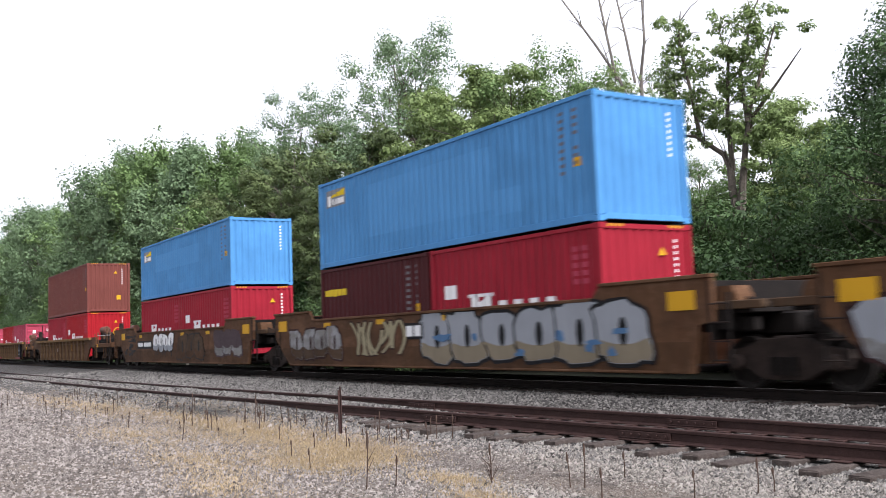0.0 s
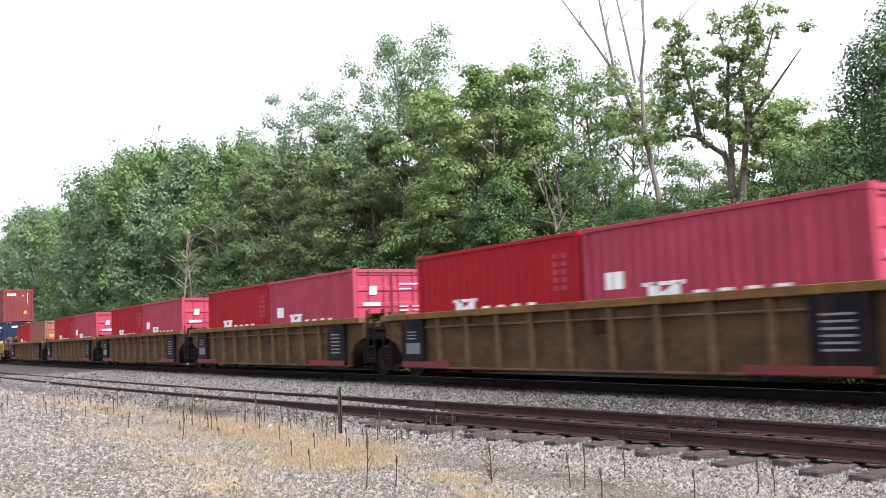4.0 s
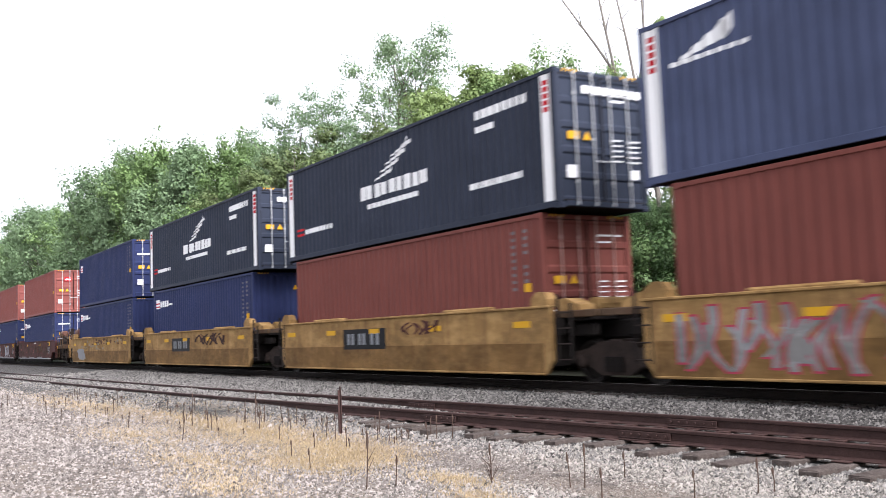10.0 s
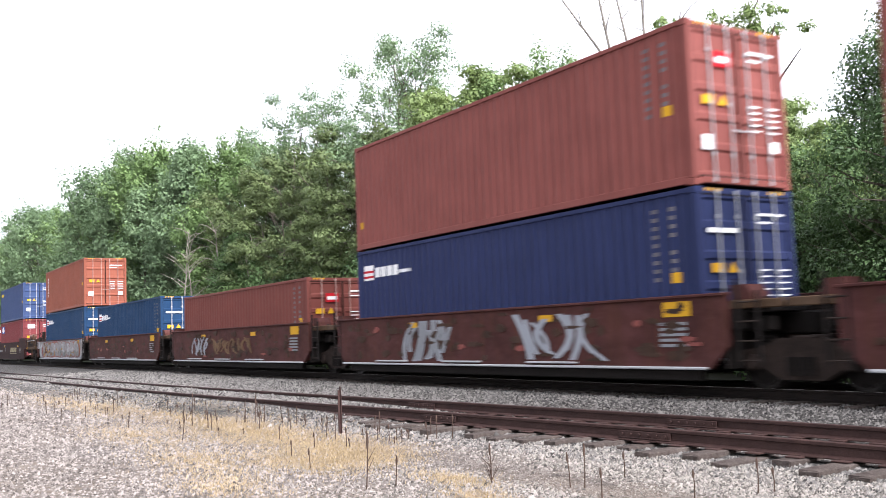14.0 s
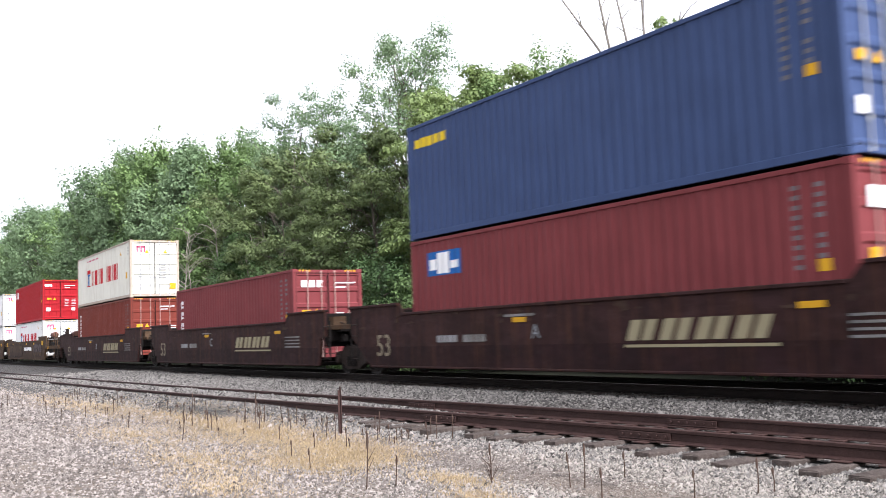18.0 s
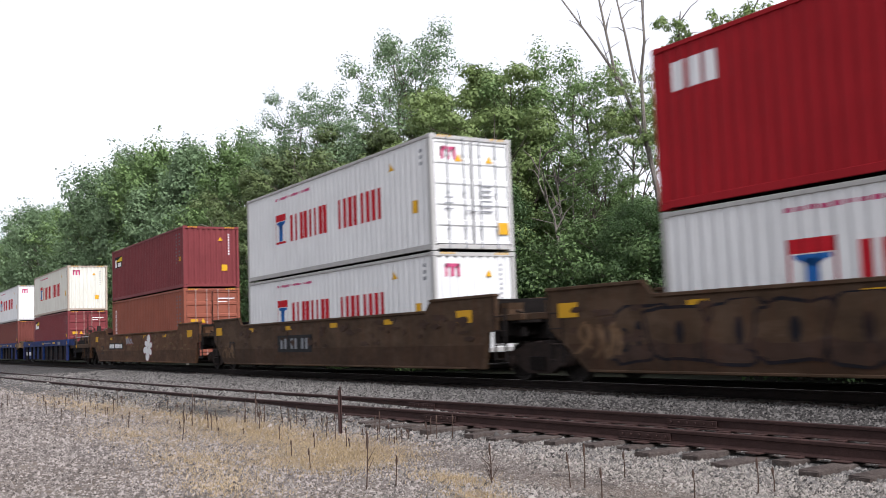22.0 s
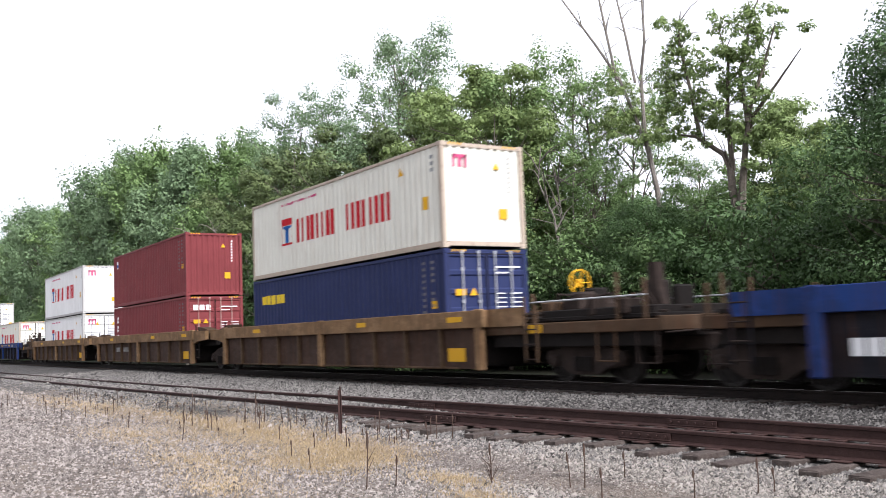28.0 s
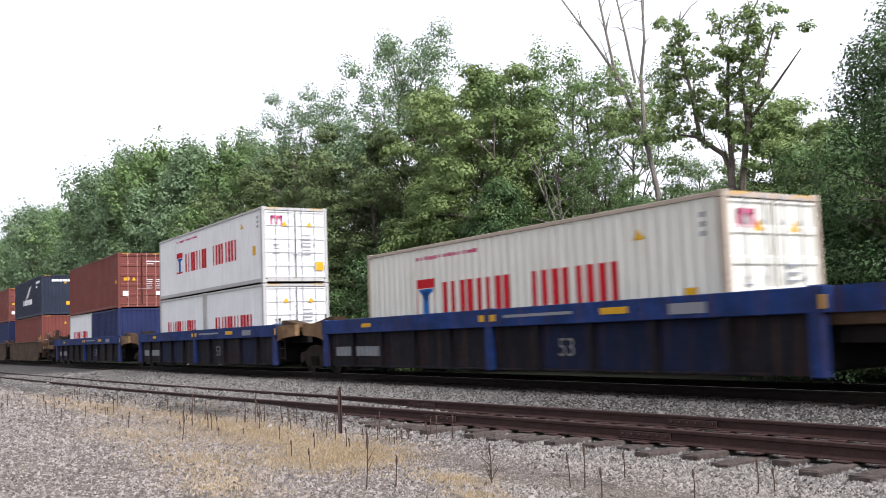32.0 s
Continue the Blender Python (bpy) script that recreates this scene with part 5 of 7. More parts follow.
def blue_box(patches):
    def make(L, H, doors):
        out = [("white_sign", lambda: surface_strips(L, [rect(u(L, 0.48), u(L, 1.72), H - 0.78, H - 0.28)]), "mark_grey", "white sign"),
               ("yellow_wedge", lambda: surface_strips(L, [(u(L, 0.75), u(L, 1.68), H - 0.50, H - 0.46, H - 0.50, H - 0.32)], 0.007), "mark_yellow", ""),
               ("white_emblem", lambda: surface_strips(L, [rect(u(L, 0.55), u(L, 0.78), H - 0.74, H - 0.44)] + words(u(L, 0.85), u(L, 1.65), H - 0.72, H - 0.56, 4, 0.8), 0.007), "mark_white", "")]
        if patches:
            out.append(("repainted_patch", lambda: surface_strips(L, [rect(u(L, 3.1), u(L, 9.0), 0.66, 2.08), rect(u(L, 9.0), u(L, 10.0), 0.50, 1.05)], 0.003), "patch_blue", "lighter repainted patch"))
        else:
            out.append(("repainted_patch", lambda: surface_strips(L, [rect(u(L, 2.4), u(L, 8.6), 1.20, 1.95), rect(u(L, 5.9), u(L, 6.6), 0.2, 0.5)], 0.003), "patch_blue", "faintly lighter patch"))
        return out + columns(L, H) + end_marks(L, H, doors)[:1]
    return make


def small_sign(L, H, doors):
    return [("white_sign", lambda: surface_strips(L, [rect(u(L, 0.55), u(L, 0.88), H - 0.66, H - 0.30)]), "mark_white", "small white sign"),
            ("blue_emblem", lambda: surface_strips(L, [rect(u(L, 0.58), u(L, 0.85), H - 0.60, H - 0.45)], 0.007), "mark_blue", "")] + columns(L, H) + end_marks(L, H, doors)


def short_red(L, H, doors):
    return [("red_emblem", lambda g=g: surface_strips(L, g), "mark_red", "red leaning bars") for g in glyphs(u(L, 1.2), u(L, 5.2), 0.9, 1.55, 6, 3)] + end_marks(L, H, doors, True)


STYLES.update({"id_marks": plain, "white_blocks": white_blocks(1), "white_blocks_left": white_blocks(0), "white_blocks_doors": white_blocks(1), "big_red": big_red, "big_red_low": big_red, "swoosh": swoosh,
               "swoosh_low": swoosh_low, "swoosh40": swoosh40, "stripes": stripes(1), "stripes_small": stripes(0), "red_badge": red_badge, "column_left": column_left(6), "three_marks_front": column_left(3),
               "three_marks_doors": column_left(3), "blue_panel": blue_panel, "bar_row_small": blocks("mark_yellow", 0.32, 1.85, 0.62, 0.36, 5), "bar_row": blocks("mark_yellow", 0.75, 2.75, 0.86, 0.54, 5, None),
               "bar_row_white": blocks("mark_white", 0.95, 2.75, 0.72, 0.44, 5, "mark_red"), "corner_bars": corner_bars, "sign_yellow": sign_yellow, "badge_white": badge_white, "blue_patched": blue_box(1),
               "blue_sign": blue_box(0), "small_sign": small_sign, "short_red": short_red, "yellow_words": blocks("mark_yellow", 0.30, 1.65, 0.82, 0.60, 5), "yellow_placard": plain})


# ---- what is painted on the wagons ----
def flat_marks(w, name, rects, material, label="", proud=0.014):
    """Painted patches on the yard side of a wagon: rects (x0, x1, z0, z1)."""
    if name in ("number_marking", "stencil_marking"):
        sh = Shape()
        for x0, x1, z0, z1 in rects:
            sh.box(x0, x1, -HW - proud, -HW + 0.002, z0, z1)
        part(name, sh.mesh(name), material, w, label)["kind"] = "stuff"
        return
    for x0, x1, z0, z1 in rects:
        one = kept((name, round(x1 - x0, 3), round(z1 - z0, 3), proud), lambda: Shape().box(0, x1 - x0, -HW - proud, -HW + 0.002, 0, z1 - z0))
        part(name, one, material, w, label, at=pose(x0, 0, z0))


def graffiti(w, x0, x1, z0, z1, n, fill, line, seed):
    """Sprayed strokes with a dark rim, overlapping, in place of spray-can lettering."""
    rnd = random.Random(seed)
    back, front = Shape(), Shape()
    step = (x1 - x0) / n
    for k in range(n * 3):
        cx = x0 + step * (k + 0.5) / 3
        h = (z1 - z0) * rnd.uniform(0.55, 1.0)
        lo = z0 + (z1 - z0 - h) * rnd.random()
        wd = step * rnd.uniform(0.16, 0.30)
        ln = rnd.uniform(-0.7, 0.7) * step
        bow = rnd.uniform(-0.5, 0.5) * step
        for sh, grow, deep in ((back, 0.035, 0.012 + 0.0002 * k), (front, 0.0, 0.018 + 0.0002 * k)):
            pts = []
            m = 6
            for i in range(m + 1):
                t = i / m
                x = cx + ln * (t - 0.5) + bow * math.sin(math.pi * t)
                pts.append((x, lo - grow + (h + 2 * grow) * t))
            left = [(x - wd / 2 - grow, z) for x, z in pts]
            right = [(x + wd / 2 + grow, z) for x, z in pts]
            sh.plate(right + left[::-1], -HW - deep, -HW)
    part("graffiti_outline", back.mesh("graffiti_outline"), line, w)["kind"] = "stuff"
    part("graffiti_fill", front.mesh("graffiti_fill"), fill, w, "sprayed graffiti strokes")["kind"] = "stuff"


def slanted_bar(w, x, width, z0, z1, lean, material):
    """One plain painted bar whose top is shifted by lean."""
    part("emblem_bar", Shape().plate([(x, z0), (x + width, z0), (x + width + lean, z1), (x + lean, z1)], -HW - 0.016, -HW).mesh("emblem_bar"), material, w, "pale slanted emblem bar")


def blotches(w, x0, x1, z0, z1, n, material, seed, size=0.3, proud=0.0125):
    """Flaked and overpainted patches with ragged outlines."""
    rnd = random.Random(seed)
    sh = Shape()
    for k in range(n):
        cx, cz = rnd.uniform(x0, x1), rnd.uniform(z0, z1)
        rx, rz = size * rnd.uniform(0.5, 2.2), size * rnd.uniform(0.25, 0.8)
        ring = []
        for i in range(11):
            t = 2 * math.pi * i / 11
            q = rnd.uniform(0.6, 1.15)
            ring.append((min(x1, max(x0, cx + rx * q * math.cos(t))), min(z1, max(z0, cz + rz * q * math.sin(t)))))
        sh.plate(ring, -HW - proud - 0.00015 * k, -HW)
    part("paint_patch", sh.mesh("paint_patch"), material, w, "ragged patches of old paint")["kind"] = "stuff"


def bubbles(w, x0, x1, z0, z1, n, fills, line, seed, rim=0.075, cores=True, drips=False):
    """Swollen sprayed shapes that overlap, each with a dark rim, a second colour low down and a dark core."""
    rnd = random.Random(seed)
    back, tops, lows = Shape(), Shape(), Shape()
    step = (x1 - x0) / n
    zm, hz = (z0 + z1) / 2, (z1 - z0) / 2
    for k in range(n):
        cx = x0 + step * (k + 0.5) + rnd.uniform(-0.1, 0.1) * step
        rx, rz, lean = step * rnd.uniform(0.52, 0.64), hz * rnd.uniform(0.82, 1.0), rnd.uniform(-0.25, 0.25) * step
        power = rnd.uniform(0.45, 0.8)
        wob = [rnd.uniform(0.86, 1.06) for _ in range(22)]

        def ring(grow, cut=None):
            pts = []
            for i in range(22):
                t = 2 * math.pi * i / 22
                c, q = math.cos(t), math.sin(t)
                px = (rx + grow) * wob[i] * math.copysign(abs(c) ** power, c)
                pz = (rz + grow) * wob[i] * math.copysign(abs(q) ** power, q)
                if cut is not None:
                    pz = min(pz, cut + 0.05 * math.sin(3 * t))
                pts.append((cx + px + lean * pz / hz, min(z1, max(z0 - 0.03, zm + pz))))
            return pts

        lift = 0.0045 * k
        back.plate(ring(rim), -HW - 0.0125 - lift, -HW - lift)
        tops.plate(ring(0.0), -HW - 0.0140 - lift, -HW - lift)
        lows.plate(ring(-0.01, -0.25 * hz), -HW - 0.0155 - lift, -HW - lift)
        if cores:
            core = [(cx + lean * 0.1 + 0.15 * rx * math.cos(t) + 0.05, zm + 0.02 + rz * 0.46 * math.sin(t)) for t in (2 * math.pi * i / 12 for i in range(12))]
            back.plate(core, -HW - 0.0165 - lift, -HW - lift)
        if drips:
            for m in range(2):
                dx = cx + rnd.uniform(-0.8, 0.8) * rx
                back.plate([(dx - 0.035, z0 - rnd.uniform(0.12, 0.32)), (dx + 0.02, z0 - 0.12), (dx + 0.06, z0 + 0.1), (dx - 0.05, z0 + 0.1)], -HW - 0.0125, -HW)
    part("graffiti_outline", back.mesh("graffiti_outline"), line, w)["kind"] = "stuff"
    part("graffiti_fill", tops.mesh("graffiti_fill"), fills[0], w, "swollen sprayed graffiti shapes")["kind"] = "stuff"
    part("graffiti_low_fill", lows.mesh("graffiti_low_fill"), fills[1], w, "second colour of the graffiti")["kind"] = "stuff"


def petals(w, x, z, r):
    """A sprayed flower: six white petals with a dull red rim."""
    back, front = Shape(), Shape()
    for k in range(6):
        a = 0.35 + k * math.pi / 3
        size = r * (0.85, 1.15, 0.8, 1.0, 1.2, 0.9)[k]
        for sh, grow, deep in ((back, 0.06, 0.013 + 0.0003 * k), (front, 0.0, 0.019 + 0.0003 * k)):
            ring = []
            for i in range(14):
                t = 2 * math.pi * i / 14
                u0 = size * 0.56 + (size * 0.48 + grow) * math.cos(t)
                v0 = (size * 0.27 * (1 + 0.35 * math.cos(t)) + grow) * math.sin(t)
                ring.append((x + 1.25 * (u0 * math.cos(a) - v0 * math.sin(a)), z + 0.80 * (u0 * math.sin(a) + v0 * math.cos(a))))
            sh.plate(ring, -HW - deep, -HW)
    part("graffiti_outline", back.mesh("graffiti_outline"), "maroon", w)["kind"] = "stuff"
    part("graffiti_petals", front.mesh("graffiti_petals"), "white", w, "sprayed white petals")["kind"] = "stuff"


def number_bars(w, x0, x1, z0, z1, n, material="mark_white", gap_at=None):
    d = (x1 - x0) / n
    flat_marks(w, "number_marking", [(x0 + k * d, x0 + (k + 0.78) * d, z0, z1) for k in range(n) if k != gap_at], material, "painted bars", 0.020)


def digits(w, text, x, z, size, material):
    """Readable figures in the built-in letter shapes, laid on the yard side."""
    cu = bpy.data.curves.new("figures", "FONT")
    cu.body, cu.size, cu.extrude = text, size, 0.003
    tmp = bpy.data.objects.new("figures", cu)
    me = bpy.data.meshes.new_from_object(tmp)
    bpy.data.objects.remove(tmp)
    me.transform(Matrix.Translation((x, -HW - 0.014, z)) @ Matrix.Rotation(math.pi / 2, 4, "X"))
    me.materials.clear()
    me.materials.append(None)
    part("figures", me, material, w, "painted figures")


def yellow_stripes(w, xs, z, lx=0.42, lz=0.13):
    # small strips along the top
    flat_marks(w, "reflective_stripe", [(x - lx / 2, x + lx / 2, z, z + lz) for x in xs], "yellow", "yellow reflective stripes")

RUSTY = "rust-brown smooth-sided well wagon with worn graffiti, loaded with containers"
well_wagon(0.45, "smooth53", "wagon_rust", 0, 10.08, "rust-brown smooth-sided well wagon covered in faded graffiti", low="wagon_rust_low")
well_wagon(-19.71, "smooth53", "wagon_rust", 10.08, 10.08, "rust-brown smooth-sided well wagon with large grey and blue graffiti", low="wagon_rust_low")
load(-19.71, 3.62, [("maroon_dark", 0, "dark maroon twenty-foot container standing in the well", "yellow_words"), ("red", 0, "red twenty-foot container with white markings in the well", "white_blocks")],
     ("blue", 0, "sky-blue forty-foot container with repainted lighter patches", "blue_patched"), htop=STD)
well_wagon(-39.87, "smooth53", "wagon_rust", 10.08, 0, "rust-brown smooth-sided well wagon with white graffiti", low="wagon_rust_low")
load(-39.87, 3.64, [("red", 0, "red twenty-foot container with white block markings", "white_blocks_left"), ("red", 0, "red twenty-foot container with white panel and block markings", "white_blocks")],
     ("blue", 0, "sky-blue forty-foot container with a small white and yellow sign", "blue_sign"), htop=STD)

well_wagon(-64.12, "single53", "wagon_rust", 0, 0, "tan and brown ribbed single well wagon with yellow top rail", trim="wagon_rust", chord="wagon_gold_low", rib="wagon_tan")
load(-64.12, 3.58, [("red", 0, "red twenty-foot container with white block markings", "white_blocks_left"), ("red_bright", 0, "bright red twenty-foot container with white panel", "white_blocks")],
     ("brown_red", 0, "brown-red forty-foot high container stacked on red boxes", "id_marks"))

TAN5 = "ochre-brown ribbed well wagon with black end panels"
for k, x in enumerate((-86.16, -102.07, -117.95, -133.92, -149.85)):
    w = well_wagon(x, "ribbed40", "wagon_ochre", 0 if k == 0 else 7.96, 0 if k == 4 else 7.97, TAN5, trim="wagon_tan", chord="wagon_gold_low", rib="wagon_tan")
    zt = 3.53
    left = ("red_bright", 0, "bright red twenty-foot container with white block markings low in the well", "white_blocks_left")
    right = (("red_faded", 1, "sun-faded pinkish red twenty-foot container with doors and lock rods", "white_blocks_doors"), ("salmon", 1, "faded salmon-orange twenty-foot container with doors", "id_marks"))[k == 4]
    load(x, zt, [left, right], None)

GOLD = "golden-yellow smooth well wagon with darker lower band"
for k, x in enumerate((-170.30, -186.29, -202.35, -218.59, -234.75)):
    well_wagon(x, "smooth40", "wagon_gold", 0 if k == 0 else 8.05, 0 if k == 4 else 8.05, GOLD, trim="wagon_gold", low="wagon_gold_low")
load(-170.30, 4.00, [("steel_blue", 0, "dark blue forty-foot container with white wing emblem", "swoosh40")], ("maroon", 0, "maroon forty-foot container with white lettering-like blocks on its end", "three_marks_front"))
load(-186.29, 4.05, [("brown_red", 0, "brown-red forty-foot container in the well", "id_marks")], ("indigo", 0, "dark blue forty-five-foot container with white corner posts", "swoosh"))
load(-202.35, 4.02, [("brown_red", 1, "brown-red forty-foot container with doors", "id_marks")], ("slate", 1, "charcoal forty-five-foot container with white wing emblem and white posts", "swoosh_low"))
load(-218.59, 4.00, [("navy", 0, "navy blue forty-foot container with white striped emblem", "stripes")], ("slate", 1, "charcoal forty-five-foot container with white wing emblem and white posts", "swoosh_low"))
load(-234.75, 3.92, [("navy", 0, "navy blue forty-foot container with white striped emblem", "stripes")], ("navy", 1, "navy blue forty-foot container with doors and yellow placard", "stripes_small"))

BROWN5 = "maroon-brown well wagon with bright worn sill edge and faded graffiti"
for k, x in enumerate((-255.12, -271.02, -286.89, -302.80, -318.70)):
    well_wagon(x, "flange40", "wagon_white" if k == 4 else "wagon_maroon", 0 if k == 0 else 7.96, 0 if k == 4 else 7.96,
               "well wagon covered in white and red graffiti" if k == 4 else BROWN5, trim="wagon_maroon")
load(-255.12, 3.94, [("navy", 1, "navy blue forty-foot container with doors and yellow placard", "stripes")], ("rose_brown", 1, "rose-brown forty-foot container with doors", "red_badge"))
load(-271.02, 3.94, [("navy", 1, "navy blue forty-foot container with doors and yellow placard", "stripes")], ("rose_brown", 1, "rose-brown forty-foot container with doors", "red_badge"))
load(-286.89, 3.50, [("brown_red", 1, "brown-red forty-foot container alone in the well", "red_badge")], None)
load(-302.80, 3.76, [("deep_blue", 1, "dark blue forty-foot container alone in the well", "stripes")], None)
load(-318.70, 3.96, [("deep_blue", 1, "dark blue forty-foot container with doors and yellow placard", "stripes")], ("orange_brown", 1, "orange-brown forty-foot container with doors", "column_left"))

DARK3 = "dark brown smooth-sided well wagon with pale emblem bars"
for k, x in enumerate((-341.10, -360.95, -381.07)):
    well_wagon(x, "smooth53", "wagon_dark", 0 if k == 0 else 9.99, 0 if k == 2 else 9.99, DARK3, low="wagon_dark_low")
load(-341.10, 3.93, [("maroon", 1, "dark red forty-foot container with a blue and white panel", "blue_panel")], ("royal", 1, "royal blue forty-foot container with doors and pink badge", "bar_row_small"))
load(-360.95, 3.83, [("maroon", 1, "maroon forty-foot container with doors, alone in the well", "three_marks_doors")], None)
load(-381.07, 3.94, [("rust_red", 1, "red-brown forty-foot container with doors", "column_left")], ("cream", 1, "cream-white forty-foot container with red emblem bars and rusty top rail", "big_red"))

UMBER3 = "dark rust-brown smooth-sided well wagon with yellow stripes"
for k, x in enumerate((-405.50, -425.48, -445.40)):
    well_wagon(x, "smooth53", "wagon_rust" if k == 2 else "wagon_umber", 0 if k == 0 else 9.97, 0 if k == 2 else 9.97, UMBER3, low="wagon_rust_low" if k == 2 else "wagon_umber_low")
load(-405.50, 3.58, [("white", 1, "white forty-foot container with red emblem bars in the well", "big_red_low")], ("red_bright", 1, "bright red forty-foot container with doors and yellow placards", "corner_bars"))
load(-425.48, 3.62, [("white", 0, "white forty-foot container with red emblem bars in the well", "big_red_low")], ("white", 1, "white forty-foot container with doors and red emblem bars", "big_red"))
load(-445.40, 3.90, [("orange_brown", 1, "orange-brown forty-foot container with doors", "column_left")], ("maroon", 0, "maroon forty-foot container with a yellow and white sign", "sign_yellow"), htop=2.62)

BLUE3 = "blue and black ribbed well wagon with blue top rail"
for k, x in enumerate((-469.62, -489.95, -509.75)):
    well_wagon(x, "ribbed53", "wagon_black", 0 if k == 0 else 10.0, 0 if k == 2 else 10.0, BLUE3, trim="wagon_black", chord="wagon_blue")
load(-469.62, 3.89, [("maroon", 1, "maroon forty-foot container with doors and a yellow and white sign", "sign_yellow")], ("cream", 0, "rust-streaked white forty-foot container with red emblem bars", "big_red"))
load(-489.95, 3.88, [("brown_red", 0, "brown-red forty-foot container with yellow placards", "yellow_placard")], ("white", 0, "white forty-foot container with red emblem bars", "big_red"))
load(-509.75, 3.84, [("steel_blue", 0, "dark blue forty-foot container with white emblem bars", "bar_row_white")], ("red_bright", 1, "bright red forty-foot container with white round badge and doors", "badge_white"))

TAN3 = "brown ribbed well wagon with tan top rail"
for k, x in enumerate((-534.40, -554.45, -574.55)):
    well_wagon(x, "ribbed53", "wagon_brown", 0 if k == 0 else 10.03, 0 if k == 2 else 10.03, TAN3, trim="wagon_umber", chord="wagon_chord", rib="wagon_umber")
load(-534.40, 3.64, [("navy", 1, "navy blue forty-foot container with yellow emblem and doors", "bar_row")], ("cream", 0, "cream-white forty-foot container with red emblem bars", "big_red"), htop=2.58)
load(-554.45, 3.54, [("maroon", 1, "maroon forty-foot container with doors and white emblem", "three_marks_doors")], ("maroon", 0, "maroon forty-foot container with a small blue sign", "small_sign"), htop=2.66)
load(-574.55, 3.54, [("white", 1, "white forty-foot container with doors and red emblem bars", "big_red_low")], ("white", 0, "white forty-foot container with red emblem bars", "big_red"))

for k, x in enumerate((-598.60, -618.62, -638.68)):
    well_wagon(x, "ribbed53", "wagon_black", 0 if k == 0 else 10.02, 0 if k == 2 else 10.02, BLUE3, trim="wagon_black", chord="wagon_blue")
load(-598.60, 3.80, [("cream", 1, "cream-white forty-foot container with red emblem bars, alone in the well", "big_red_low")], None)
load(-618.62, 3.54, [("white", 0, "white twenty-foot container with red block markings", "short_red"), ("white", 1, "white twenty-foot container with doors and red block markings", "short_red")],
     ("white", 1, "white forty-foot container with doors and red emblem bars", "big_red"), htop=2.62)
load(-638.68, 3.52, [("white", 0, "white twenty-foot container with red block markings", "short_red"), ("navy", 0, "plain navy blue twenty-foot container in the well", "")],
     ("brown_red", 1, "red-brown forty-foot container with doors", "id_marks"))
well_wagon(-661.0, "smooth40", "wagon_umber", 0, 8.0, "brown smooth well wagon with two stacked boxes")
well_wagon(-677.0, "smooth40", "wagon_umber", 8.0, 0, "brown smooth well wagon with two stacked boxes")
load(-661.0, 3.95, [("brown_red", 0, "brown-red forty-foot container in the well", "id_marks")], ("slate", 0, "charcoal forty-foot container with white wing emblem", "swoosh40"))
load(-677.0, 3.95, [("navy", 0, "navy blue forty-foot container in the well", "")], ("brown_red", 1, "brown-red forty-foot container with doors at one end", "id_marks"))
for x in TRUCK_SPOTS:
    wheel_truck(x)


# ---- paint and graffiti on the wagons ----
W = {round(x): ob for ob, x, _ in TRAIN if ob.name.startswith("well_wagon")}
A_STRIPES = (-8.3, -5.2, -2.0, 1.2, 4.4, 8.2)
for x in (0, -20, -40):
    yellow_stripes(W[x], A_STRIPES[1:5], 1.36)
    flat_marks(W[x], "yellow_end_panel", [(-8.75, -8.15, 1.30, 1.62), (8.15, 8.75, 1.30, 1.62)], "yellow", "yellow end panels")
bubbles(W[0], -8.4, -3.4, 0.36, 1.42, 5, ("graffiti_grey", "wagon_grey"), "wagon_dark", 4)
bubbles(W[-20], 0.2, 7.7, 0.34, 1.60, 6, ("graffiti_grey", "graffiti_tan"), "mark_black", 1)
blotches(W[-20], 0.4, 7.6, 0.55, 1.05, 9, "graffiti_blue", 77, 0.16, 0.046)
graffiti(W[-20], -3.6, -0.9, 0.55, 1.45, 4, "mark_cream", "wagon_dark", 2)
bubbles(W[-20], -7.8, -4.2, 0.40, 1.40, 4, ("wagon_grey", "wagon_umber"), "wagon_dark", 7, 0.06)
flat_marks(W[-20], "white_panel", [(-0.75, 0.15, 0.95, 1.35)], "mark_black", "black panel")
number_bars(W[-20], -0.65, 0.10, 1.02, 1.28, 2)
bubbles(W[-40], -3.0, -0.1, 0.72, 1.52, 4, ("mark_white", "graffiti_grey"), "mark_black", 3, 0.05, True, True)
bubbles(W[-40], 0.6, 3.9, 0.36, 1.46, 3, ("wagon_umber", "wagon_rust_low"), "mark_black", 5, 0.05)
bubbles(W[-40], 5.2, 8.0, 0.50, 1.50, 3, ("graffiti_wine", "wagon_grey"), "graffiti_wine", 6, 0.05)
flat_marks(W[-40], "black_panel", [(-5.75, -3.25, 0.86, 1.22)], "mark_black", "black panel")
blotches(W[-40], -8.1, -6.1, 0.55, 1.5, 24, "mark_black", 84, 0.17)
number_bars(W[-40], -5.6, -3.4, 0.96, 1.14, 11, gap_at=4)
number_bars(W[-64], -1.5, -0.9, 0.75, 1.0, 1)
flat_marks(W[-64], "yellow_plate", [(3.0, 3.4, 0.85, 1.25)], "yellow")
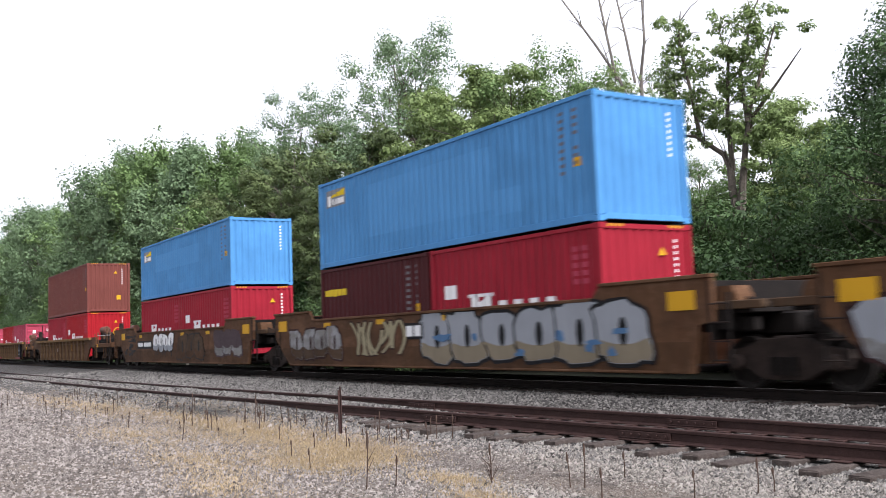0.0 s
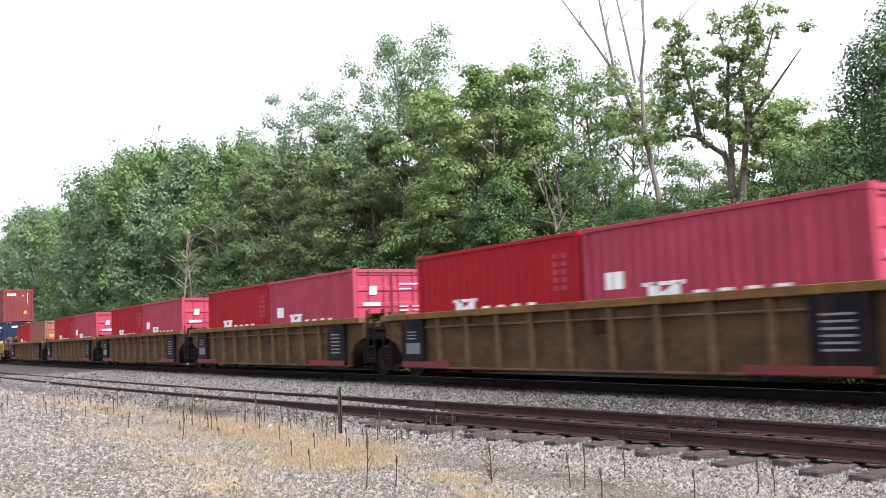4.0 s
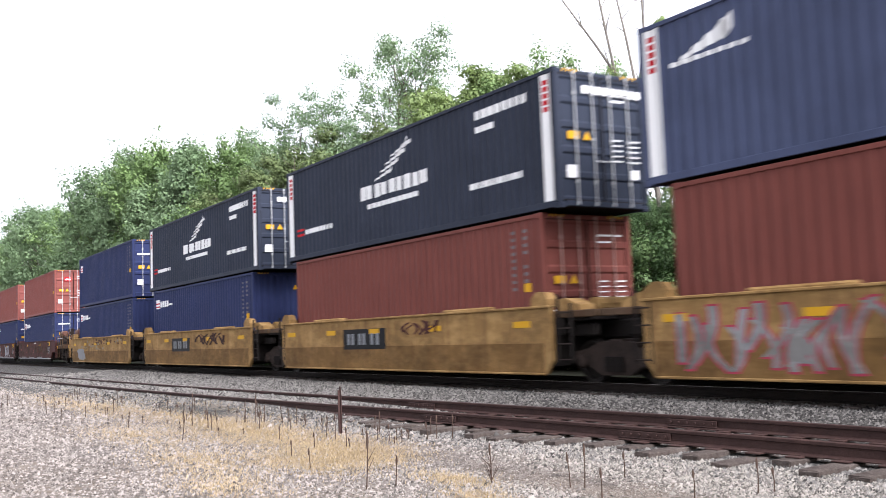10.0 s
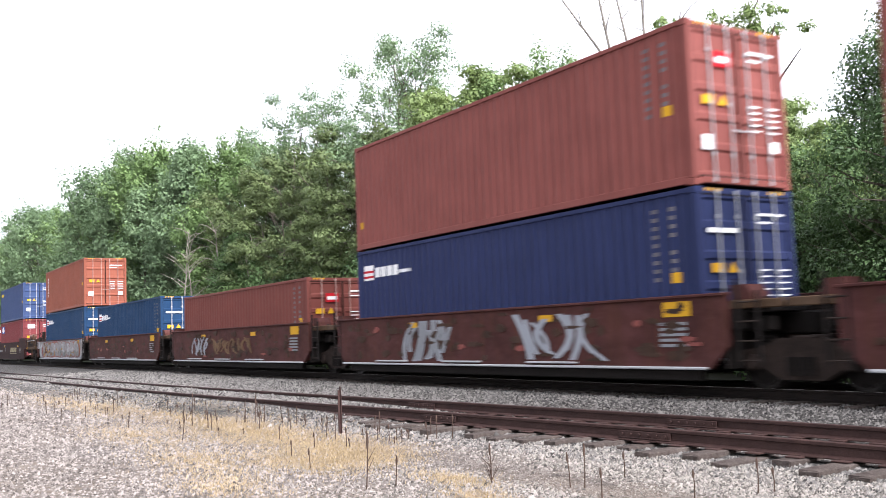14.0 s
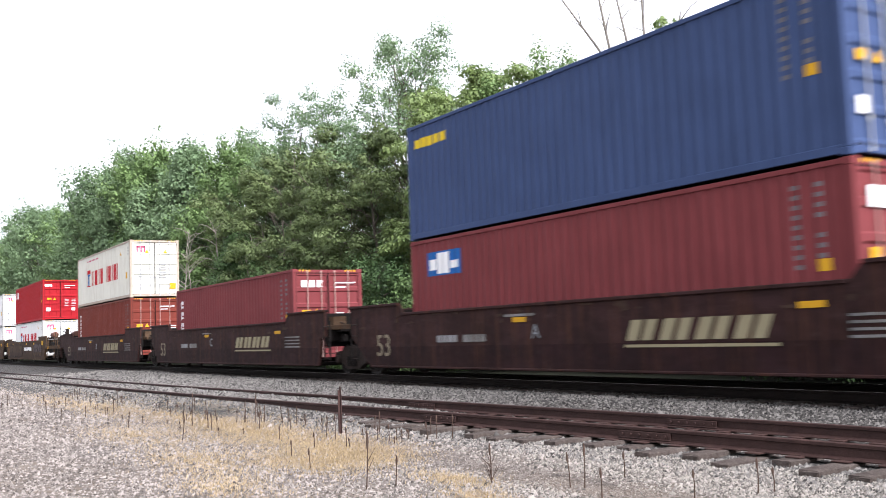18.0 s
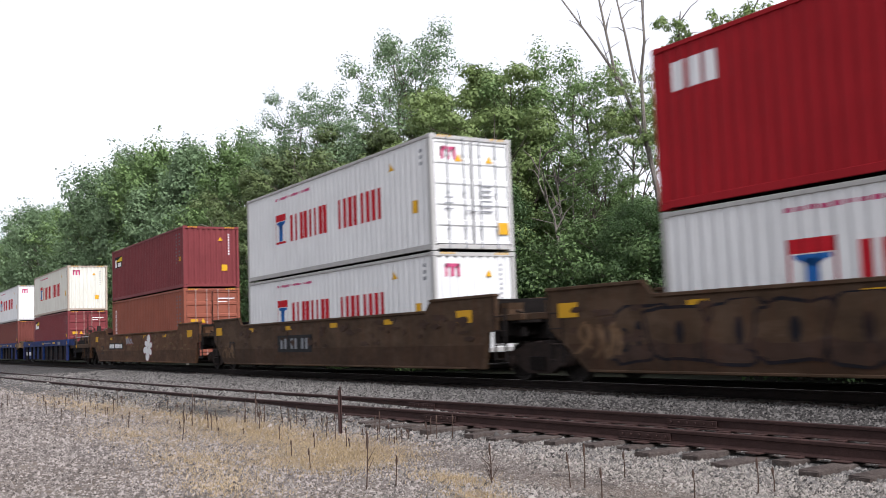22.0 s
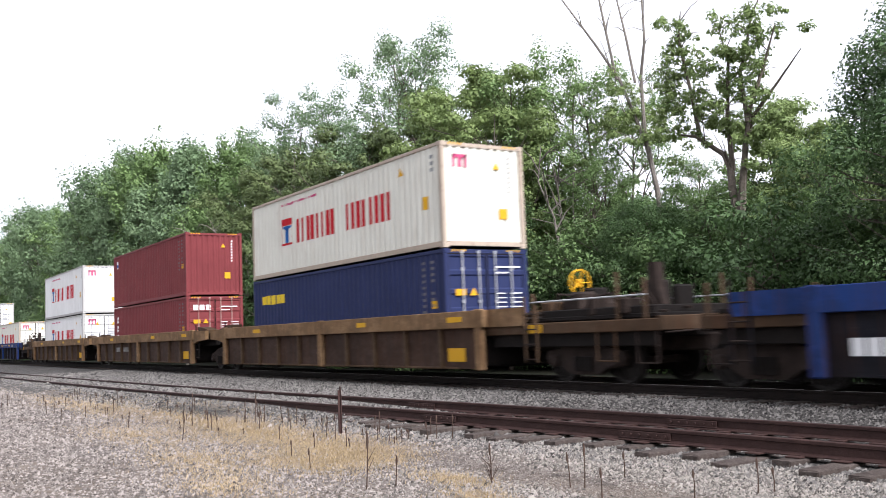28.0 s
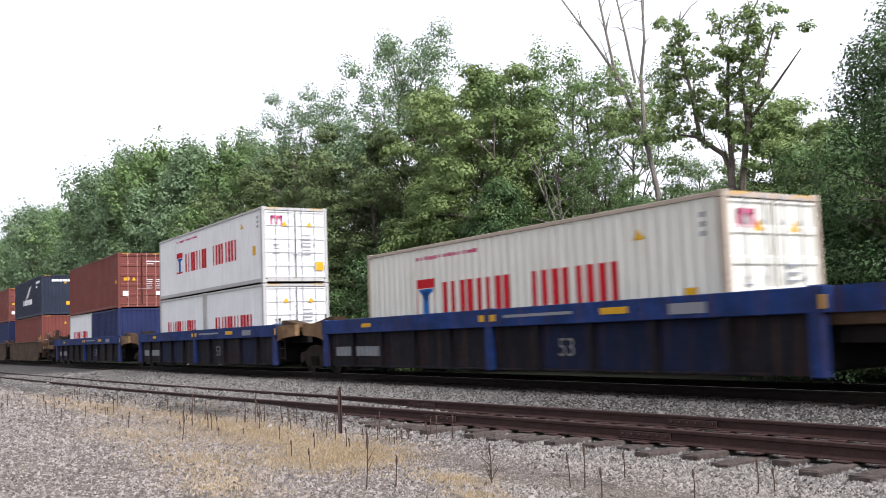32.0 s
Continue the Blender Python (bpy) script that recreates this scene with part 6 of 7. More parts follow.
for x in (-86, -102, -118, -134, -150):
    flat_marks(W[x], "black_end_panel", [(5.35, 6.35, 0.28, 1.41), (-6.35, -5.35, 0.28, 1.41)], "wagon_black", "black end panel", 0.118)
    flat_marks(W[x], "red_band", [(4.1, 6.35, 0.28, 0.42), (-6.35, -4.3, 0.28, 0.42)], "maroon", "dull red band", 0.122)
    flat_marks(W[x], "stencil_marking", [(5.55, 6.1, 0.62 + 0.1 * k, 0.655 + 0.1 * k) for k in range(6)], "mark_grey", "", 0.122)
    flat_marks(W[x], "stencil_marking", [(-6.05, -5.65, 0.95 + 0.08 * k, 0.98 + 0.08 * k) for k in range(3)] + [(-6.1 + 0.16 * k, -5.98 + 0.16 * k, 0.60, 0.86) for k in range(4)], "mark_grey", "", 0.122)
    flat_marks(W[x], "rust_patch", [(0.6, 1.1, 0.95, 1.2)], "wagon_dark", "")
for x in (-170, -186, -202, -219, -235):
    yellow_stripes(W[x], (-6.0, -3.2, -0.6, 2.4, 5.8), 1.12, 0.55)
for x in (-186, -202, -219):
    flat_marks(W[x], "black_panel", [(-2.4, 0.0, 0.72, 1.26)] if x < -190 else [(-2.0, 0.4, 0.62, 1.12)], "mark_black", "black panel", 0.012)
    flat_marks(W[x], "emblem_bar", [(a, b, 0.84, 1.14) if x < -190 else (a, b, 0.74, 1.0) for a, b in ((-2.15, -2.0), (-1.9, -1.75), (-1.5, -1.35), (-1.25, -1.1), (-0.8, -0.65), (-0.5, -0.35))], "mark_grey", "pale emblem bars", 0.016)
graffiti(W[-186], -6.0, -2.2, 0.30, 1.35, 6, "wagon_grey", "red_faded", 11)
bubbles(W[-235], -5.0, -3.4, 0.30, 0.95, 1, ("mark_grey", "mark_grey"), "graffiti_tan", 12, 0.04, False)
blotches(W[-235], -1.5, 6.0, 1.1, 1.46, 26, "wagon_rust", 79, 0.12)
blotches(W[-235], -5.0, 6.0, 0.85, 1.4, 22, "graffiti_tan", 80, 0.10, 0.022)
for x in (-255, -271, -287, -303):
    blotches(W[x], -6.4, 6.4, 0.45, 1.45, 60, "wagon_brown", -x, 0.15)
    blotches(W[x], -6.4, 6.4, 0.5, 1.4, 6, "rose_brown", 1 - x, 0.11, 0.018)
graffiti(W[-202], 1.0, 2.6, 1.05, 1.40, 3, "wagon_maroon", "wagon_gold", 13)
graffiti(W[-219], 0.9, 4.2, 0.95, 1.40, 4, "wagon_dark", "wagon_gold", 14)
graffiti(W[-170], -6.2, -5.3, 0.45, 1.35, 1, "wagon_umber", "wagon_gold", 15)
for x in (-255, -271, -287, -303, -319):
    yellow_stripes(W[x], (-2.8, 2.4), 1.22)
    flat_marks(W[x], "yellow_end_panel", [(5.6, 6.2, 1.20, 1.45)], "yellow", "yellow end panel")
    flat_marks(W[x], "stencil_marking", [(5.5, 6.1, 0.70 + 0.09 * k, 0.75 + 0.09 * k) for k in range(5)], "mark_grey", "")
number_bars(W[-255], 0.0, 0.9, 1.40, 1.46, 6)
graffiti(W[-255], 0.4, 3.6, 0.75, 1.25, 5, "wagon_umber", "wagon_maroon", 21)
graffiti(W[-271], -3.1, -1.2, 0.45, 1.35, 3, "mark_grey", "graffiti_grey", 22)
graffiti(W[-271], 1.5, 4.0, 0.45, 1.40, 3, "graffiti_grey", "wagon_maroon", 23)
graffiti(W[-287], -4.1, -2.4, 0.55, 1.25, 3, "graffiti_grey", "wagon_maroon", 24)
graffiti(W[-287], -1.8, 2.2, 0.60, 1.20, 5, "wagon_tan", "wagon_maroon", 25)
graffiti(W[-319], -5.6, -3.8, 0.45, 1.40, 2, "wagon_tan", "red_faded", 26)
graffiti(W[-319], -2.6, -0.4, 0.45, 1.45, 3, "wagon_gold", "red_faded", 27)
bubbles(W[-319], -5.2, 6.4, 0.44, 1.46, 9, ("wagon_white", "wagon_grey"), "rose_brown", 28, 0.05, False)
blotches(W[-319], -5.0, 6.2, 0.5, 1.45, 16, "wagon_gold", 78, 0.12, 0.056)
graffiti(W[-319], 4.6, 6.4, 0.55, 1.48, 3, "wagon_gold", "orange_brown", 29)
number_bars(W[-319], -4.8, -2.0, 0.72, 1.0, 10, "wagon_maroon", 4)
for x in (-341, -361, -381):
    for k in range(4):
        slanted_bar(W[x], 1.75 + 0.80 * k, 0.26, 0.82, 1.18, 0.16, "mark_cream"), slanted_bar(W[x], 2.12 + 0.80 * k, 0.24, 0.82, 1.18, 0.16, "mark_cream")
    slanted_bar(W[x], 1.70, 3.3, 0.70, 0.75, 0.02, "mark_cream")
    blotches(W[x], -8.6, 8.6, 1.25, 1.55, 18, "wagon_brown", 300 - x, 0.09)
    number_bars(W[x], -4.6, -2.6, 0.86, 1.02, 9, "wagon_grey", 4)
    flat_marks(W[x], "stencil_marking", [(6.2, 7.3, 0.80 + 0.1 * k, 0.84 + 0.1 * k) for k in range(4)] + [(-1.9, -0.9, 1.36, 1.41)], "wagon_grey", "")
    yellow_stripes(W[x], (-1.4, 5.6), 1.24, 0.45, 0.10)
for x, mark in ((-341, "A"), (-361, "C"), (-381, "B")):
    digits(W[x], mark, 0.0 if x == -381 else -1.0, 0.90, 0.42, "mark_grey")
for x in (-406, -425, -445):
    digits(W[x], "53", -7.4, 0.62, 0.62, "mark_black")
for x in (-341, -361, -381):
    digits(W[x], "53", -7.6, 0.55, 0.78, "graffiti_tan")
for x in (-406, -425, -445):
    blotches(W[x], -8.4, 8.4, 0.8, 1.5, 60, "wagon_brown" if x != -445 else "wagon_tan", -x, 0.14)
    yellow_stripes(W[x], A_STRIPES[1:5], 1.34)
    flat_marks(W[x], "yellow_end_panel", [(-8.75, -8.2, 1.28, 1.56), (7.6, 8.2, 1.28, 1.56)], "yellow", "yellow end panels")
bubbles(W[-406], -7.2, -0.6, 0.40, 1.45, 6, ("wagon_umber", "wagon_brown"), "wagon_black", 35, 0.06)
bubbles(W[-406], 4.4, 7.4, 0.45, 1.40, 3, ("graffiti_wine", "wagon_umber"), "wagon_black", 36, 0.05)
number_bars(W[-406], 0.2, 3.4, 0.90, 1.15, 11, gap_at=4)
flat_marks(W[-425], "black_panel", [(-2.9, -0.3, 0.66, 1.18)], "mark_black", "black panel")
flat_marks(W[-425], "emblem_bar", [(a, a + 0.16, 0.76, 1.08) for a in (-2.65, -2.35, -1.85, -1.55, -1.05, -0.75)], "mark_grey", "pale emblem bars", 0.020)
graffiti(W[-425], -8.0, -6.9, 0.45, 0.95, 3, "wagon_tan", "wagon_umber", 31)
petals(W[-445], 1.8, 0.92, 0.62)
graffiti(W[-445], -2.2, -0.9, 1.08, 1.42, 3, "graffiti_grey", "rose_brown", 33)
flat_marks(W[-445], "black_panel", [(-5.6, -2.8, 0.86, 1.18)], "mark_black", "black panel")
number_bars(W[-445], -5.5, -2.9, 0.92, 1.12, 11, gap_at=4)
graffiti(W[-406], -8.2, -7.0, 0.5, 1.2, 2, "wagon_tan", "wagon_umber", 34)
for x in (-470, -490, -510, -599, -619, -639):
    rnd = random.Random(-x)
    flat_marks(W[x], "blue_panel", [(-6.42 + 1.62 * k, -4.92 + 1.62 * k, 0.28, 1.14) for k in range(8) if rnd.random() < (0.55 if x > -520 else 0.3)], "wagon_blue" if x > -520 else "wagon_navy", "repainted blue panel", 0.004)
    number_bars(W[x], -7.6, -4.9, 0.55, 0.80, 11, "mark_white" if x > -520 else "mark_grey", 4)
    flat_marks(W[x], "reflective_stripe", [(-5.8, -5.3, 1.30, 1.40), (-0.30, 0.30, 1.28, 1.42), (3.6, 4.3, 1.30, 1.42), (8.0, 8.28, 1.22, 1.42)], "yellow", "yellow reflective stripes", 0.143)
    flat_marks(W[x], "stencil_marking", [(0.6, 2.8, 1.34, 1.40), (5.3, 6.1, 1.24, 1.42)], "mark_grey", "", 0.143)
    digits(W[x], "53", 2.2, 0.55, 0.5, "wagon_rust" if x > -520 else "wagon_grey")
for x in (-534, -554, -575):
    flat_marks(W[x], "reflective_stripe", [(-5.2, -4.6, 1.30, 1.42), (2.4, 2.9, 1.30, 1.42), (6.9, 7.5, 1.30, 1.42)], "yellow", "yellow reflective stripes", 0.143)
    flat_marks(W[x], "yellow_plate", [(6.7, 7.4, 0.42, 0.72)], "yellow", "yellow plate")
number_bars(W[-554], -4.4, -1.6, 0.74, 0.95, 12, "wagon_grey", 5)

# ---- trees behind the line ----
def leaf_cloud(name, centres, radii, axes, leaves, leaf_size, seed, material, flat=0.6, sweep=0.0, aspect=0.85):
    """Small pointed leaves laid over the skins of many clumps, as one mesh. flat: a clump's height to its width; sweep: how far the leaves follow the clump's axis."""
    rng = np.random.default_rng(seed)
    centres, radii, axes = np.array(centres, float), np.array(radii, float), np.array(axes, float)
    k = rng.choice(len(radii), leaves, p=radii ** 2 / (radii ** 2).sum())
    out = rng.normal(0, 1, (leaves, 3))
    out[:, 2] += 0.35
    out /= np.linalg.norm(out, axis=1)[:, None]
    depth = 1.0 - 0.55 * rng.random(leaves) ** 1.8 + rng.normal(0, 0.10, leaves)
    shape = np.array([1.0, 1.0, flat])
    ax = axes[k]
    c = centres[k] + out * shape * (radii[k] * depth)[:, None] + ax * (radii[k] * sweep * rng.uniform(-0.5, 1.1, leaves) * np.maximum(0.2, out[:, 2] + 0.4))[:, None]
    c[:, 2] -= (1 - flat) * 0.5 * radii[k] * (out[:, 0] ** 2 + out[:, 1] ** 2)
    face = out * 0.9 + np.array([0, 0, 0.35]) + rng.normal(0, 0.32, (leaves, 3))
    face /= np.linalg.norm(face, axis=1)[:, None]
    way = rng.normal(0, 1, (leaves, 3)) + ax * sweep * 3.0 + out * 0.6 - np.array([0, 0, 0.5 * (1 - min(1, sweep))])
    way -= face * (way * face).sum(1)[:, None]
    way /= np.linalg.norm(way, axis=1)[:, None]
    side = np.cross(face, way)
    length = leaf_size * rng.uniform(0.55, 1.35, leaves)
    a, b = way * (length * 0.5)[:, None], side * (length * aspect * 0.5)[:, None]
    v = np.stack([c - a + b, c - a - b, c + a], 1).reshape(-1, 3)
    me = bpy.data.meshes.new(name)
    me.vertices.add(3 * leaves)
    me.vertices.foreach_set("co", v.astype(np.float32).ravel())
    me.loops.add(3 * leaves)
    me.loops.foreach_set("vertex_index", np.arange(3 * leaves, dtype=np.int32))
    me.polygons.add(leaves)
    me.polygons.foreach_set("loop_start", np.arange(0, 3 * leaves, 3, dtype=np.int32))
    me.update(calc_edges=True)
    # each leaf is shaded with the skin of its clump, so that a bough reads as one soft form
    skin = out + np.array([0, 0, 0.25]) + rng.normal(0, 0.22, (leaves, 3))
    skin /= np.linalg.norm(skin, axis=1)[:, None]
    me.normals_split_custom_set_from_vertices(np.repeat(skin, 3, axis=0).astype(np.float32))
    me.materials.append(M[material])
    return me


def wander(rnd, a, b, n, wob):
    a, b = Vector(a), Vector(b)
    out = []
    for i in range(n + 1):
        t = i / n
        out.append(tuple(a.lerp(b, t) + Vector((rnd.uniform(-1, 1), rnd.uniform(-1, 1), rnd.uniform(-0.6, 0.6))) * wob * (0 if i in (0, n) else 1)))
    return out


HEIGHTS = {}


def tree(seed, h, r, base, leaves, leaf_size, material, label, shape="round", clump=0.8, flat=0.6, sweep=0.0, airy=0.0, limbs=1.0, stems=1, bark="bark"):
    """A leafy tree: stems, limbs, twigs, and leaf clumps along the outer part of the limbs. airy: how far the upper crown thins out."""
    rnd = random.Random(seed)
    t = thing("tree", pose(0, 0, 0), label, "tree", "trees behind the line")
    HEIGHTS[t.name] = h
    wood = Shape()
    r0 = 0.010 * h + 0.05
    trunks = []
    for k in range(stems):
        lean = 0.0 if stems == 1 else r * 0.35
        az = 2.1 * k + rnd.random()
        foot = (0.22 * k * math.cos(az), 0.22 * k * math.sin(az), -0.4)
        top = (lean * math.cos(az) + rnd.uniform(-0.4, 0.4), lean * math.sin(az) + rnd.uniform(-0.4, 0.4), h * (0.95 - 0.10 * k))
        trunk = wander(rnd, foot, top, 7, 0.03 * h * 0.5)
        wood.tube(trunk, [r0 * (1 - 0.25 * k) * (1 - 0.92 * i / 7) for i in range(8)], 7)
        trunks.append(trunk)
    cen, rad, axes = [], [], []

    def leafy(p, size, f, out):
        if rnd.random() < airy * max(0.0, f - 0.35) * 0.9:
            return
        size *= rnd.uniform(0.6, 1.25) * (1 - 0.5 * airy * f)
        cen.append(tuple(p)), rad.append(size)
        d = Vector((out.x * 0.55, out.y * 0.55, 1.0)).normalized()
        axes.append(tuple(d))

    n = int((16 + 1.5 * h) * limbs)
    for k in range(n):
        f = (k + rnd.random()) / n
        z = base + (h - base) * f
        trunk = trunks[k % stems]
        g = min(6.99, max(0.0, (z * 0.84 + 0.4) / (h * 0.95) * 7))
        p = Vector(trunk[int(g)]).lerp(Vector(trunk[int(g) + 1]), g % 1)
        if shape == "round":
            env = math.sin(math.pi * min(1, 0.16 + 0.80 * f)) ** 0.6
        elif shape == "cone":
            env = 0.08 + (1 - f) ** 0.7 * min(1, 0.5 + 2.5 * f)
        else:
            env = 0.35 + 0.65 * math.sin(math.pi * (0.1 + 0.85 * f))
        az = k * 2.39996 + rnd.uniform(-0.6, 0.6)
        reach = r * env * rnd.uniform(0.62, 1.15)
        out = Vector((math.cos(az), math.sin(az), 0))
        q = p + out * reach
        q.z = min(h, z + reach * rnd.uniform(-0.05, 0.25))
        limb = wander(rnd, p, q, 4, 0.10 * reach)
        lr = 0.010 * reach + 0.010
        wood.tube(limb, [lr * 1.3, lr, lr * 0.7, lr * 0.4, 0.006], 4)
        leafy(q, clump, f, out)
        for m in range(4):
            s0 = Vector(limb[1 + m % 3])
            e = s0.lerp(q, rnd.uniform(0.2, 0.9)) + Vector((rnd.gauss(0, 1), rnd.gauss(0, 1), rnd.gauss(0.25, 0.5))).normalized() * reach * rnd.uniform(0.16, 0.42)
            if m < 2 or airy:
                wood.tube([tuple(s0), tuple(e)], [lr * 0.5, 0.005], 3)
            leafy(e, clump * (0.55 + 0.4 * rnd.random()), f, out)
    leafy(Vector(trunks[0][-1]), clump * 0.6, 0.9, Vector((0, 0, 1)))
    part("trunk", wood.mesh("trunk"), bark, t)
    part("crown", leaf_cloud("crown", cen, rad, axes, leaves, leaf_size, seed, material, flat, sweep), material, t)
    return t


def put(model, x, y, turn, height, label=None):
    k = height / HEIGHTS[model.name]
    c = copy_thing(model, pose(x, y, ground_z(x, y) - 0.1, 0, 0, turn))
    c.scale = (k, k, k)
    if label:
        c["label"] = label
    return c


maple = tree(1, 22, 5.6, 1.5, 32000, 0.30, "leaf_blue", "tall dense dark-green deciduous tree with upswept leaf sprays", "tall", 1.15, 0.8, 1.5, 0.0, 1.1)
maple2 = tree(2, 22, 5.2, 1.5, 32000, 0.29, "leaf_mid", "tall dense green deciduous tree with pointed leaf sprays", "round", 1.15, 0.8, 1.4, 0.0, 1.1)
maple3 = tree(12, 20, 4.6, 1.2, 30000, 0.27, "leaf_blue", "dense dark blue-green tree with tiers of upswept sprays", "cone", 1.05, 0.55, 0.9, 0.0, 1.2)
airy = tree(3, 20, 4.2, 6.0, 52000, 0.14, "leaf_blue", "tall airy tree with thin grey-green foliage and sky gaps", "tall", 1.10, 0.6, 0.4, 0.50, 1.5, 2)
locust = tree(4, 15, 4.1, 2.5, 44000, 0.16, "leaf_olive", "leafy olive-green tree with layered drooping boughs", "round", 0.95, 0.5, 0.0, 0.25, 1.1, 2)
locust2 = tree(14, 14, 3.9, 3.0, 44000, 0.15, "leaf_light", "rounded light-green tree with layered feathery boughs", "round", 0.95, 0.5, 0.0, 0.25, 1.1, 2)
aspen = tree(5, 14, 2.7, 3.0, 27000, 0.115, "leaf_mid", "slender upright tree with sparse green foliage", "tall", 0.75, 0.7, 0.6, 0.35, 1.3, 2)
thick = tree(6, 9, 3.4, 0.4, 90000, 0.080, "leaf_dark_shaded", "dense leafy tree close to the line, in dark shaded green", "tall", 0.80, 0.6, 0.15, 0.0, 2.6)
vine = tree(15, 8, 2.3, 0.3, 42000, 0.10, "leaf_dark_shaded", "tree smothered in climbing leaves, in dark shaded green", "cone", 0.75, 0.6, 0.0, 0.0, 1.8)
bush = tree(7, 5, 2.2, 0.2, 11000, 0.12, "leaf_shaded", "bushy green undergrowth shrub at the foot of the trees", "round", 0.7, 0.6, 0.3, 0.1, 1.3, 2)
bush2 = tree(8, 5, 2.2, 0.2, 11000, 0.12, "leaf_dark_shaded", "undergrowth shrub in dark shaded green at the foot of the trees", "round", 0.75, 0.6, 0.2, 0.0, 1.3, 2)
woodland = tree(9, 8, 3.6, 0.2, 12000, 0.24, "leaf_dark_shaded", "tree deep in the wood, in dark shaded green", "round", 1.2, 0.6, 0.2, 0.0, 1.3)
# the wood runs on along the line: dense maples
for k, (x, y, h) in enumerate([(-262, 32, 25), (-244, 30, 25), (-228, 31, 25), (-207, 30, 25.2), (-188, 31, 27.2), (-170, 29, 24.4), (-155, 30, 22.4), (-142, 29, 22.6), (-131, 32, 25.4), (-121, 28, 23.0), (-111, 30, 23.2),
                               (-103, 29, 22.3), (-95, 30, 21.8), (-83, 31, 19.6)]):
    put((maple, maple2, maple3, maple2, maple)[k % 5], x, y, 67 * k, h)
put(maple3, -88, 27, 10, 19.6), put(maple2, -79, 28.5, 130, 18.0), put(maple, -73, 31, 40, 17.0), put(maple3, -98, 26, 200, 17.5), put(maple3, -114, 26, 80, 18.0)
# the middle: two tall airy trees behind, layered leafy ones before them
put(airy, -65.5, 30, 70, 20.3), put(airy, -48.4, 29, 200, 19.6), put(locust, -61.5, 26, 0, 14.6), put(locust, -54.0, 27, 110, 14.6), put(locust, -67.5, 26.5, 230, 14.6)
put(locust, -46.0, 25.5, 250, 13.5), put(locust2, -36.6, 25.3, 20, 14.1), put(locust2, -39.6, 27.5, 140, 14.6), put(aspen, -33.0, 27, 30, 14.2), put(aspen, -31.0, 28.5, 200, 13.0)
put(locust2, -33.6, 24.6, 300, 11.5), put(locust2, -37.0, 23.6, 80, 9.5), put(vine, -31.0, 22.6, 0, 7.6), put(vine, -33.2, 23.2, 130, 6.6), put(locust, -50.5, 24.8, 40, 10.5), put(bush2, -42.0, 24.0, 0, 6.2), put(bush2, -56.5, 24.0, 90, 6.4), put(vine, -63.0, 23.5, 60, 9.0)
put(aspen, -29.2, 26.5, 90, 9.0), put(aspen, -27.4, 29.5, 300, 8.6)
# right: light trees far back, a dark one close to the line
put(locust2, -25.6, 34, 200, 11.2), put(locust2, -22.6, 31, 80, 9.3), put(locust2, -30, 41, 30, 9.5), put(aspen, -27.5, 40, 40, 9.6), put(aspen, -19.4, 28.5, 10, 8.2)
put(thick, -12.5, 22.0, 30, 9.0), put(thick, -8.8, 24.0, 250, 9.6), put(bush, -14.4, 24.2, 140, 5.2), put(thick, -24.6, 24.0, 60, 5.9), put(bush, -27.8, 24.2, 170, 5.6), put(aspen, -22.4, 25.6, 170, 6.6), put(bush2, -22.2, 24.6, 10, 5.4), put(aspen, -26.4, 25.4, 220, 6.4), put(bush, -24.6, 25.8, 20, 5.6), put(locust2, -17.0, 27.0, 300, 6.2)
# the dark depth of the wood
deep = random.Random(12)
for k in range(17):
    put(woodland, -10 - 3.4 * k - deep.uniform(0, 1.5), 31 + deep.uniform(0, 4) + 0.12 * k, deep.uniform(0, 360), 7.0 + 0.07 * k + deep.uniform(0, 1.0))
# undergrowth
brush = random.Random(5)
for k in range(36):
    x = -10 - k * 2.1 - brush.uniform(0, 1.5)
    put((bush, bush2)[brush.random() < (0.85 if k < 10 else 0.55)], x, brush.uniform(21.5, 27), brush.uniform(0, 360), brush.uniform(3.6, 5.2) + 0.025 * k)
for k in range(18):
    x = -88 - k * 7 - brush.uniform(0, 3)
    put((bush, bush2)[brush.random() < 0.6], x, brush.uniform(23, 27), brush.uniform(0, 360), brush.uniform(5.0, 7.0))
for model in (maple, maple2, maple3, airy, locust, locust2, aspen, thick, vine, bush, bush2, woodland):
    for ob in (*model.children_recursive, model):
        bpy.data.objects.remove(ob)


def dead_sapling(x, y, h, stems, seed, spread, wood="palewood"):
    """Thin bleached stems with bare fanning twigs."""
    rnd = random.Random(seed)
    t = thing("dead_sapling", pose(x, y, ground_z(x, y) - 0.1), "thin dead sapling with bare bleached stems and twigs", "tree", "trees behind the line")
    for k in range(stems):
        top = (rnd.uniform(-1, 1) * spread, rnd.uniform(-1, 1) * spread, h * rnd.uniform(0.75, 1.0))
        pts = wander(rnd, (0.3 * k, 0, 0), top, 6, 0.03 * h)
        part("stem", Shape().tube(pts, [0.085 - 0.011 * i for i in range(7)], 5).mesh("stem"), wood, t)
        sh = Shape()
        for m in range(14):
            i = rnd.randint(2, 5)
            a = Vector(pts[i]).lerp(Vector(pts[i + 1]), rnd.random())
            d = Vector((rnd.gauss(0, 1), rnd.gauss(0, 1), rnd.uniform(0.3, 1.2))).normalized() * rnd.uniform(0.6, 2.2)
            sh.tube([tuple(a), tuple(a + d * 0.5 + Vector((0, 0, 0.15))), tuple(a + d)], [0.035, 0.024, 0.010], 4)
        part("twig_fan", sh.mesh("twig_fan"), wood, t, "bare fanning twigs")["kind"] = "stuff"


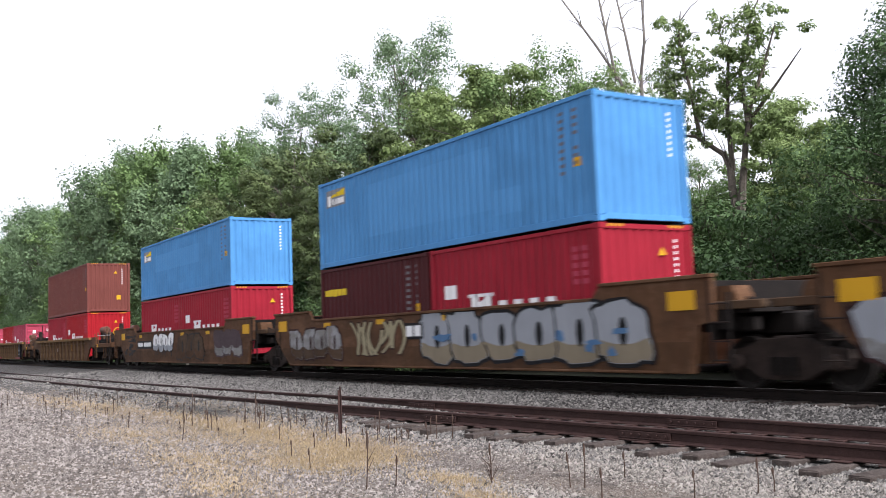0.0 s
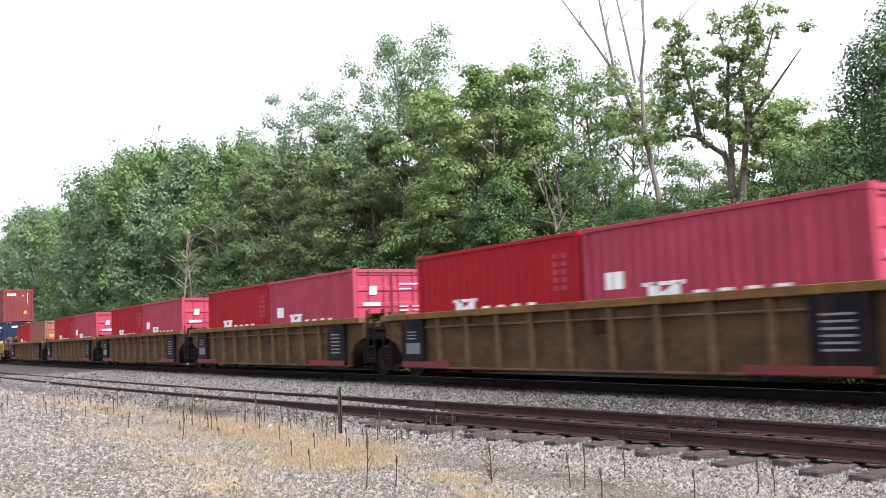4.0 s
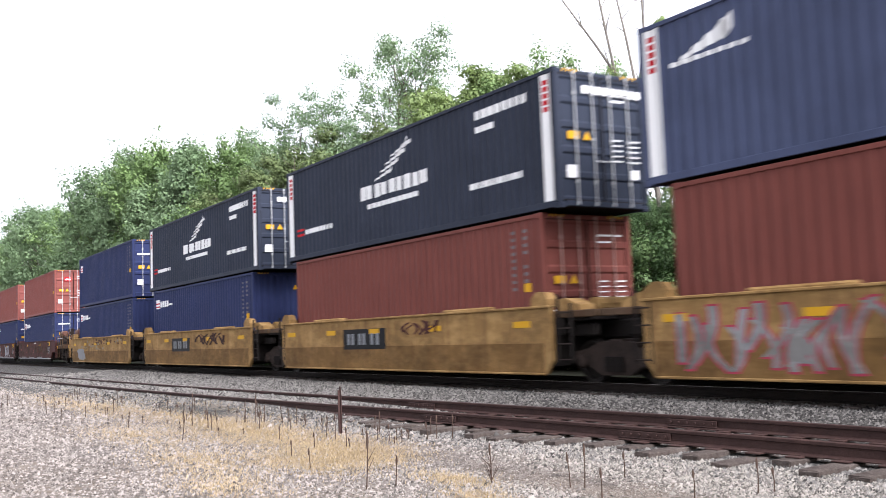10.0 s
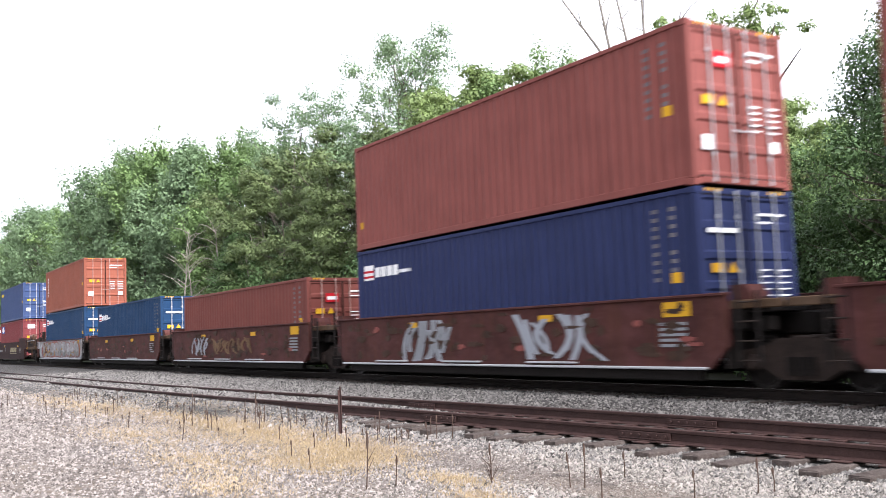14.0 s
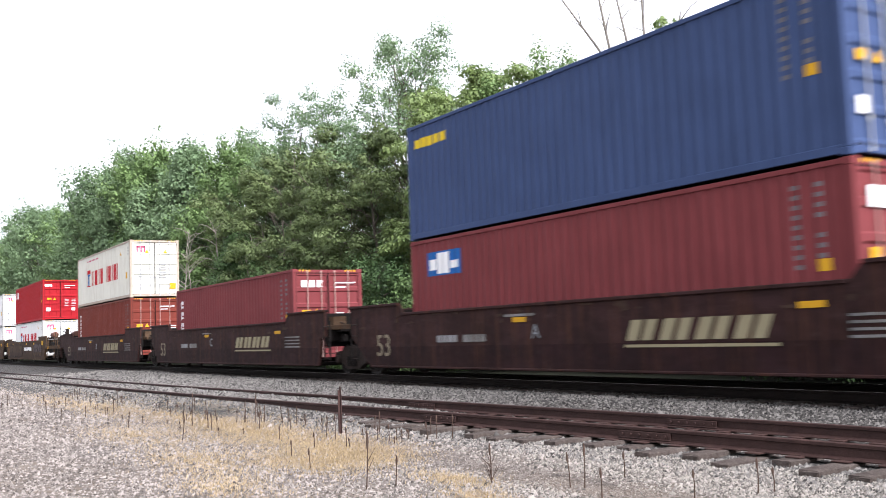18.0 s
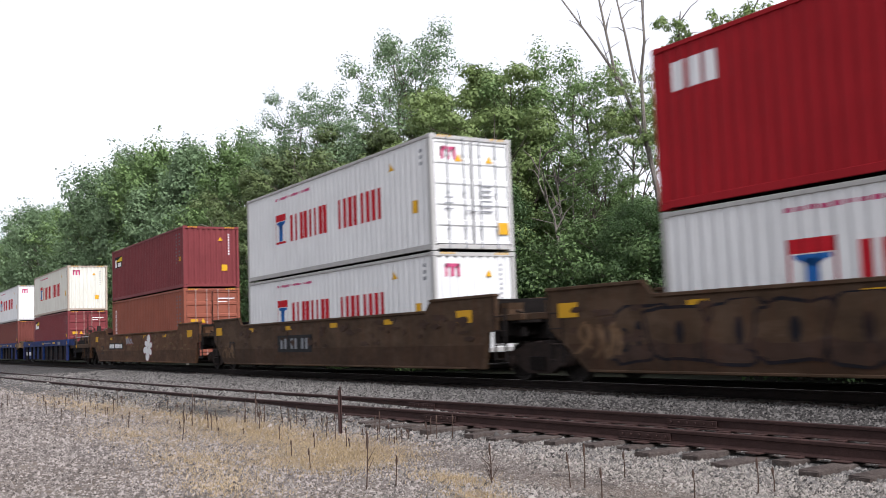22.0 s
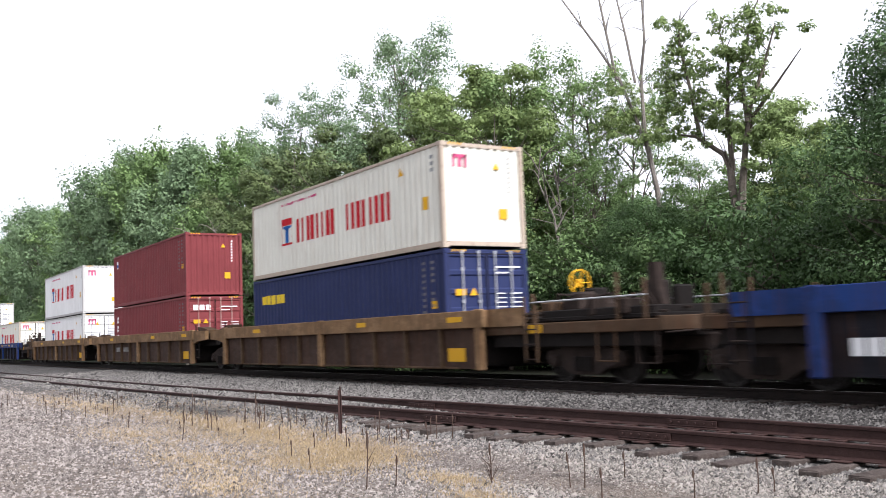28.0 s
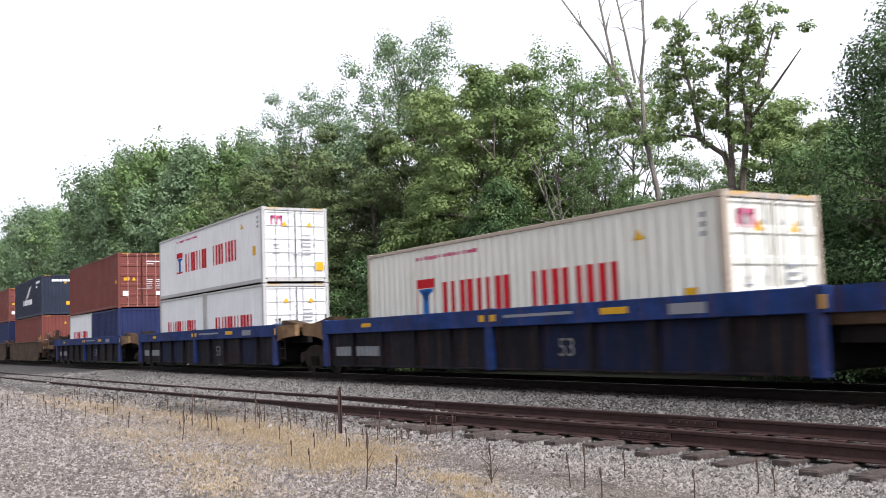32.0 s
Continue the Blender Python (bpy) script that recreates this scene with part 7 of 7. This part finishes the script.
dead_sapling(-67.2, 20.7, 10.4, 2, 1, 0.7)
dead_sapling(-63.0, 21.6, 11.2, 3, 2, 2.2)
dead_sapling(-29.0, 24.2, 9.0, 3, 3, 1.4, "deadwood")

# a dead tree with bare bleached limbs
dead = thing("dead_tree", pose(-26.8, 27, ground_z(-26.8, 27) - 0.1), "dead tree with bare bleached grey limbs", "tree", "trees behind the line")


def bough(rows, y0, radii, rnd, twigs=0, off=(0, 0)):
    """A limb through (x, z) points near depth y0, with fine twigs."""
    pts = [(x - off[0], rnd.uniform(-0.25, 0.25) + y0 - off[1], z) for x, z in rows]
    sh = Shape().tube(pts, radii, 6)
    for k in range(twigs):
        i = rnd.randint(1, len(pts) - 2)
        a = Vector(pts[i]).lerp(Vector(pts[i + 1]), rnd.random())
        d = Vector((rnd.gauss(0, 1), rnd.gauss(0, 1), rnd.uniform(0.2, 1.4))).normalized() * rnd.uniform(0.4, 1.5)
        sh.tube([tuple(a), tuple(a + d * 0.5 + Vector((0, 0, 0.1))), tuple(a + d)], [0.022, 0.014, 0.005], 4)
    return sh


brnd = random.Random(3)
part("trunk", bough([(-26.5, 0.0), (-26.6, 4.0), (-26.7, 7.0), (-27.3, 8.9), (-28.6, 11.8), (-29.7, 13.6), (-31.7, 16.2), (-32.6, 17.4)], 27, [0.11, 0.10, 0.09, 0.08, 0.065, 0.05, 0.03, 0.013], brnd, 18, (-26.8, 27)).mesh("trunk"), "deadwood", dead)
part("limb", bough([(-28.6, 11.8), (-29.1, 13.9), (-29.5, 15.7), (-29.8, 17.2)], 27, [0.06, 0.05, 0.035, 0.012], brnd, 10, (-26.8, 27)).mesh("limb"), "deadwood", dead)
part("limb", bough([(-26.7, 6.6), (-27.3, 9.6), (-27.5, 11.7), (-27.0, 13.0), (-27.1, 14.7), (-27.2, 16.5)], 27, [0.095, 0.08, 0.065, 0.05, 0.035, 0.013], brnd, 14, (-26.8, 27)).mesh("limb"), "deadwood", dead)
part("limb", bough([(-27.5, 11.4), (-28.0, 13.5), (-28.5, 15.1), (-28.9, 16.6)], 27, [0.055, 0.045, 0.03, 0.012], brnd, 9, (-26.8, 27)).mesh("limb"), "deadwood", dead)
# a leaning, forked tree, half dead, with tufts of leaves at the top
fork = thing("forked_tree", pose(-20.9, 25, ground_z(-20.9, 25) - 0.1), "forked half-dead tree with pale trunk and tufts of leaves", "tree", "trees behind the line")
O = (-20.9, 25)
part("trunk", bough([(-20.8, 0.0), (-20.9, 3.3), (-21.0, 4.7), (-20.8, 6.2), (-20.6, 7.5), (-20.4, 8.4), (-19.4, 9.3), (-18.3, 10.1)], 25, [0.20, 0.18, 0.16, 0.12, 0.09, 0.07, 0.04, 0.015], brnd, 3, O).mesh("trunk"), "bark", fork)
part("limb", bough([(-21.0, 4.7), (-21.2, 6.2), (-21.5, 6.9), (-21.8, 7.4), (-22.8, 8.2), (-23.5, 8.4)], 25, [0.14, 0.13, 0.12, 0.10, 0.07, 0.03], brnd, 6, O).mesh("limb"), "bark", fork)
part("limb", bough([(-20.6, 7.5), (-20.3, 8.7), (-19.9, 9.9), (-19.3, 11.2)], 25, [0.08, 0.07, 0.05, 0.015], brnd, 5, O).mesh("limb"), "bark", fork)
part("limb", bough([(-20.4, 8.2), (-20.9, 10.0), (-20.4, 11.4), (-20.0, 12.0)], 25, [0.08, 0.06, 0.04, 0.015], brnd, 6, O).mesh("limb"), "bark", fork)
part("limb", bough([(-21.4, 6.8), (-21.4, 8.6), (-21.3, 10.5), (-21.5, 11.8)], 25, [0.10, 0.07, 0.05, 0.015], brnd, 6, O).mesh("limb"), "bark", fork)
part("limb", bough([(-22.8, 8.2), (-23.1, 9.8), (-23.3, 11.8), (-23.2, 12.8)], 25, [0.08, 0.06, 0.05, 0.015], brnd, 6, O).mesh("limb"), "bark", fork)
TUFTS = [(-20.4, 11.6, 0.95), (-21.2, 11.5, 0.7), (-19.6, 11.0, 0.7), (-20.2, 10.6, 0.6), (-20.9, 10.5, 0.45), (-23.3, 12.2, 0.4), (-23.5, 11.5, 0.45), (-23.3, 10.8, 0.5), (-22.4, 10.1, 0.75), (-21.7, 9.7, 0.75),
         (-22.9, 9.4, 0.75), (-21.5, 8.9, 0.6), (-23.8, 10.1, 0.5), (-20.4, 9.5, 0.5), (-20.0, 8.7, 0.6), (-21.1, 8.3, 0.5), (-22.3, 8.5, 0.65), (-24.1, 9.2, 0.55), (-19.7, 8.0, 0.45), (-20.4, 7.4, 0.5), (-23.4, 8.3, 0.5)]
trnd = random.Random(8)


def tufts(spots, at, parent, leaves, seed):
    """Leaf tufts round a half-dead tree's limbs."""
    cen, rad, axes = [], [], []
    for x, z, size in spots:
        for k in range(13):
            g = Vector((trnd.gauss(0, 0.62), trnd.gauss(0, 0.75), trnd.gauss(0, 0.52))) * size
            cen.append((x - at[0] + g.x, g.y, z + g.z)), rad.append(trnd.uniform(0.12, 0.34)), axes.append((0, 0, 1))
    part("crown", leaf_cloud("crown", cen, rad, axes, leaves, 0.11, seed, "leaf_light", 0.6, 0.2), "leaf_light", parent)


tufts(TUFTS, (-20.9, 25), fork, 15000, 21)
tufts([(-28.1, 11.0, 0.8), (-29.0, 10.6, 0.7), (-27.6, 10.3, 0.7), (-27.3, 9.4, 0.6), (-28.4, 9.9, 0.6), (-26.5, 9.0, 0.5), (-29.4, 9.9, 0.5)], (-26.8, 27), dead, 4500, 22)

# ---- loose stones, dry grass and weeds in the yard ----
def stones(name, count, seed, region, size, material, grow=0.0):
    """Angular stones scattered over the ground, as one mesh."""
    rng = np.random.default_rng(seed)
    base = np.array([(1, 0.05, -0.2), (-0.35, 1, -0.2), (-0.75, -0.8, -0.2), (0.05, 0.1, 0.85)], float)
    tri = np.array([(0, 1, 3), (1, 2, 3), (2, 0, 3)])
    xy = region(rng, count)
    n = len(xy)
    z = np.array([ground_z(a, b) for a, b in xy])
    ang = rng.uniform(0, 2 * np.pi, n)
    s = (size + grow * np.hypot(xy[:, 0], xy[:, 1])) * np.exp(rng.normal(0, 0.30, n))
    v = base[None] + rng.uniform(-0.35, 0.35, (n, 4, 3)) * np.array([1, 1, 0.5])
    v *= np.stack([s, s * rng.uniform(0.7, 1, n), s * rng.uniform(0.6, 1.0, n)], 1)[:, None]
    c, si = np.cos(ang)[:, None], np.sin(ang)[:, None]
    vx, vy = v[..., 0] * c - v[..., 1] * si, v[..., 0] * si + v[..., 1] * c
    v = np.stack([vx + xy[:, 0:1], vy + xy[:, 1:2], v[..., 2] + z[:, None] + s[:, None] * 0.12], 2).reshape(-1, 3)
    f = (tri[None] + 4 * np.arange(n)[:, None, None]).reshape(-1)
    me = bpy.data.meshes.new(name)
    me.vertices.add(len(v))
    me.vertices.foreach_set("co", v.astype(np.float32).ravel())
    me.loops.add(len(f))
    me.loops.foreach_set("vertex_index", f.astype(np.int32))
    me.polygons.add(len(f) // 3)
    me.polygons.foreach_set("loop_start", np.arange(0, len(f), 3, dtype=np.int32))
    me.update(calc_edges=True)
    me.materials.append(M[material])
    return new(name, me)


def yard(rng, n):
    d = 5.6 + 36 * rng.random(n) ** 1.7 + rng.normal(0, 0.45, n)
    a = rng.uniform(0.50, 1.56, n) + rng.normal(0, 0.03, n)
    xy = np.stack([-d * np.sin(a), d * np.cos(a)], 1)
    return xy[(xy[:, 1] < np.array([siding_y(a) for a in xy[:, 0]]) - 1.45) & (xy[:, 1] > 0.5)]


def bed(rng, n):
    x = -4.5 - 46 * rng.random(n) ** 1.5
    low = np.array([siding_y(a) for a in x]) - 1.9
    y = low + rng.random(n) * (12.6 - low)
    keep = np.array([abs(abs(b - siding_y(a)) - 0.722) > 0.11 for a, b in zip(x, y)])
    return np.stack([x, y], 1)[keep]


tagged(stones("gravel", 165000, 31, yard, 0.009, "stone", 0.0009), "pale crushed limestone gravel scattered over the yard", "gravel", kind="stuff")
tagged(stones("ballast_stones", 105000, 32, bed, 0.014, "ballast_stone", 0.0006), "angular grey ballast stones round the tracks", "ballast", kind="stuff")


def verge(rng, n):
    """The strip of coarse pale pebbles beside the siding."""
    x = rng.normal(-6.6, 2.0, n)
    y = np.array([siding_y(a) for a in x]) - 1.25 - np.abs(rng.normal(0, 1.5, n))
    return np.stack([x, y], 1)


tagged(stones("pebbles", 26000, 33, verge, 0.017, "pebble"), "coarse cream-white pebbles beside the siding", "pebbles", kind="stuff")


def blades(name, count, seed, spots, height, material, wide=0.006):
    rng = np.random.default_rng(seed)
    sp = np.array(spots)
    k = rng.choice(len(sp), count, p=sp[:, 4] / sp[:, 4].sum())
    x = sp[k, 0] + rng.normal(0, 1, count) * sp[k, 2]
    y = sp[k, 1] + rng.normal(0, 1, count) * sp[k, 3]
    z = np.array([ground_z(a, b) for a, b in zip(x, y)])
    h = height * rng.uniform(0.3, 1.2, count)
    az = rng.uniform(0, 2 * np.pi, count)
    lean = rng.uniform(0.1, 0.9, count) * h
    p0 = np.stack([x, y, z - 0.01], 1)
    side = np.stack([-np.sin(az), np.cos(az), 0 * az], 1) * wide
    out = np.stack([np.cos(az) * lean, np.sin(az) * lean, h], 1)
    v = np.stack([p0 - side, p0 + side, p0 + out * 0.6 + side * 0.7, p0 + out * np.array([1.15, 1.15, 0.95])], 1).reshape(-1, 3)
    me = bpy.data.meshes.new(name)
    me.vertices.add(4 * count)
    me.vertices.foreach_set("co", v.astype(np.float32).ravel())
    me.loops.add(4 * count)
    me.loops.foreach_set("vertex_index", np.arange(4 * count, dtype=np.int32))
    me.polygons.add(count)
    me.polygons.foreach_set("loop_start", np.arange(0, 4 * count, 4, dtype=np.int32))
    me.update(calc_edges=True)
    me.materials.append(M[material])
    return new(name, me)


PATCHES = [(-34, 5.5, 4.0, 0.35, 0.7), (-29.4, 5.5, 2.5, 0.35, 1.1), (-24.5, 5.7, 2.0, 0.40, 1.9), (-20.2, 6.2, 1.6, 0.38, 2.0), (-17.6, 6.0, 1.1, 0.42, 2.0), (-15.6, 6.1, 1.0, 0.45, 2.2), (-13.0, 6.1, 0.9, 0.38, 2.2),
           (-11.7, 6.0, 0.6, 0.35, 1.4), (-11.8, 5.2, 0.8, 0.30, 1.2), (-9.1, 5.8, 0.4, 0.16, 0.45), (-13.0, 4.2, 1.0, 0.35, 0.8), (-17.8, 4.5, 1.6, 0.4, 0.9), (-10.6, 3.7, 0.7, 0.3, 0.5), (-8.0, 5.4, 0.3, 0.14, 0.3)]
tagged(blades("dry_grass", 98000, 41, PATCHES, 0.05, "straw", 0.0036), "low straw-yellow dried grass in patches on the gravel", "grass", kind="stuff")


def weed(x, y, h, seed, bushy=0):
    rnd = random.Random(seed)
    sh = Shape()
    z0 = ground_z(x, y) - 0.02
    top = Vector((rnd.uniform(-0.08, 0.08) * h, rnd.uniform(-0.08, 0.08) * h, h))
    sh.tube([(0, 0, 0), tuple(top * 0.5 + Vector((0.01, 0, 0))), tuple(top)], [0.008, 0.006, 0.004], 5)
    sh.tube([tuple(top * 0.72), tuple(top * 0.86), tuple(top)], [0.009, 0.014, 0.005], 5)
    for k in range(bushy):
        a = top * rnd.uniform(0.05, 0.6)
        d = Vector((rnd.uniform(-1, 1), rnd.uniform(-1, 1), rnd.uniform(0.6, 1.6))).normalized() * h * rnd.uniform(0.3, 0.55)
        sh.tube([tuple(a), tuple(a + d)], [0.004, 0.002], 4)
    w = thing("dead_weed", pose(x, y, z0), "dark dried weed stalk standing in the gravel", "weed", "dead weeds")
    part("stalk", sh.mesh("stalk"), "weed", w)


for k, (x, y, h, bu) in enumerate([(-17.3, 6.4, 0.45, 0), (-17.0, 6.5, 0.55, 0), (-16.2, 4.9, 0.42, 0), (-12.5, 5.3, 0.26, 0), (-11.2, 5.0, 0.28, 0), (-9.3, 4.8, 0.62, 2), (-9.2, 5.1, 0.36, 0), (-7.7, 6.3, 0.40, 0),
                                   (-7.6, 6.4, 0.48, 0), (-8.6, 5.95, 0.45, 9), (-7.0, 6.1, 0.34, 0), (-6.4, 6.7, 0.30, 0), (-6.0, 7.1, 0.36, 0), (-5.9, 7.2, 0.26, 0), (-13.6, 6.5, 0.42, 0), (-7.6, 6.95, 0.30, 0)]):
    weed(x, y, h, k, bu)
wr = random.Random(9)
for k in range(120):
    x = -11.5 - 20 * wr.random() ** 1.2
    weed(x, siding_y(x) - 1.5 - abs(wr.gauss(0, 0.85)), wr.uniform(0.12, 0.38), 100 + k, wr.choice((0, 0, 0, 2)))
stake = thing("steel_stake", pose(-14.0, 6.8, ground_z(-14.0, 6.8) - 0.05), "rusty steel stake standing in the gravel", "stake")
part("shaft", Shape().plate([(-0.035, 0), (0.035, 0), (0.030, 0.72), (0.012, 0.80), (-0.02, 0.80), (-0.035, 0.70)], -0.006, 0.006).plate([(-0.006, 0), (0.006, 0), (0.006, 0.74), (-0.006, 0.74)], -0.045, 0.0).mesh("shaft"), "rail", stake)


# ---- the moves ----
def run(t):
    """How far the train has come at t seconds."""
    q = (t - 16) / 16
    return 18.1841 * t + 0.7083 * (q * q - 1) - 1.0933 * (q ** 3 - q)


def motions():
    for ob, x0, z in TRAIN:
        walk(ob, [(t, pose(x0 + run(t), MAIN_Y, z)) for t in range(0, 33, 4)])
    for ws, x0, k in WHEELSETS:
        # each wheel turns while it rolls past the yard, and is keyed there
        seen = [i for i in range(0, 961) if -62 < x0 + run(i / 30) < -3]
        rows = [(0, pose(k, 0, 0.42))]
        for i in seen:
            a = math.degrees((run(i / 30) - run(seen[0] / 30)) / 0.42)
            if i / 30 > rows[-1][0]:
                rows.append((i / 30, pose(k, 0, 0.42, 0, a % 360, 0)))
        last = rows[-1][1]
        if rows[-1][0] < 32:
            rows.append((32, last))
        walk(ws, rows)


motions()
